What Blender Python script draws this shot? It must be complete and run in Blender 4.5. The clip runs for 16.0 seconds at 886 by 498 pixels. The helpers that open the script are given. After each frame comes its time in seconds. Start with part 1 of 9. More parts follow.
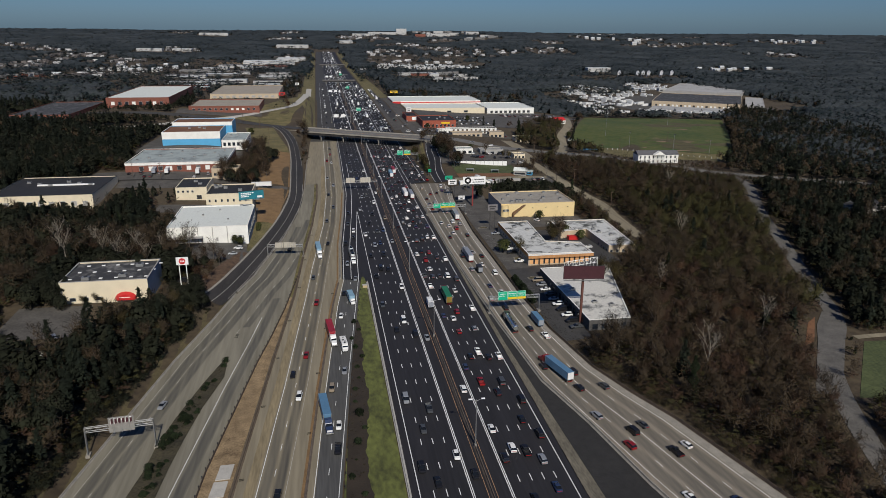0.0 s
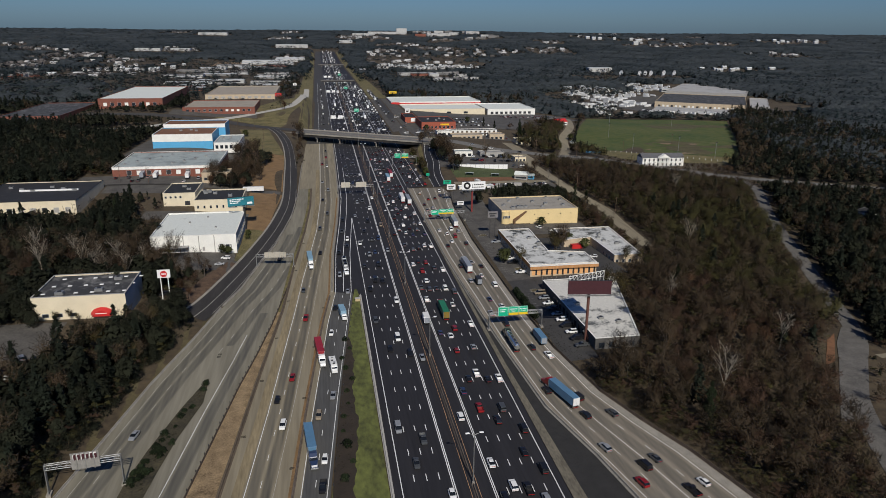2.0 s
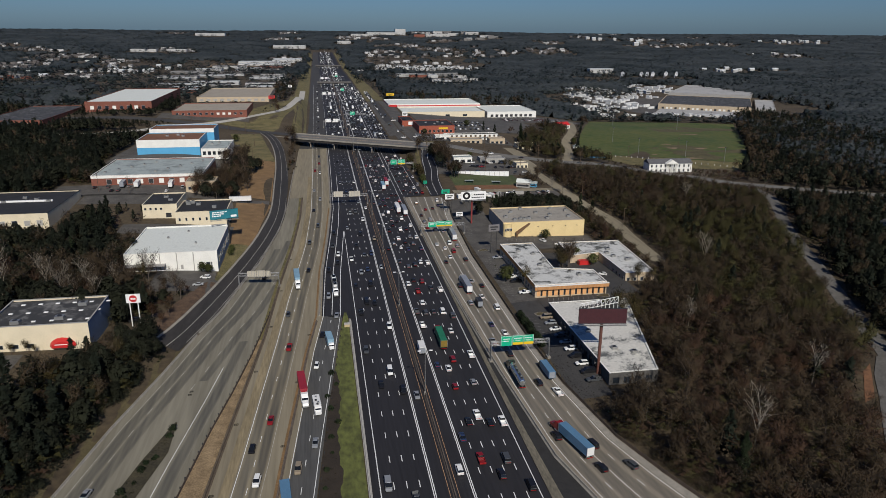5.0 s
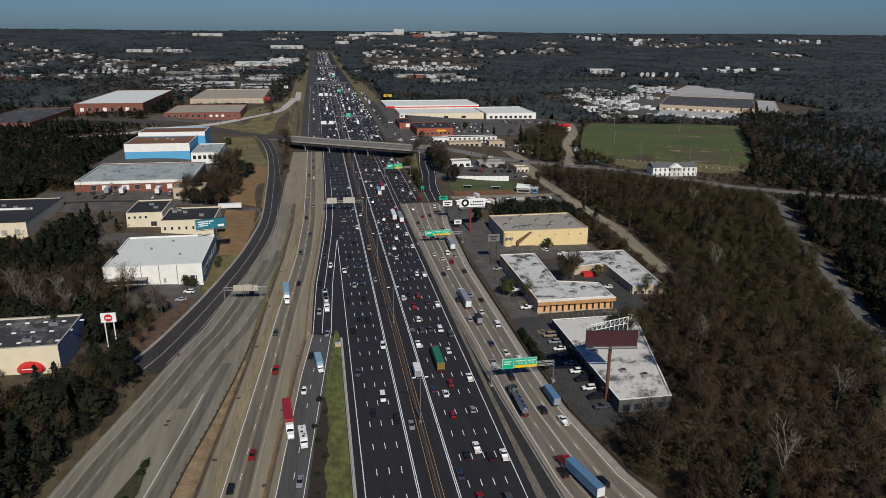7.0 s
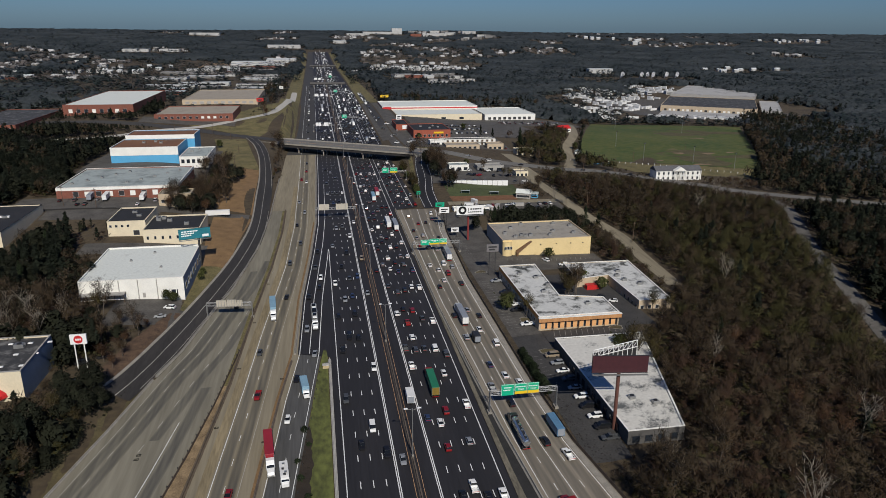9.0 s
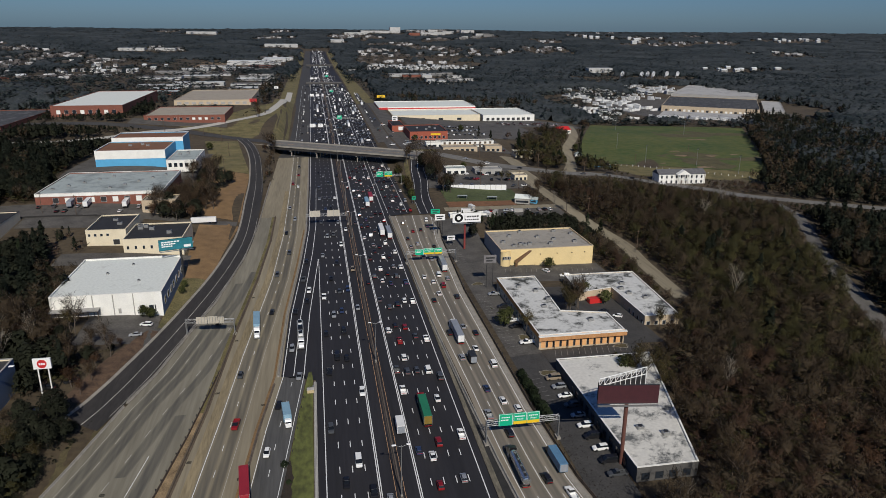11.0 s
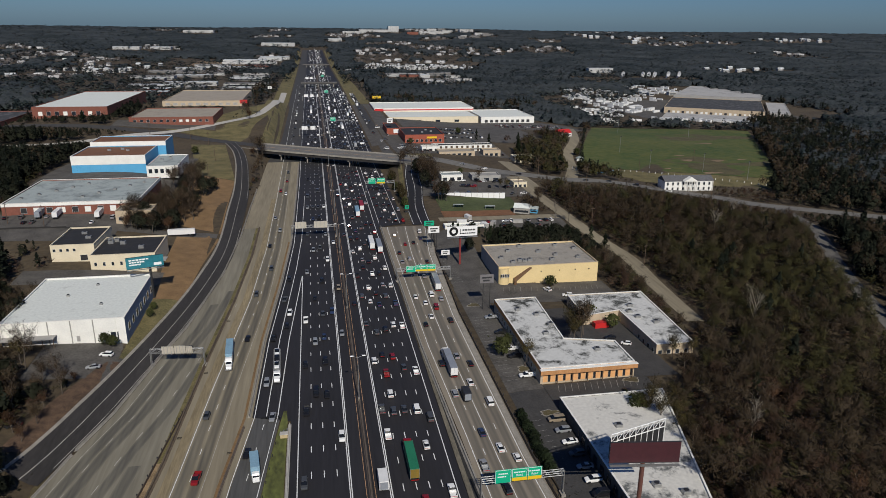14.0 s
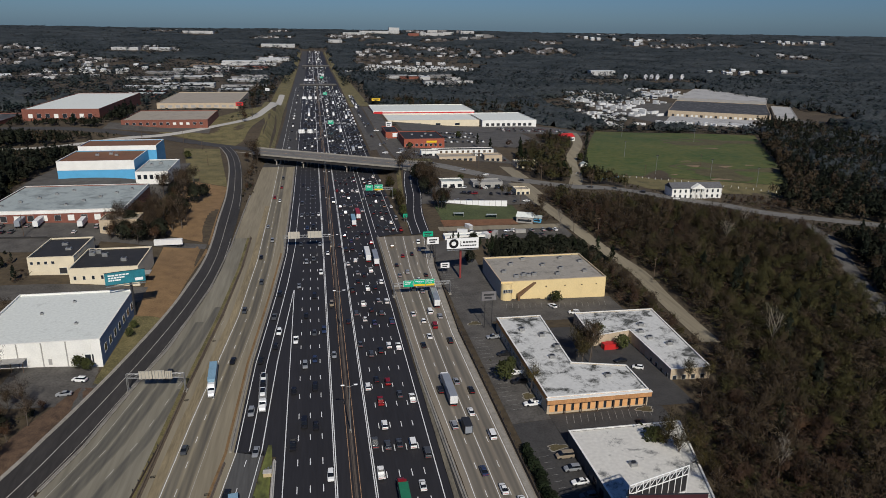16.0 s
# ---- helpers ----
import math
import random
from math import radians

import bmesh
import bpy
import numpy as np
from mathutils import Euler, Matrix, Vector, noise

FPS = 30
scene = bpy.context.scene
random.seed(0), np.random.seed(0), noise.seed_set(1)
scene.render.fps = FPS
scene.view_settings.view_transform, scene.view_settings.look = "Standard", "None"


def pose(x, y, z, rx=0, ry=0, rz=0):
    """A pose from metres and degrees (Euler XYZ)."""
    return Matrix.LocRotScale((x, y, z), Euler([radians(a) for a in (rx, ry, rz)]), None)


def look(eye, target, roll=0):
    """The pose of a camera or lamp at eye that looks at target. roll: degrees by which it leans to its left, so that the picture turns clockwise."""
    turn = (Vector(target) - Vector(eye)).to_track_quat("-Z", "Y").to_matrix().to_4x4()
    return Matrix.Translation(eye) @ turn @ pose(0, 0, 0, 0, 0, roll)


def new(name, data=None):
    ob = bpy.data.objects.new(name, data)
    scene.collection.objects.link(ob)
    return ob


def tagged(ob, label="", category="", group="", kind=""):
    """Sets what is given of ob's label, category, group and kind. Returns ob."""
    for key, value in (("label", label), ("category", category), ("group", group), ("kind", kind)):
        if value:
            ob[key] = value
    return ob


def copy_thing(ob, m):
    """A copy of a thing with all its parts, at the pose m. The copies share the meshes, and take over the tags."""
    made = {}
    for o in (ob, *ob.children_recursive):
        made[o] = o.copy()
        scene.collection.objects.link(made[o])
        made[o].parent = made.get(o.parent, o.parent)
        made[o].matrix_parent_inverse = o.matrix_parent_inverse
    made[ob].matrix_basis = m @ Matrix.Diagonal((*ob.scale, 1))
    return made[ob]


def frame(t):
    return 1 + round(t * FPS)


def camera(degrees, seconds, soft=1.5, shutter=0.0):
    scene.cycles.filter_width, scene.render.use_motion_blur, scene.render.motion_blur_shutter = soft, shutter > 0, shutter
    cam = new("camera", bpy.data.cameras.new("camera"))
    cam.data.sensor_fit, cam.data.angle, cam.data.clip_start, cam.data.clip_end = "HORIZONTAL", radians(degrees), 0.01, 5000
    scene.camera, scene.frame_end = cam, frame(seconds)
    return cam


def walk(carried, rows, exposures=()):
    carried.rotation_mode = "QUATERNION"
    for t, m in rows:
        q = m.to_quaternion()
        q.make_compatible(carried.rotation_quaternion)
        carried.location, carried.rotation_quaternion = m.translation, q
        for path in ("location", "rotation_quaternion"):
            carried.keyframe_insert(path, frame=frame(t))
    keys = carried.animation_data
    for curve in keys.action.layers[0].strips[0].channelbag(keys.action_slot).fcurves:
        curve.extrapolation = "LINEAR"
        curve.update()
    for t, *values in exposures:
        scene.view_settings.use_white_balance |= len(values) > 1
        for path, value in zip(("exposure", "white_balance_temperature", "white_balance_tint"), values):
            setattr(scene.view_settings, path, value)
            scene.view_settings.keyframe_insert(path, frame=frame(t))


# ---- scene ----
cam = camera(65.00, 16.0, soft=0.75)
PATH = [
    (0.00, look((-29.055, -300.575, 116.306), (-12.361, -206.705, 86.146), 0.446)),
    (0.50, look((-27.743, -296.208, 116.211), (-11.084, -202.339, 86.027), 0.452)),
    (1.00, look((-26.542, -291.806, 116.131), (-9.909, -197.936, 85.936), 0.456)),
    (1.50, look((-25.432, -287.374, 116.066), (-8.815, -193.503, 85.868), 0.457)),
    (2.00, look((-24.395, -282.921, 116.014), (-7.785, -189.047, 85.821), 0.457)),
    (2.50, look((-23.414, -278.453, 115.975), (-6.803, -184.575, 85.792), 0.454)),
    (3.00, look((-22.472, -273.974, 115.948), (-5.854, -180.093, 85.778), 0.451)),
    (3.50, look((-21.557, -269.490, 115.931), (-4.924, -175.607, 85.776), 0.446)),
    (4.00, look((-20.654, -265.005, 115.925), (-4.002, -171.121, 85.784), 0.441)),
    (4.75, look((-19.300, -258.286, 115.933), (-2.608, -164.403, 85.810), 0.432)),
    (5.50, look((-17.918, -251.585, 115.959), (-1.176, -157.708, 85.846), 0.423)),
    (6.50, look((-15.990, -242.693, 116.017), (0.831, -148.830, 85.903), 0.411)),
    (7.00, look((-14.978, -238.269, 116.053), (1.886, -144.417, 85.931), 0.406)),
    (7.50, look((-13.929, -233.861, 116.094), (2.980, -140.021, 85.959), 0.402)),
    (8.00, look((-12.843, -229.469, 116.138), (4.112, -135.643, 85.984), 0.400)),
    (8.50, look((-11.718, -225.092, 116.184), (5.282, -131.282, 86.007), 0.398)),
    (9.00, look((-10.558, -220.731, 116.232), (6.489, -126.938, 86.027), 0.399)),
    (9.80, look((-8.633, -213.779, 116.309), (8.486, -120.016, 86.053), 0.404)),
    (10.60, look((-6.644, -206.853, 116.385), (10.544, -113.121, 86.072), 0.415)),
    (11.50, look((-4.363, -199.076, 116.463), (12.893, -105.377, 86.088), 0.437)),
    (12.00, look((-3.095, -194.755, 116.502), (14.194, -101.072, 86.095), 0.453)),
    (12.50, look((-1.842, -190.428, 116.536), (15.477, -96.759, 86.103), 0.473)),
    (13.00, look((-0.615, -186.089, 116.564), (16.728, -92.430, 86.112), 0.497)),
    (13.50, look((0.571, -181.732, 116.587), (17.934, -88.081, 86.125), 0.525)),
    (14.00, look((1.701, -177.352, 116.602), (19.076, -83.703, 86.142), 0.557)),
    (14.50, look((2.756, -172.942, 116.609), (20.139, -79.288, 86.166), 0.594)),
    (15.00, look((3.720, -168.495, 116.607), (21.103, -74.829, 86.199), 0.635)),
    (15.50, look((4.571, -164.002, 116.595), (21.946, -70.317, 86.243), 0.682)),
    (16.00, look((5.288, -159.455, 116.573), (22.648, -65.741, 86.301), 0.734)),
]
walk(cam, PATH)
# ---- world, sun ----
SUN_TO = Vector((-0.06, 1.0, -0.78)).normalized()
SUN_EL = math.asin(-SUN_TO.z)
world = bpy.data.worlds.new("world")
scene.world = world
world.use_nodes = True
wn = world.node_tree.nodes
sky = wn.new("ShaderNodeTexSky")
sky.sky_type = "NISHITA"
sky.sun_disc = False
sky.sun_elevation = SUN_EL
sky.sun_rotation = math.atan2(-SUN_TO.x, -SUN_TO.y)
sky.altitude = 300
sky.air_density, sky.dust_density, sky.ozone_density = 1.0, 0.6, 2.0
wn["Background"].inputs["Strength"].default_value = 0.050
tone = wn.new("ShaderNodeMix")
tone.data_type, tone.blend_type = "RGBA", "MULTIPLY"
tone.inputs["Factor"].default_value = 1.0
tone.inputs["B"].default_value = (0.37, 0.585, 0.98, 1)
world.node_tree.links.new(sky.outputs["Color"], tone.inputs["A"])
world.node_tree.links.new(tone.outputs["Result"], wn["Background"].inputs["Color"])
sun = new("sun", bpy.data.lights.new("sun", "SUN"))
sun.data.energy, sun.data.angle, sun.data.color = 3.9, radians(0.5), (1.0, 0.945, 0.855)
sun.matrix_world = look((0, -600, 500), tuple(Vector((0, -600, 500)) + SUN_TO))
scene.view_settings.exposure = 0.0

# ---- materials ----
MATS = {}


def mat(name, col, rough=0.8, metal=0.0, var=0.25, scale=1.0, fine=8.0, stretch=(1, 1, 1), bump=0.0, rnd=0.0, tint=None, island=0.0, spec=0.5):
    """A surface with two scales of variation, laid in metres; rnd varies it from object to object, island from piece to piece."""
    if name in MATS:
        return MATS[name]
    m = bpy.data.materials.new(name)
    m.use_nodes = True
    nt = m.node_tree
    n, ln = nt.nodes, nt.links
    b = n["Principled BSDF"]
    b.inputs["Roughness"].default_value, b.inputs["Metallic"].default_value = rough, metal
    b.inputs["Specular IOR Level"].default_value = spec
    geo = n.new("ShaderNodeNewGeometry")
    mp = n.new("ShaderNodeMapping")
    mp.inputs["Scale"].default_value = stretch
    ln.new(geo.outputs["Position"], mp.inputs["Vector"])
    big = n.new("ShaderNodeTexNoise")
    big.inputs["Scale"].default_value, big.inputs["Detail"].default_value = 1.0 / scale, 5
    small = n.new("ShaderNodeTexNoise")
    small.inputs["Scale"].default_value, small.inputs["Detail"].default_value = fine / scale, 4
    ln.new(mp.outputs[0], big.inputs["Vector"])
    ln.new(mp.outputs[0], small.inputs["Vector"])
    add = n.new("ShaderNodeMath")
    add.operation = "ADD"
    ln.new(big.outputs["Fac"], add.inputs[0])
    ln.new(small.outputs["Fac"], add.inputs[1])
    rng = n.new("ShaderNodeMapRange")
    rng.inputs["From Min"].default_value, rng.inputs["From Max"].default_value = 0.65, 1.35
    ln.new(add.outputs[0], rng.inputs["Value"])
    mix = n.new("ShaderNodeMix")
    mix.data_type = "RGBA"
    dark = [c * (1 - var) for c in col]
    light = [min(1, c * (1 + var)) for c in (tint or col)]
    mix.inputs["A"].default_value, mix.inputs["B"].default_value = (*dark, 1), (*light, 1)
    ln.new(rng.outputs[0], mix.inputs["Factor"])
    out = mix.outputs["Result"]
    if rnd or island:
        hsv = n.new("ShaderNodeHueSaturation")
        r2 = n.new("ShaderNodeMapRange")
        amount = rnd or island
        r2.inputs["To Min"].default_value, r2.inputs["To Max"].default_value = 1 - amount, 1 + amount
        if rnd:
            info = n.new("ShaderNodeObjectInfo")
            ln.new(info.outputs["Random"], r2.inputs["Value"])
        else:
            ln.new(geo.outputs["Random Per Island"], r2.inputs["Value"])
        ln.new(r2.outputs[0], hsv.inputs["Value"])
        ln.new(out, hsv.inputs["Color"])
        out = hsv.outputs["Color"]
    ln.new(out, b.inputs["Base Color"])
    if bump:
        bp = n.new("ShaderNodeBump")
        bp.inputs["Strength"].default_value, bp.inputs["Distance"].default_value = bump, 0.05 * scale
        ln.new(small.outputs["Fac"], bp.inputs["Height"])
        ln.new(bp.outputs[0], b.inputs["Normal"])
    MATS[name] = m
    return m


ASPHALT = mat("asphalt_black", (0.017, 0.016, 0.018), 0.75, var=0.3, scale=6, stretch=(1, 0.06, 1), bump=0.1)
ASPHALT_OLD = mat("asphalt_worn", (0.044, 0.042, 0.040), 0.85, var=0.35, scale=5, bump=0.15)
LOT = mat("asphalt_grey_lot", (0.077, 0.071, 0.063), 0.88, var=0.5, scale=7, fine=9, bump=0.15)
CONCRETE_ROAD = mat("road_concrete", (0.198, 0.168, 0.114), 0.85, var=0.17, scale=5, fine=5, stretch=(1, 0.05, 1), bump=0.1, tint=(0.238, 0.206, 0.143))
CONCRETE = mat("concrete", (0.26, 0.24, 0.205), 0.85, var=0.3, scale=2.5, bump=0.2)
CONCRETE_PALE = mat("concrete_pale", (0.42, 0.40, 0.36), 0.85, var=0.2, scale=2, bump=0.2)
DARKWALL = mat("wall_near_black", (0.022, 0.021, 0.020), 0.9, var=0.35, scale=2.5)
PAINT = mat("road_paint_white", (0.72, 0.72, 0.70), 0.6, var=0.12, scale=2)
PAINT_YELLOW = mat("road_paint_yellow", (0.44, 0.26, 0.14), 0.6, var=0.2, scale=2)
RUSTRAIL = mat("rail_rusty_tan", (0.22, 0.13, 0.07), 0.7, var=0.35, scale=2)
GRASS = mat("grass_dormant", (0.092, 0.087, 0.027), 0.95, var=0.45, scale=9, fine=14, bump=0.4, tint=(0.140, 0.114, 0.048))
GRASS_GREEN = mat("grass_green", (0.042, 0.062, 0.018), 0.95, var=0.4, scale=14, fine=12, bump=0.3, tint=(0.062, 0.075, 0.026))
DIRT = mat("dirt_tan", (0.185, 0.112, 0.05), 0.95, var=0.35, scale=5, fine=10, bump=0.3)
CLAY = mat("dirt_clay", (0.16, 0.075, 0.035), 0.95, var=0.4, scale=5, fine=8, bump=0.3)
MULCH = mat("soil_dark", (0.027, 0.019, 0.012), 0.95, var=0.4, scale=4, fine=10, bump=0.4)
LEAFLITTER = mat("woodland_floor", (0.052, 0.035, 0.019), 0.95, var=0.45, scale=24, fine=9, bump=0.3, tint=(0.062, 0.046, 0.025))
STEEL = mat("steel_galvanised", (0.36, 0.36, 0.35), 0.45, 0.7, var=0.2, scale=1)
STEEL_DARK = mat("steel_dark", (0.05, 0.05, 0.052), 0.5, 0.5, var=0.2, scale=1)
RUBBER = mat("rubber", (0.012, 0.012, 0.013), 0.85, var=0.2, scale=0.5)
GLASS_CAR = mat("car_glass", (0.010, 0.012, 0.015), 0.08, var=0.1, scale=1)
WINDOW_GLASS = mat("window_glass", (0.020, 0.025, 0.032), 0.08, var=0.3, scale=2)

# ---- mesh helpers ----


def ob_from(name, verts, faces, material, smooth=False):
    me = bpy.data.meshes.new(name)
    me.from_pydata([tuple(map(float, v)) for v in verts], [], faces)
    me.materials.append(material)
    if smooth:
        me.shade_smooth()
    return new(name, me)


def part(name, bm, material, parent=None, label=""):
    """Links a bmesh as one mesh object under a thing or part."""
    me = bpy.data.meshes.new(name)
    bm.to_mesh(me)
    bm.free()
    me.materials.append(material)
    ob = new(name, me)
    ob.parent = parent
    if label:
        ob["label"] = label
    return ob


def part_mesh(name, me, parent, m=None):
    ob = new(name, me)
    ob.parent = parent
    if m is not None:
        ob.matrix_local = m
    return ob


def empty(name, m, label, category, group="", kind=""):
    ob = new(name)
    ob.empty_display_size = 0.5
    ob.matrix_world = m
    return tagged(ob, label, category, group, kind)


def boxes(*specs, bevel=0.0):
    """A bmesh of boxes (x0, x1, y0, y1, z0, z1)."""
    bm = bmesh.new()
    for x0, x1, y0, y1, z0, z1 in specs:
        v = [bm.verts.new(p) for p in ((x0, y0, z0), (x1, y0, z0), (x1, y1, z0), (x0, y1, z0), (x0, y0, z1), (x1, y0, z1), (x1, y1, z1), (x0, y1, z1))]
        for f in ((3, 2, 1, 0), (4, 5, 6, 7), (0, 1, 5, 4), (1, 2, 6, 5), (2, 3, 7, 6), (3, 0, 4, 7)):
            bm.faces.new([v[i] for i in f])
    if bevel:
        bmesh.ops.bevel(bm, geom=bm.edges[:], offset=bevel, segments=1, affect="EDGES")
    return bm


def rod(bm, a, b, r0, r1=None, sides=8):
    """Adds a tapered round bar from a to b."""
    a, b = Vector(a), Vector(b)
    r1 = r0 if r1 is None else r1
    d = (b - a).normalized()
    u = d.orthogonal().normalized()
    w = d.cross(u)
    rings = []
    for p, r in ((a, r0), (b, r1)):
        rings.append([bm.verts.new(p + r * (math.cos(k * math.tau / sides) * u + math.sin(k * math.tau / sides) * w)) for k in range(sides)])
    for k in range(sides):
        bm.faces.new((rings[0][k], rings[0][(k + 1) % sides], rings[1][(k + 1) % sides], rings[1][k]))
    bm.faces.new(rings[0][::-1])
    bm.faces.new(rings[1])
    return bm


# ---- the lie of the land ----
LAND = np.array([
    (-90, 70, 7), (-110, -12, 7), (-130, 10, 8), (-140, 320, 20), (-206, 596, 27), (-95, -130, 5), (-52, 60, 2), (-70, -200, 3),
    (-75, -60, 3), (-90, 11, 4), (-60, 110, 4), (-50, 200, 4.5), (-60, 290, 8), (-60, 380, 12), (-120, 156, 10.5), (-150, 240, 16),
    (-250, 100, 12), (-300, 400, 22), (-400, 800, 28), (58, -30, .4), (75, 10, .5), (110, 25, 1.0), (95, -50, .5), (140, 120, -1.2),
    (110, 120, -1), (74, 130, 1.5), (-100, 590, 21), (-130, 700, 24), (-105, 770, 23), (-140, 222, 15.6)], float)
LAND = np.vstack([LAND, np.array([
    (80, 200, 4), (85, 300, 9), (85, 400, 11.5), (150, 330, 6), (120, 260, 4), (310, 313, -5), (200, 100, -4), (200, 0, -7),
    (150, -80, -5), (250, -100, -9), (400, 300, -6), (500, 500, -4), (250, 420, -4), (90, -140, -1), (120, -200, -6), (230, 700, 1),
    (150, 500, 6), (80, 560, 8), (0, 900, 8), (540, 850, -8), (-600, 300, 20), (-500, -100, 12), (600, 0, -8), (370, 700, -6), (-60, 480, 13)], float)])


def lerp(x, pairs):
    return np.interp(x, [p[0] for p in pairs], [p[1] for p in pairs])


def smooth01(t):
    t = np.clip(t, 0, 1)
    return t * t * (3 - 2 * t)


def road_z(y):
    y = np.asarray(y, float)
    return np.clip(0.01 * y, -3, 8) + 70 * smooth01((y - 1700) / 2900)


# (y, x) of the motorway's cutting
CUT_L = ((-420, -155), (-132, -101), (-57, -86), (-22, -77.5), (8, -71), (30, -64.8), (71, -57.4), (92, -53), (154, -45.8), (214, -43), (282, -42), (420, -40), (500, -32), (1300, -30))
CUT_R = ((-420, 190), (-162, 92), (-122, 80), (-85, 66), (-13, 60), (90, 60), (170, 63.5), (225, 60), (300, 57), (400, 56), (700, 58), (1300, 55))


def land_z(x, y):
    """Height of the land at arrays x, y."""
    x, y = np.asarray(x, float), np.asarray(y, float)
    num, den = np.zeros(np.broadcast(x, y).shape), 0
    for px, py, pz in LAND:
        w = 1 / ((x - px) ** 2 + (y - py) ** 2 + 900) ** 1.6
        num, den = num + w * pz, den + w
    z = num / den
    r = np.hypot(x, y + 230)
    z = z + smooth01((r - 1900) / 2900) * (87 + 2 * np.sin(x / 410.0) + 1.2 * np.sin(x / 173.0 + 1.3))
    z = z + smooth01((r - 500) / 1500) * (2.5 * np.sin(x / 190.0 + 0.4) * np.sin(y / 260.0))
    out = np.maximum(lerp(y, CUT_L) - x, x - lerp(y, CUT_R))
    k = np.maximum(smooth01((out - 1.0) / 13.0), smooth01((y - 2600) / 450))
    return (road_z(y) - 0.3) * (1 - k) + z * k


def gz(x, y):
    return float(land_z(x, y))


def spread(lo, hi, step, far_lo, far_hi, grow=1.13):
    a = list(np.arange(lo, hi + 0.1, step))
    s = step
    while a[-1] < far_hi:
        s *= grow
        a.append(a[-1] + s)
    s = step
    while a[0] > far_lo:
        s *= grow
        a.insert(0, a[0] - s)
    return np.array(a)


GX, GY = spread(-330, 430, 5, -5200, 5200), spread(-330, 760, 5, -1500, 4800)


def build_ground():
    xx, yy = np.meshgrid(GX, GY, indexing="ij")
    zz = land_z(xx, yy)
    nx, ny = xx.shape
    verts = np.stack([xx, yy, zz], -1).reshape(-1, 3)
    faces = [(i * ny + j, (i + 1) * ny + j, (i + 1) * ny + j + 1, i * ny + j + 1) for i in range(nx - 1) for j in range(ny - 1)]
    g = ob_from("ground", verts, faces, LEAFLITTER, True)
    return tagged(g, "brown woodland floor and rolling land to the horizon", "ground", kind="structure")


build_ground()


def strip(name, left, right, material, z=0.0, step=6.0, across=4, follow="land", lift=0.12, label="", category="road", thick=0.0, zfun=None):
    """A sheet between two lines of (x, y) points with as many points each."""
    def resample(line, n):
        p = np.array(line, float)
        s = np.r_[0, np.cumsum(np.hypot(*np.diff(p, axis=0).T))]
        t = np.linspace(0, s[-1], n)
        return np.stack([np.interp(t, s, p[:, 0]), np.interp(t, s, p[:, 1])], 1)
    length = np.hypot(*np.diff(np.array(left, float), axis=0).T).sum()
    n = max(2, int(length / step) + 1)
    a, b = resample(left, n), resample(right, n)
    k = np.linspace(0, 1, across + 1)[None, :, None]
    p = a[:, None] * (1 - k) + b[:, None] * k
    x, y = p[..., 0], p[..., 1]
    if zfun is not None:
        zz = zfun(x, y)
    elif follow == "land":
        zz = land_z(x, y) + lift
    elif follow == "road":
        zz = road_z(y) + lift
    m = across + 1
    verts = np.stack([x, y, zz], -1).reshape(-1, 3)
    faces = [(i * m + j, i * m + j + 1, (i + 1) * m + j + 1, (i + 1) * m + j) for i in range(n - 1) for j in range(across)]
    ob = ob_from(name, verts, faces, material, True)
    me = ob.data
    if me.polygons and me.polygons[0].normal.z < 0:
        me.flip_normals()
    return tagged(ob, label, category, kind="structure")


# ---- the motorway ----
BLACK_L = ((-420, -9.6), (16, -9.6), (20, -21.5), (75, -20.2), (140, -16.2), (200, -13.4), (340, -12.4), (3500, -12.4))
BLACK_R = ((-420, 36.8), (222, 36.8), (228, 53.5), (1300, 53), (3500, 40))
BLACK_END = 2700


def line_of(pairs, y0, y1, extra=0.0):
    ys = sorted({y0, y1, *[p[0] for p in pairs if y0 < p[0] < y1]})
    return [(float(lerp(y, pairs)) + extra, y) for y in ys]


def road_sheet(name, lpairs, rpairs, y0, y1, material, lift, label, cat="road", across=6, step=8):
    ys = sorted({*np.linspace(y0, y1, max(2, int((y1 - y0) / step))), *[p[0] for p in (*lpairs, *rpairs) if y0 < p[0] < y1]})
    ys = np.array(ys)
    a, b = lerp(ys, lpairs), lerp(ys, rpairs)
    k = np.linspace(0, 1, across + 1)
    x = a[:, None] * (1 - k) + b[:, None] * k
    y = np.repeat(ys[:, None], across + 1, 1)
    verts = np.stack([x, y, road_z(y) + lift], -1).reshape(-1, 3)
    m = across + 1
    faces = [(i * m + j, i * m + j + 1, (i + 1) * m + j + 1, (i + 1) * m + j) for i in range(len(ys) - 1) for j in range(across)]
    ob = ob_from(name, verts, faces, material)
    at = ob.data.attributes.new("across", "FLOAT", "POINT")
    at.data.foreach_set("value", np.tile(k, len(ys)).astype(np.float32))
    return tagged(ob, label, cat, kind="structure")


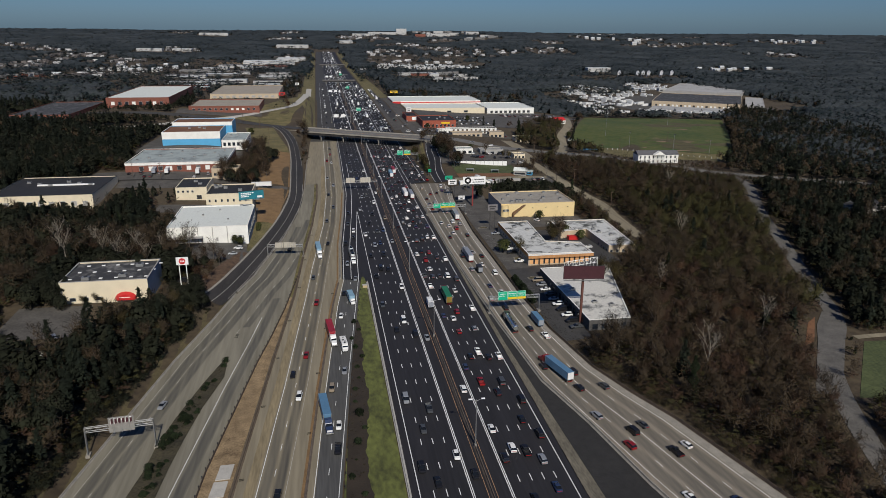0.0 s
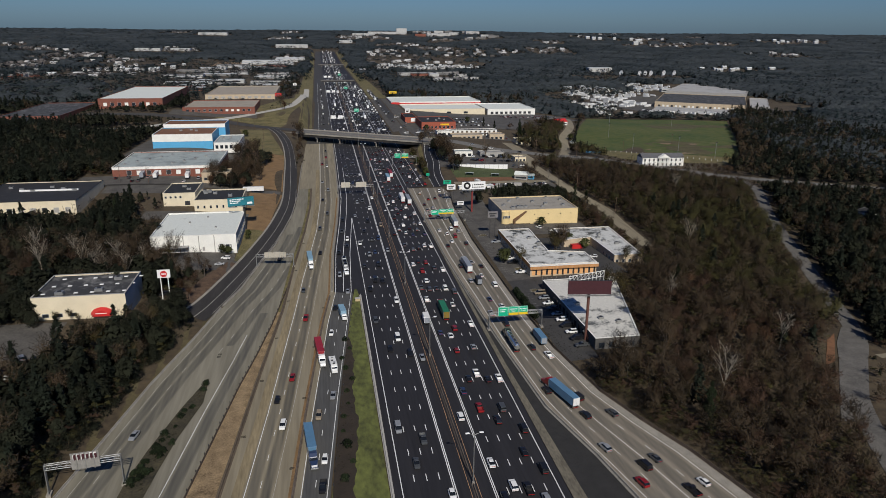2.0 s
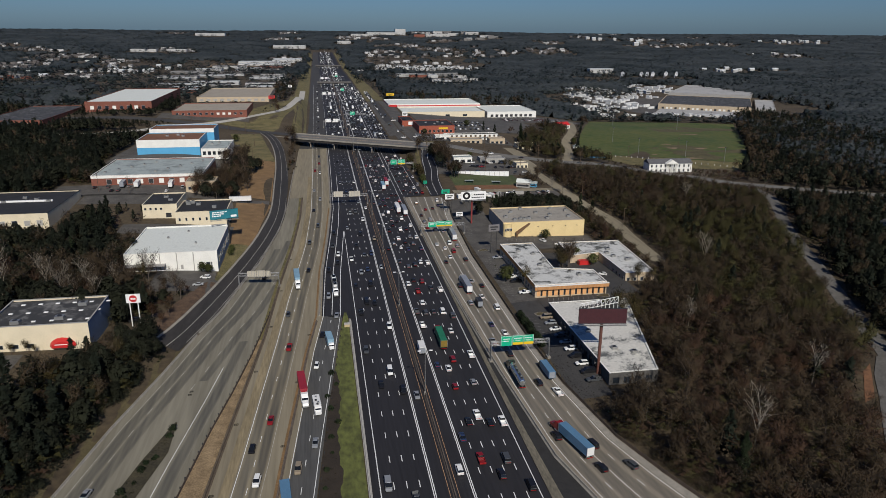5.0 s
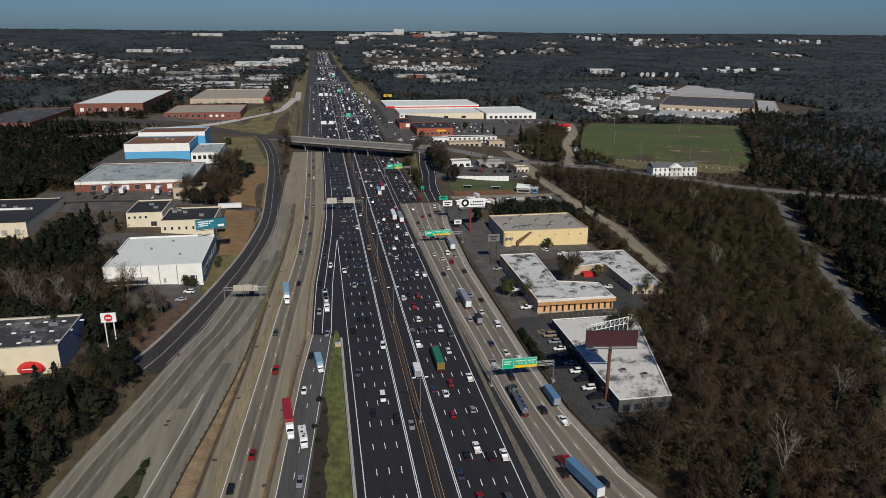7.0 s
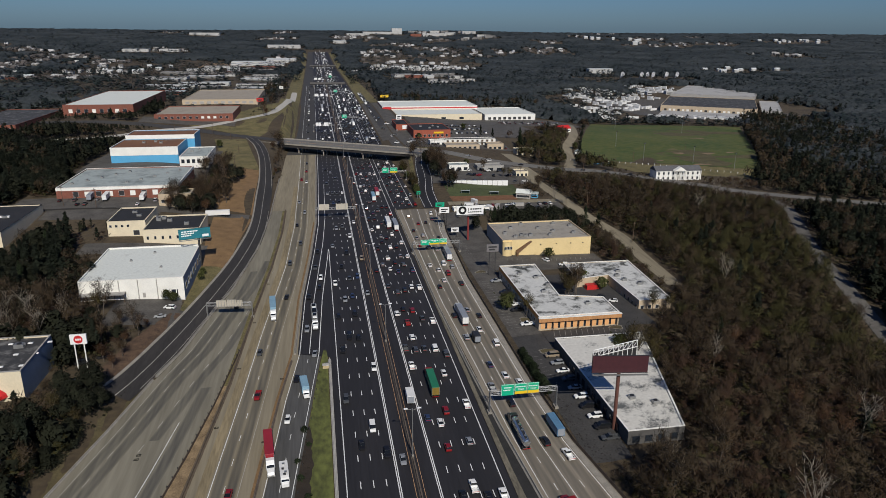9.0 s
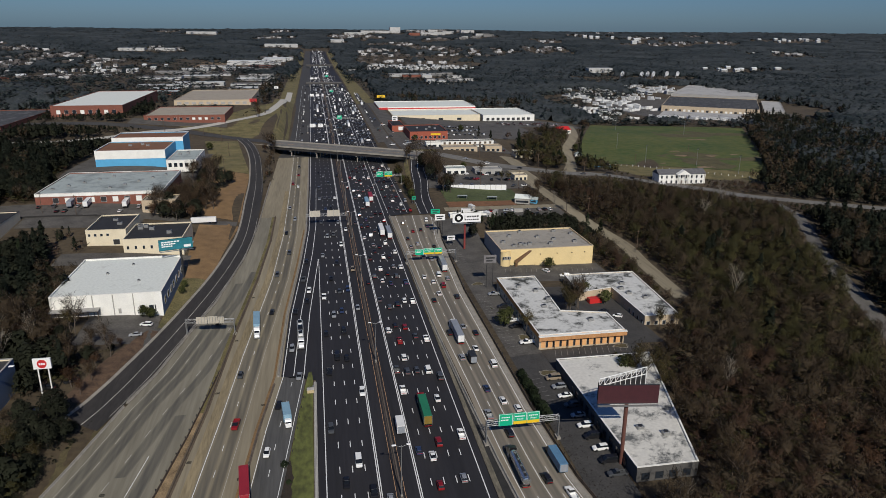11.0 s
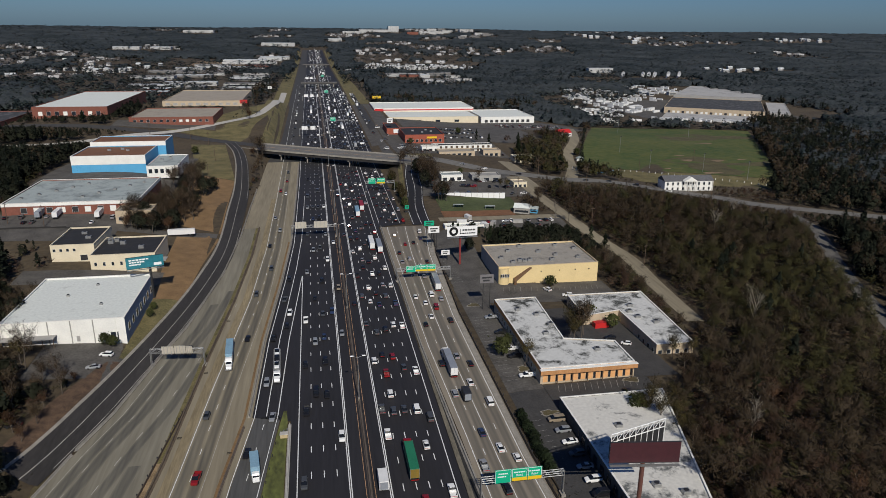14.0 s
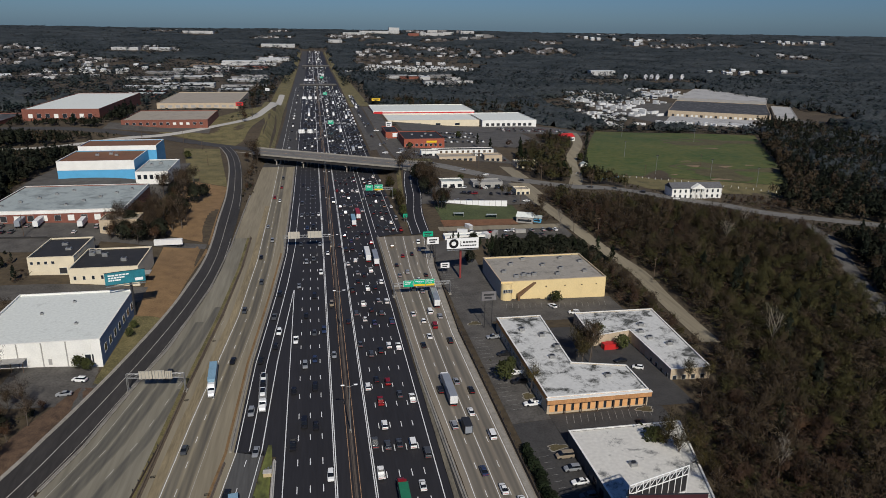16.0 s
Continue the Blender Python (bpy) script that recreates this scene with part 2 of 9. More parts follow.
def worn_mat(name, base, tint, worn, var, strength=1.0):
    """Concrete as around it, worn darker by tyres towards the middle of the strip, in two tracks with ragged edges."""
    m = mat(name, base, 0.85, var=var, scale=5, fine=5, stretch=(1, 0.05, 1), bump=0.1, tint=tint)
    n, ln = m.node_tree.nodes, m.node_tree.links
    b = n["Principled BSDF"]
    old = b.inputs["Base Color"].links[0].from_socket
    at = n.new("ShaderNodeAttribute")
    at.attribute_name = "across"
    wave = n.new("ShaderNodeMath")
    wave.operation = "MULTIPLY"
    wave.inputs[1].default_value = math.pi
    ln.new(at.outputs["Fac"], wave.inputs[0])
    bow, tracks = n.new("ShaderNodeMath"), n.new("ShaderNodeMath")
    bow.operation = "SINE"
    ln.new(wave.outputs[0], bow.inputs[0])
    three = n.new("ShaderNodeMath")
    three.operation = "MULTIPLY"
    three.inputs[1].default_value = 3.0
    ln.new(wave.outputs[0], three.inputs[0])
    ripple = n.new("ShaderNodeMath")
    ripple.operation = "SINE"
    ln.new(three.outputs[0], ripple.inputs[0])
    tracks.operation = "MULTIPLY_ADD"
    tracks.inputs[1].default_value = 0.25
    ln.new(ripple.outputs[0], tracks.inputs[0])
    ln.new(bow.outputs[0], tracks.inputs[2])
    geo, mp, noise = n.new("ShaderNodeNewGeometry"), n.new("ShaderNodeMapping"), n.new("ShaderNodeTexNoise")
    mp.inputs["Scale"].default_value = (0.6, 0.025, 1)
    noise.inputs["Scale"].default_value, noise.inputs["Detail"].default_value = 1.0, 4
    ln.new(geo.outputs["Position"], mp.inputs[0])
    ln.new(mp.outputs[0], noise.inputs["Vector"])
    rng = n.new("ShaderNodeMapRange")
    rng.inputs["From Min"].default_value, rng.inputs["From Max"].default_value = 0.3, 0.7
    rng.inputs["To Min"].default_value, rng.inputs["To Max"].default_value = 0.45 * strength, 1.0 * strength
    ln.new(noise.outputs["Fac"], rng.inputs["Value"])
    fac = n.new("ShaderNodeMath")
    fac.operation, fac.use_clamp = "MULTIPLY", True
    ln.new(tracks.outputs[0], fac.inputs[0])
    ln.new(rng.outputs[0], fac.inputs[1])
    mix = n.new("ShaderNodeMix")
    mix.data_type = "RGBA"
    mix.inputs["B"].default_value = (*worn, 1)
    ln.new(old, mix.inputs["A"])
    ln.new(fac.outputs[0], mix.inputs["Factor"])
    ln.new(mix.outputs["Result"], b.inputs["Base Color"])
    return m


road_sheet("motorway_asphalt", BLACK_L, BLACK_R, -420, BLACK_END, ASPHALT, 0.0, "fresh black asphalt motorway with many lanes", step=25)
CONC_L = ((-420, -152), (-132, -99.7), (-57, -85), (-22, -76.4), (7, -70), (29, -63.8), (71, -56.2), (92, -51.8), (154, -44.5), (214, -41.8), (282, -41.4), (420, -39.5), (560, -33), (3500, -33))
CONC_R = ((-420, -44), (-143, -27.5), (-76, -22.2), (0, -15.2), (22, -12.5), (75, -20.2), (140, -16.2), (200, -13.4), (340, -12.4), (3500, -12.4))
road_sheet("carriageway_concrete", CONC_L, CONC_R, -420, 430, CONCRETE_ROAD, -0.02, "stained tan concrete carriageway with ramps", step=20)
road_sheet("carriageway_far", CONC_L, CONC_R, 430, 2700, ASPHALT_OLD, -0.02, "worn dark asphalt carriageway beyond the bridge", step=25)
RAMP_GREY = mat("road_concrete_olive", (0.165, 0.150, 0.112), 0.85, var=0.2, scale=6, fine=5, stretch=(1, 0.06, 1), bump=0.1, tint=(0.200, 0.184, 0.140))
CD_L = ((-420, 118), (-150, 55.0), (-118, 48.6), (-94, 44.2), (-83, 42.8), (-40, 41.0), (0, 40.4), (60, 38.6), (222, 38.6), (230, 54))
CD_R = ((-420, 180), (-162, 88.6), (-122, 78), (-104, 71), (-85, 65), (-50, 60), (-13, 58.4), (90, 58.2), (170, 62), (222, 68.5), (230, 69))
COLLECTOR_CONCRETE = mat("road_concrete_grey", (0.195, 0.166, 0.128), 0.85, var=0.17, scale=5, fine=5, stretch=(1, 0.05, 1), bump=0.1, tint=(0.230, 0.200, 0.156))
road_sheet("collector_road", CD_L, CD_R, -420, 222, COLLECTOR_CONCRETE, 0.01, "grey-tan concrete collector road beside the motorway")


# ---- markings ----


def paint(name, stripes, material, label, zfun=None, lift=0.03):
    """One mesh of painted stripes: (pairs of (y, x), width, y0, y1, dash length or 0, period, phase)."""
    verts, faces = [], []
    zfun = zfun or road_z
    for pairs, w, y0, y1, dash, period, phase in stripes:
        if dash:
            n0, n1 = math.ceil((y0 - phase) / period), math.floor((y1 - phase) / period)
            spans = [(phase + n * period - dash / 2, phase + n * period + dash / 2) for n in range(n0, n1 + 1)]
        else:
            cuts = sorted({y0, y1, *[p[0] for p in pairs if y0 < p[0] < y1], *np.arange(y0, y1, 40.0)})
            spans = list(zip(cuts[:-1], cuts[1:]))
        for a, b in spans:
            xa, xb = float(lerp(a, pairs)), float(lerp(b, pairs))
            k = len(verts)
            za, zb = float(zfun(a)) + lift, float(zfun(b)) + lift
            verts += [(xa - w / 2, a, za), (xa + w / 2, a, za), (xb + w / 2, b, zb), (xb - w / 2, b, zb)]
            faces.append((k, k + 1, k + 2, k + 3))
    return tagged(ob_from(name, verts, faces, material), label, "road marking", kind="structure")


def at_x(x):
    return ((-500, x), (4000, x))


LANE, CYCLE = 3.47, 12.19
ENT_L = ((-420, -52), (-140, -34.8), (-84, -30.8), (-60, -28.8), (-13, -24.7), (20, -20.8), (75, -19.2), (140, -15), (198, -12.2), (339, -11.3), (3500, -11.2))
ENT_M = ((-420, -49.0), (-140, -31.4), (-84, -27.0), (-60, -24.8), (-13, -20.8), (20, -17.2), (75, -15.3), (156, -10.3), (207, -8.2), (306, -7.3), (3500, -7.2))
ENT_R = ((-420, -46.6), (-143, -28.4), (-76, -22.8), (20, -13.7), (75, -11.7), (145, -7.4))
main = []
for k in (-1, 0, 1):
    main.append((at_x(k * LANE), 0.24, -410, 1500, 3.1, CYCLE, 0.0))
for k in range(4):
    main.append((at_x(20.6 + k * LANE), 0.24, -410, 1500, 3.1, CYCLE, 3.0))
main += [(at_x(x), 0.26, -410, 2600, 0, 0, 0) for x in (6.55, 7.05, 16.95, 17.45)]
main += [(at_x(-7.2), 0.26, -410, 145, 0, 0, 0), (at_x(34.6), 0.26, -410, 1500, 0, 0, 0)]
main += [(ENT_L, 0.26, 20, 1500, 0, 0, 0), (ENT_M, 0.26, 20, 306, 0, 0, 0), (ENT_R, 0.28, 20, 145, 0, 0, 0)]
main += [(ENT_M, 0.24, 310, 1500, 3.1, CYCLE, 0)]
main += [(at_x(37.6 + 4.2 * k), 0.24, 230, 1200, 0 if k in (0, 3) else 3.1, CYCLE, 0) for k in range(4)]
paint("lane_markings", main, PAINT, "white lane lines and dashes on black asphalt", lift=0.03)
paint("median_lines", [(at_x(10.75), 0.14, -410, 1500, 0, 0, 0), (at_x(13.1), 0.14, -410, 1500, 0, 0, 0)], PAINT_YELLOW, "faded yellow lines beside the median barrier")
SB_L = ((-420, -75.5), (-140, -50.0), (-82, -44.8), (-45, -42.0), (-4, -38.8), (40, -35.8), (118, -29.4), (191, -26.6), (300, -26), (1200, -26))


def moved(pairs, dx):
    return tuple((y, x + dx) for y, x in pairs)


RAMP_BAR = ((-420, -84), (-138, -56.4), (-61, -49.8), (0, -44), (60, -40.6), (120, -36.2), (180, -33.4), (300, -32.6), (1200, -32.6))
RAMP_LINE = ((-420, -105), (-137, -72.6), (-77, -64.6), (-45, -59.8), (-21, -56.6), (60, -46))
conc = [(SB_L, 0.2, -410, 1200, 0, 0, 0), (moved(SB_L, 3.7), 0.16, -410, 1200, 3.1, CYCLE, 4), 
        (ENT_L, 0.2, -410, 20, 0, 0, 0), (ENT_M, 0.18, -410, 20, 3.1, CYCLE, 2), (ENT_R, 0.2, -410, 20, 0, 0, 0),
        (RAMP_LINE, 0.2, -410, -21, 0, 0, 0)]
worn = [(moved(CONC_L, 2.8), 0.16, -410, 60, 0, 0, 0), (moved(CONC_L, 6.8), 0.2, -410, 50, 3.6, CYCLE, 1), (moved(CONC_L, 14.2), 0.24, -44, 120, 3.8, CYCLE, 3), (moved(SB_L, 7.6), 0.16, -410, 300, 0, 0, 0)]
PAINT_WORN = mat("road_paint_worn", (0.36, 0.34, 0.30), 0.7, var=0.4, scale=2)
paint("ramp_markings", worn, PAINT_WORN, "worn faded white lines on the ramp", lift=0.02)
paint("concrete_markings", conc, PAINT, "worn white lines on the concrete carriageway", lift=0.02)


def cd_at(f):
    ys = sorted({p[0] for p in (*CD_L, *CD_R)})
    return tuple((y, float(lerp(y, CD_L)) * (1 - f) + float(lerp(y, CD_R)) * f) for y in ys)


cdm = [(cd_at(0.10), 0.2, -410, 222, 0, 0, 0), (cd_at(0.28), 0.18, -410, 222, 3.1, CYCLE, 3), (cd_at(0.46), 0.2, -410, 222, 0, 0, 0),
       (cd_at(0.64), 0.18, -410, 222, 3.1, CYCLE, 3), (cd_at(0.86), 0.24, -410, 222, 0, 0, 0)]
paint("collector_markings", cdm, PAINT, "white lane lines on the collector road", lift=0.045)
road_sheet("collector_shoulder", cd_at(0.885), moved(CD_R, -0.4), -410, 222, CONCRETE, 0.03, "pale concrete shoulder of the collector road", across=2)
TYRE = worn_mat("road_tyre_worn", (0.198, 0.168, 0.114), (0.238, 0.206, 0.143), (0.086, 0.080, 0.066), 0.17)
TYRE_DARK = worn_mat("road_tyre_dark", (0.198, 0.168, 0.114), (0.238, 0.206, 0.143), (0.050, 0.047, 0.041), 0.17)
TYRE_GREY = worn_mat("road_tyre_grey", (0.195, 0.166, 0.128), (0.230, 0.200, 0.156), (0.090, 0.083, 0.069), 0.17)
TYRE_RAMP = worn_mat("road_tyre_ramp", (0.165, 0.150, 0.112), (0.200, 0.184, 0.140), (0.060, 0.057, 0.050), 0.2)
WORN_LABEL = "darker tyre-worn lane centre on concrete"
for f in (0.19, 0.37, 0.55, 0.75):
    road_sheet("worn_lane", cd_at(f - 0.08), cd_at(f + 0.08), -410, 222, TYRE_GREY, 0.025, WORN_LABEL, "road", across=12)
road_sheet("worn_lane", moved(SB_L, 0.3), moved(SB_L, 3.5), -410, 430, TYRE, 0.0, WORN_LABEL, "road", across=12, step=20)
road_sheet("worn_lane", moved(SB_L, 4.0), moved(SB_L, 7.2), -410, 430, TYRE_DARK, 0.0, WORN_LABEL, "road", across=12, step=20)
ENTRY_GREY = mat("asphalt_blue_grey", (0.072, 0.071, 0.068), 0.85, var=0.3, scale=5, stretch=(1, 0.06, 1), bump=0.1)
road_sheet("entrance_lanes", moved(ENT_L, 0.25), moved(ENT_R, 0.9), -410, 19.5, ENTRY_GREY, 0.0, "grey resurfaced entrance lanes", "road", across=2)
for lo, hi, y1 in ((3.0, 6.6, 115), (7.0, 10.8, 130), (14.4, 18.0, 60)):
    road_sheet("worn_lane", moved(CONC_L, lo), moved(CONC_L, hi), -410 if hi < 12 else -30, y1, TYRE_RAMP, 0.0, WORN_LABEL, "road", across=12)
road_sheet("worn_lane", moved(RAMP_LINE, 0.5), moved(RAMP_LINE, 4.3), -410, 0, TYRE_RAMP, 0.0, WORN_LABEL, "road", across=12)

road_sheet("ramp_concrete", moved(CONC_L, 0.05), moved(RAMP_BAR, -0.6), -410, 230, RAMP_GREY, -0.008, "stained grey concrete ramp", "road", across=4, step=20)
road_sheet("dusty_shoulder", moved(SB_L, -3.4), moved(SB_L, -0.6), -410, 300, mat("concrete_dusty", (0.225, 0.18, 0.105), 0.9, var=0.35, scale=4, stretch=(1, 0.1, 1)), 0.0, "dusty tan shoulder of the carriageway", "road", across=1, step=20)

# ---- barriers ----


def barrier(name, pairs, y0, y1, material, label, w=0.6, h=0.85, foot=1.6, z0=0.0, step=12.0, top=None):
    ys = np.array(sorted({*np.arange(y0, y1, step), y1, *[p[0] for p in pairs if y0 < p[0] < y1]}))
    xs = lerp(ys, pairs)
    prof = ((-w * foot / 2, 0), (-w * foot / 2, 0.1), (-w * 0.32, 0.42 * h), (-w * 0.22, h), (w * 0.22, h), (w * 0.32, 0.42 * h), (w * foot / 2, 0.1), (w * foot / 2, 0))
    m = len(prof)
    verts = [(x + px, y, float(road_z(y)) + z0 + pz) for x, y in zip(xs, ys) for px, pz in prof]
    faces = [(i * m + j, (i + 1) * m + j, (i + 1) * m + j + 1, i * m + j + 1) for i in range(len(ys) - 1) for j in range(m - 1)]
    faces += [tuple(range(m)), tuple(range((len(ys) - 1) * m, len(ys) * m))[::-1]]
    return tagged(ob_from(name, verts, faces, material), label, "barrier", kind="structure")


BARRIER_TAN = mat("barrier_concrete_tan", (0.115, 0.09, 0.07), 0.85, var=0.35, scale=3)
WEATHERED = mat("rail_weathered", (0.075, 0.055, 0.04), 0.8, var=0.35, scale=2)
barrier("median_barrier", at_x(11.9), -410, 1500, BARRIER_TAN, "weathered tan concrete median barrier", w=0.6, h=1.1)
barrier("grass_barrier", ((-500, -9.9), (20, -9.9)), -410, 14, CONCRETE_PALE, "low pale concrete barrier along the grass strip", h=0.8)
barrier("ramp_barrier", RAMP_BAR, -410, 230, mat("barrier_concrete_brown", (0.105, 0.078, 0.052), 0.9, var=0.4, scale=2.5, stretch=(1, 0.3, 1)), "weathered brown barrier between ramp and carriageway", w=0.8, h=0.95)
DIRT_RAIL = ((-420, -88.4), (-127, -64.4), (-80, -57.8), (-63, -55.4), (-40, -51.4), (-13, -47.4), (29, -42.6))
barrier("dirt_rail", DIRT_RAIL, -410, 29, WEATHERED, "dark rusty guard rail along the dirt strip", w=0.3, h=0.8, foot=1.2)
barrier("carriageway_barrier", moved(ENT_L, -2.2), -410, 15, BARRIER_TAN, "stained tan barrier beside the entrance lanes", w=0.5, h=0.6)
barrier("shoulder_barrier", moved(ENT_L, -1.7), 20, 420, CONCRETE, "concrete barrier beside the black asphalt", w=0.6, h=0.85)
barrier("collector_barrier_inner", ((-420, 118), (-152, 55.6), (-120, 50.2), (-92, 43.8), (-40, 40.8), (0, 39.4), (60, 37.9), (222, 37.9)), -410, 222, CONCRETE, "pale concrete barrier between motorway and collector road", w=0.8, h=1.0)
barrier("collector_barrier_outer", moved(CD_R, 0.35), -410, 210, WEATHERED, "weathered dark brown guard rail at the collector road's edge", w=0.28, h=0.9, foot=1.2)
barrier("slip_barrier", moved(CONC_L, -0.5), 10, 330, CONCRETE, "grey concrete barrier between slip road and carriageway", w=0.5, h=0.8)
barrier("ramp_parapet", moved(CONC_L, -0.4), -410, 8, CONCRETE, "tan concrete edge of the ramp", w=0.5, h=0.7)
# near-black sheet between the gutter and the collector road's inner barrier
road_sheet("dark_verge", ((-420, 37.6), (-30, 37.6), (222, 37.4)), ((-420, 117), (-152, 54.8), (-120, 49.6), (-92, 43.2), (-40, 40.2), (0, 38.9), (60, 37.6), (222, 37.5)), -410, 60, DARKWALL, 0.06, "dark paved verge beside the motorway", across=2)
road_sheet("pale_verge", at_x(36.9), ((-420, 42), (-155, 41), (-60, 38.6), (0, 38.2), (60, 37.6)), -410, 60, mat("gutter_dusty", (0.13, 0.115, 0.085), 0.9, var=0.5, scale=3, fine=6, stretch=(1, 0.3, 1)), 0.09, "pale dusty concrete gutter", across=2)



def rail_posts(name, pairs, y0, y1, label, gap=4.0):
    """The posts of a guard rail, just behind it."""
    bm = bmesh.new()
    for y in np.arange(y0, y1, gap):
        x, z = float(lerp(y, pairs)), float(road_z(y))
        bmesh.ops.create_cube(bm, size=1.0, matrix=Matrix.Translation((x, y, z + 0.5)) @ Matrix.Diagonal((0.24, 0.2, 1.0, 1)))
    ob = part(name, bm, STEEL_DARK)
    return tagged(ob, label, "guard rail", kind="structure")


rail_posts("rail_posts_dirt", moved(DIRT_RAIL, -0.3), -230, 28, "short dark posts of a guard rail")
rail_posts("rail_posts_collector", moved(CD_R, 0.75), -220, 205, "short dark posts of the outer guard rail")
rail_posts("rail_posts_grass", moved(ENT_R, 1.5), -200, 8, "short posts of a guard rail beside the grass strip", 6.0)
GRATE = mat("grate_iron", (0.018, 0.017, 0.016), 0.7, 0.4, var=0.3, scale=0.5)
for line, ys in ((moved(RAMP_BAR, 1.5), (-168, -132, -94, -60, -26, 12, 52, 96)), (moved(ENT_L, -3.6), (-150, -112, -74, -36, 2)), (moved(RAMP_LINE, -6.2), (-39, -37))):
    for y in ys:
        x, z = float(lerp(y, line)), float(road_z(y))
        gr = empty("drain_grate", pose(x, y, z), "dark iron drain grate set in concrete", "drain", "drain grates")
        part("frame", boxes((-0.65, 0.65, -0.5, -0.42, 0.0, 0.05), (-0.65, 0.65, 0.42, 0.5, 0.0, 0.05), (-0.65, -0.57, -0.42, 0.42, 0.0, 0.05), (0.57, 0.65, -0.42, 0.42, 0.0, 0.05)), GRATE, gr)
        part("bars", boxes(*[(-0.56 + 0.14 * k, -0.49 + 0.14 * k, -0.42, 0.42, 0.0, 0.04) for k in range(8)]), GRATE, gr)
# ---- verges and islands ----
DIRT_GRASS = mat("grass_dry_brown", (0.082, 0.066, 0.030), 0.95, var=0.45, scale=5, fine=9, bump=0.4)
STRIP_GRASS = mat("grass_yellow_green", (0.062, 0.066, 0.019), 0.95, var=0.5, scale=9, fine=6, bump=0.4, stretch=(1, 0.5, 1), tint=(0.102, 0.114, 0.027))
STRIP_DIRT = mat("dirt_orange_tan", (0.19, 0.125, 0.064), 0.95, var=0.5, scale=4, fine=9, bump=0.3, tint=(0.23, 0.165, 0.092))
WEEDS = mat("weeds_dark", (0.022, 0.020, 0.011), 0.95, var=0.5, scale=6, fine=9, bump=0.4, tint=(0.046, 0.038, 0.02))
road_sheet("grass_strip", ((-420, -42), (-140, -26.8), (-76, -21.4), (0, -14.6), (22, -12)), ((-420, -10.6), (16, -10.6), (22, -11)), -410, 22, STRIP_GRASS, 0.16, "strip of patchy yellow-green grass", "grass", across=6)
BARE_EDGE = ((-420, -27), (-116, -18.9), (-100, -18.2), (-91, -17.1), (-75, -16.9), (-59, -16.4), (-30, -17.0))
BARE_RAGGED = [(y, float(lerp(y, BARE_EDGE)) + 0.3 * math.sin(y * 0.47) + 0.25 * math.sin(y * 1.13 + 1) + 0.6 * math.sin(y * 0.11)) for y in range(-240, -33, 2)]
road_sheet("bare_strip", ((-420, -41.5), (-133, -25.9), (-115, -24.8), (-90, -22.9), (-58, -20.4), (-30, -17.4)), ((-420, -27), *BARE_RAGGED, (-30, -17.0)), -410, -30, MULCH, 0.2, "bare dark soil beside the entrance lanes", "soil", across=2)
road_sheet("dirt_strip", moved(DIRT_RAIL, 0.1), moved(RAMP_BAR, -0.7), -410, 12, STRIP_DIRT, 0.08, "bare orange-tan dirt strip between ramp and carriageway", "soil", across=3)
road_sheet("ramp_island", ((-420, -135), (-124, -81.4), (-111, -80.3), (-97, -77.7), (-75, -72.4), (-56, -66.8)), ((-420, -100), (-124, -74.8), (-110, -73.1), (-92, -70.4), (-72, -65.9), (-56, -66.2)), -410, -56, WEEDS, 0.2, "dark weedy island between two ramps", "soil", across=4)
strip("ramp_verge", line_of(moved(CONC_L, -5.8), -410, 4), line_of(moved(CONC_L, -0.9), -410, 4), DIRT_GRASS, label="strip of dry brown grass beside the ramp", category="grass", lift=0.12, step=8)
for k, (y, dx) in enumerate(((-128, 0.2), (-135.5, 0.0), (-145, -0.4))):
    x = float(lerp(y, ((-138, -60.4), (-61, -53.6))))
    z = float(road_z(y))
    foot = [(x - 2 + dx, y - 3.4), (x + 1.9 + dx, y - 3.2), (x + 2.4 + dx, y + 3.4), (x - 1.4 + dx, y + 3.3)]
    slab = ob_from("concrete_slab", [(*p, z + h) for h in (0.06, 0.3) for p in foot], [(4, 5, 6, 7), (0, 1, 5, 4), (1, 2, 6, 5), (2, 3, 7, 6), (3, 0, 4, 7)], CONCRETE_PALE)
    tagged(slab, "pale concrete slab lying on the dirt strip", "slab", "slabs on the dirt strip")

road_sheet("weed_strip", moved(RAMP_BAR, -1.9), moved(RAMP_BAR, -0.5), 0, 230, GRASS, 0.1, "thin strip of dry weeds along the barrier", "grass", across=1)
road_sheet("seam_strip", moved(ENT_L, -3.4), moved(ENT_L, -2.6), -410, 200, DIRT, 0.02, "dusty brown seam beside the carriageway", "soil", across=1)

# ---- streets and lots ----


def ribbon(name, pts, width, material, label, lift=0.16, step=5.0, category="road", zfun=None):
    p = np.array(pts, float)
    d = np.gradient(p, axis=0)
    d /= np.linalg.norm(d, axis=1)[:, None]
    nrm = np.stack([-d[:, 1], d[:, 0]], 1)
    return strip(name, p + nrm * width / 2, p - nrm * width / 2, material, lift=lift, step=step, label=label, category=category, zfun=zfun)


def curve_pts(pts, n=8):
    """A smooth line through points."""
    p = np.array([pts[0], *pts, pts[-1]], float)
    out = []
    for a, b, c, d in zip(p[:-3], p[1:-2], p[2:-1], p[3:]):
        for t in np.linspace(0, 1, n, endpoint=False):
            out.append(0.5 * (2 * b + (c - a) * t + (2 * a - 5 * b + 4 * c - d) * t * t + (3 * b - a - 3 * c + d) * t ** 3))
    out.append(p[-1])
    return np.array(out)


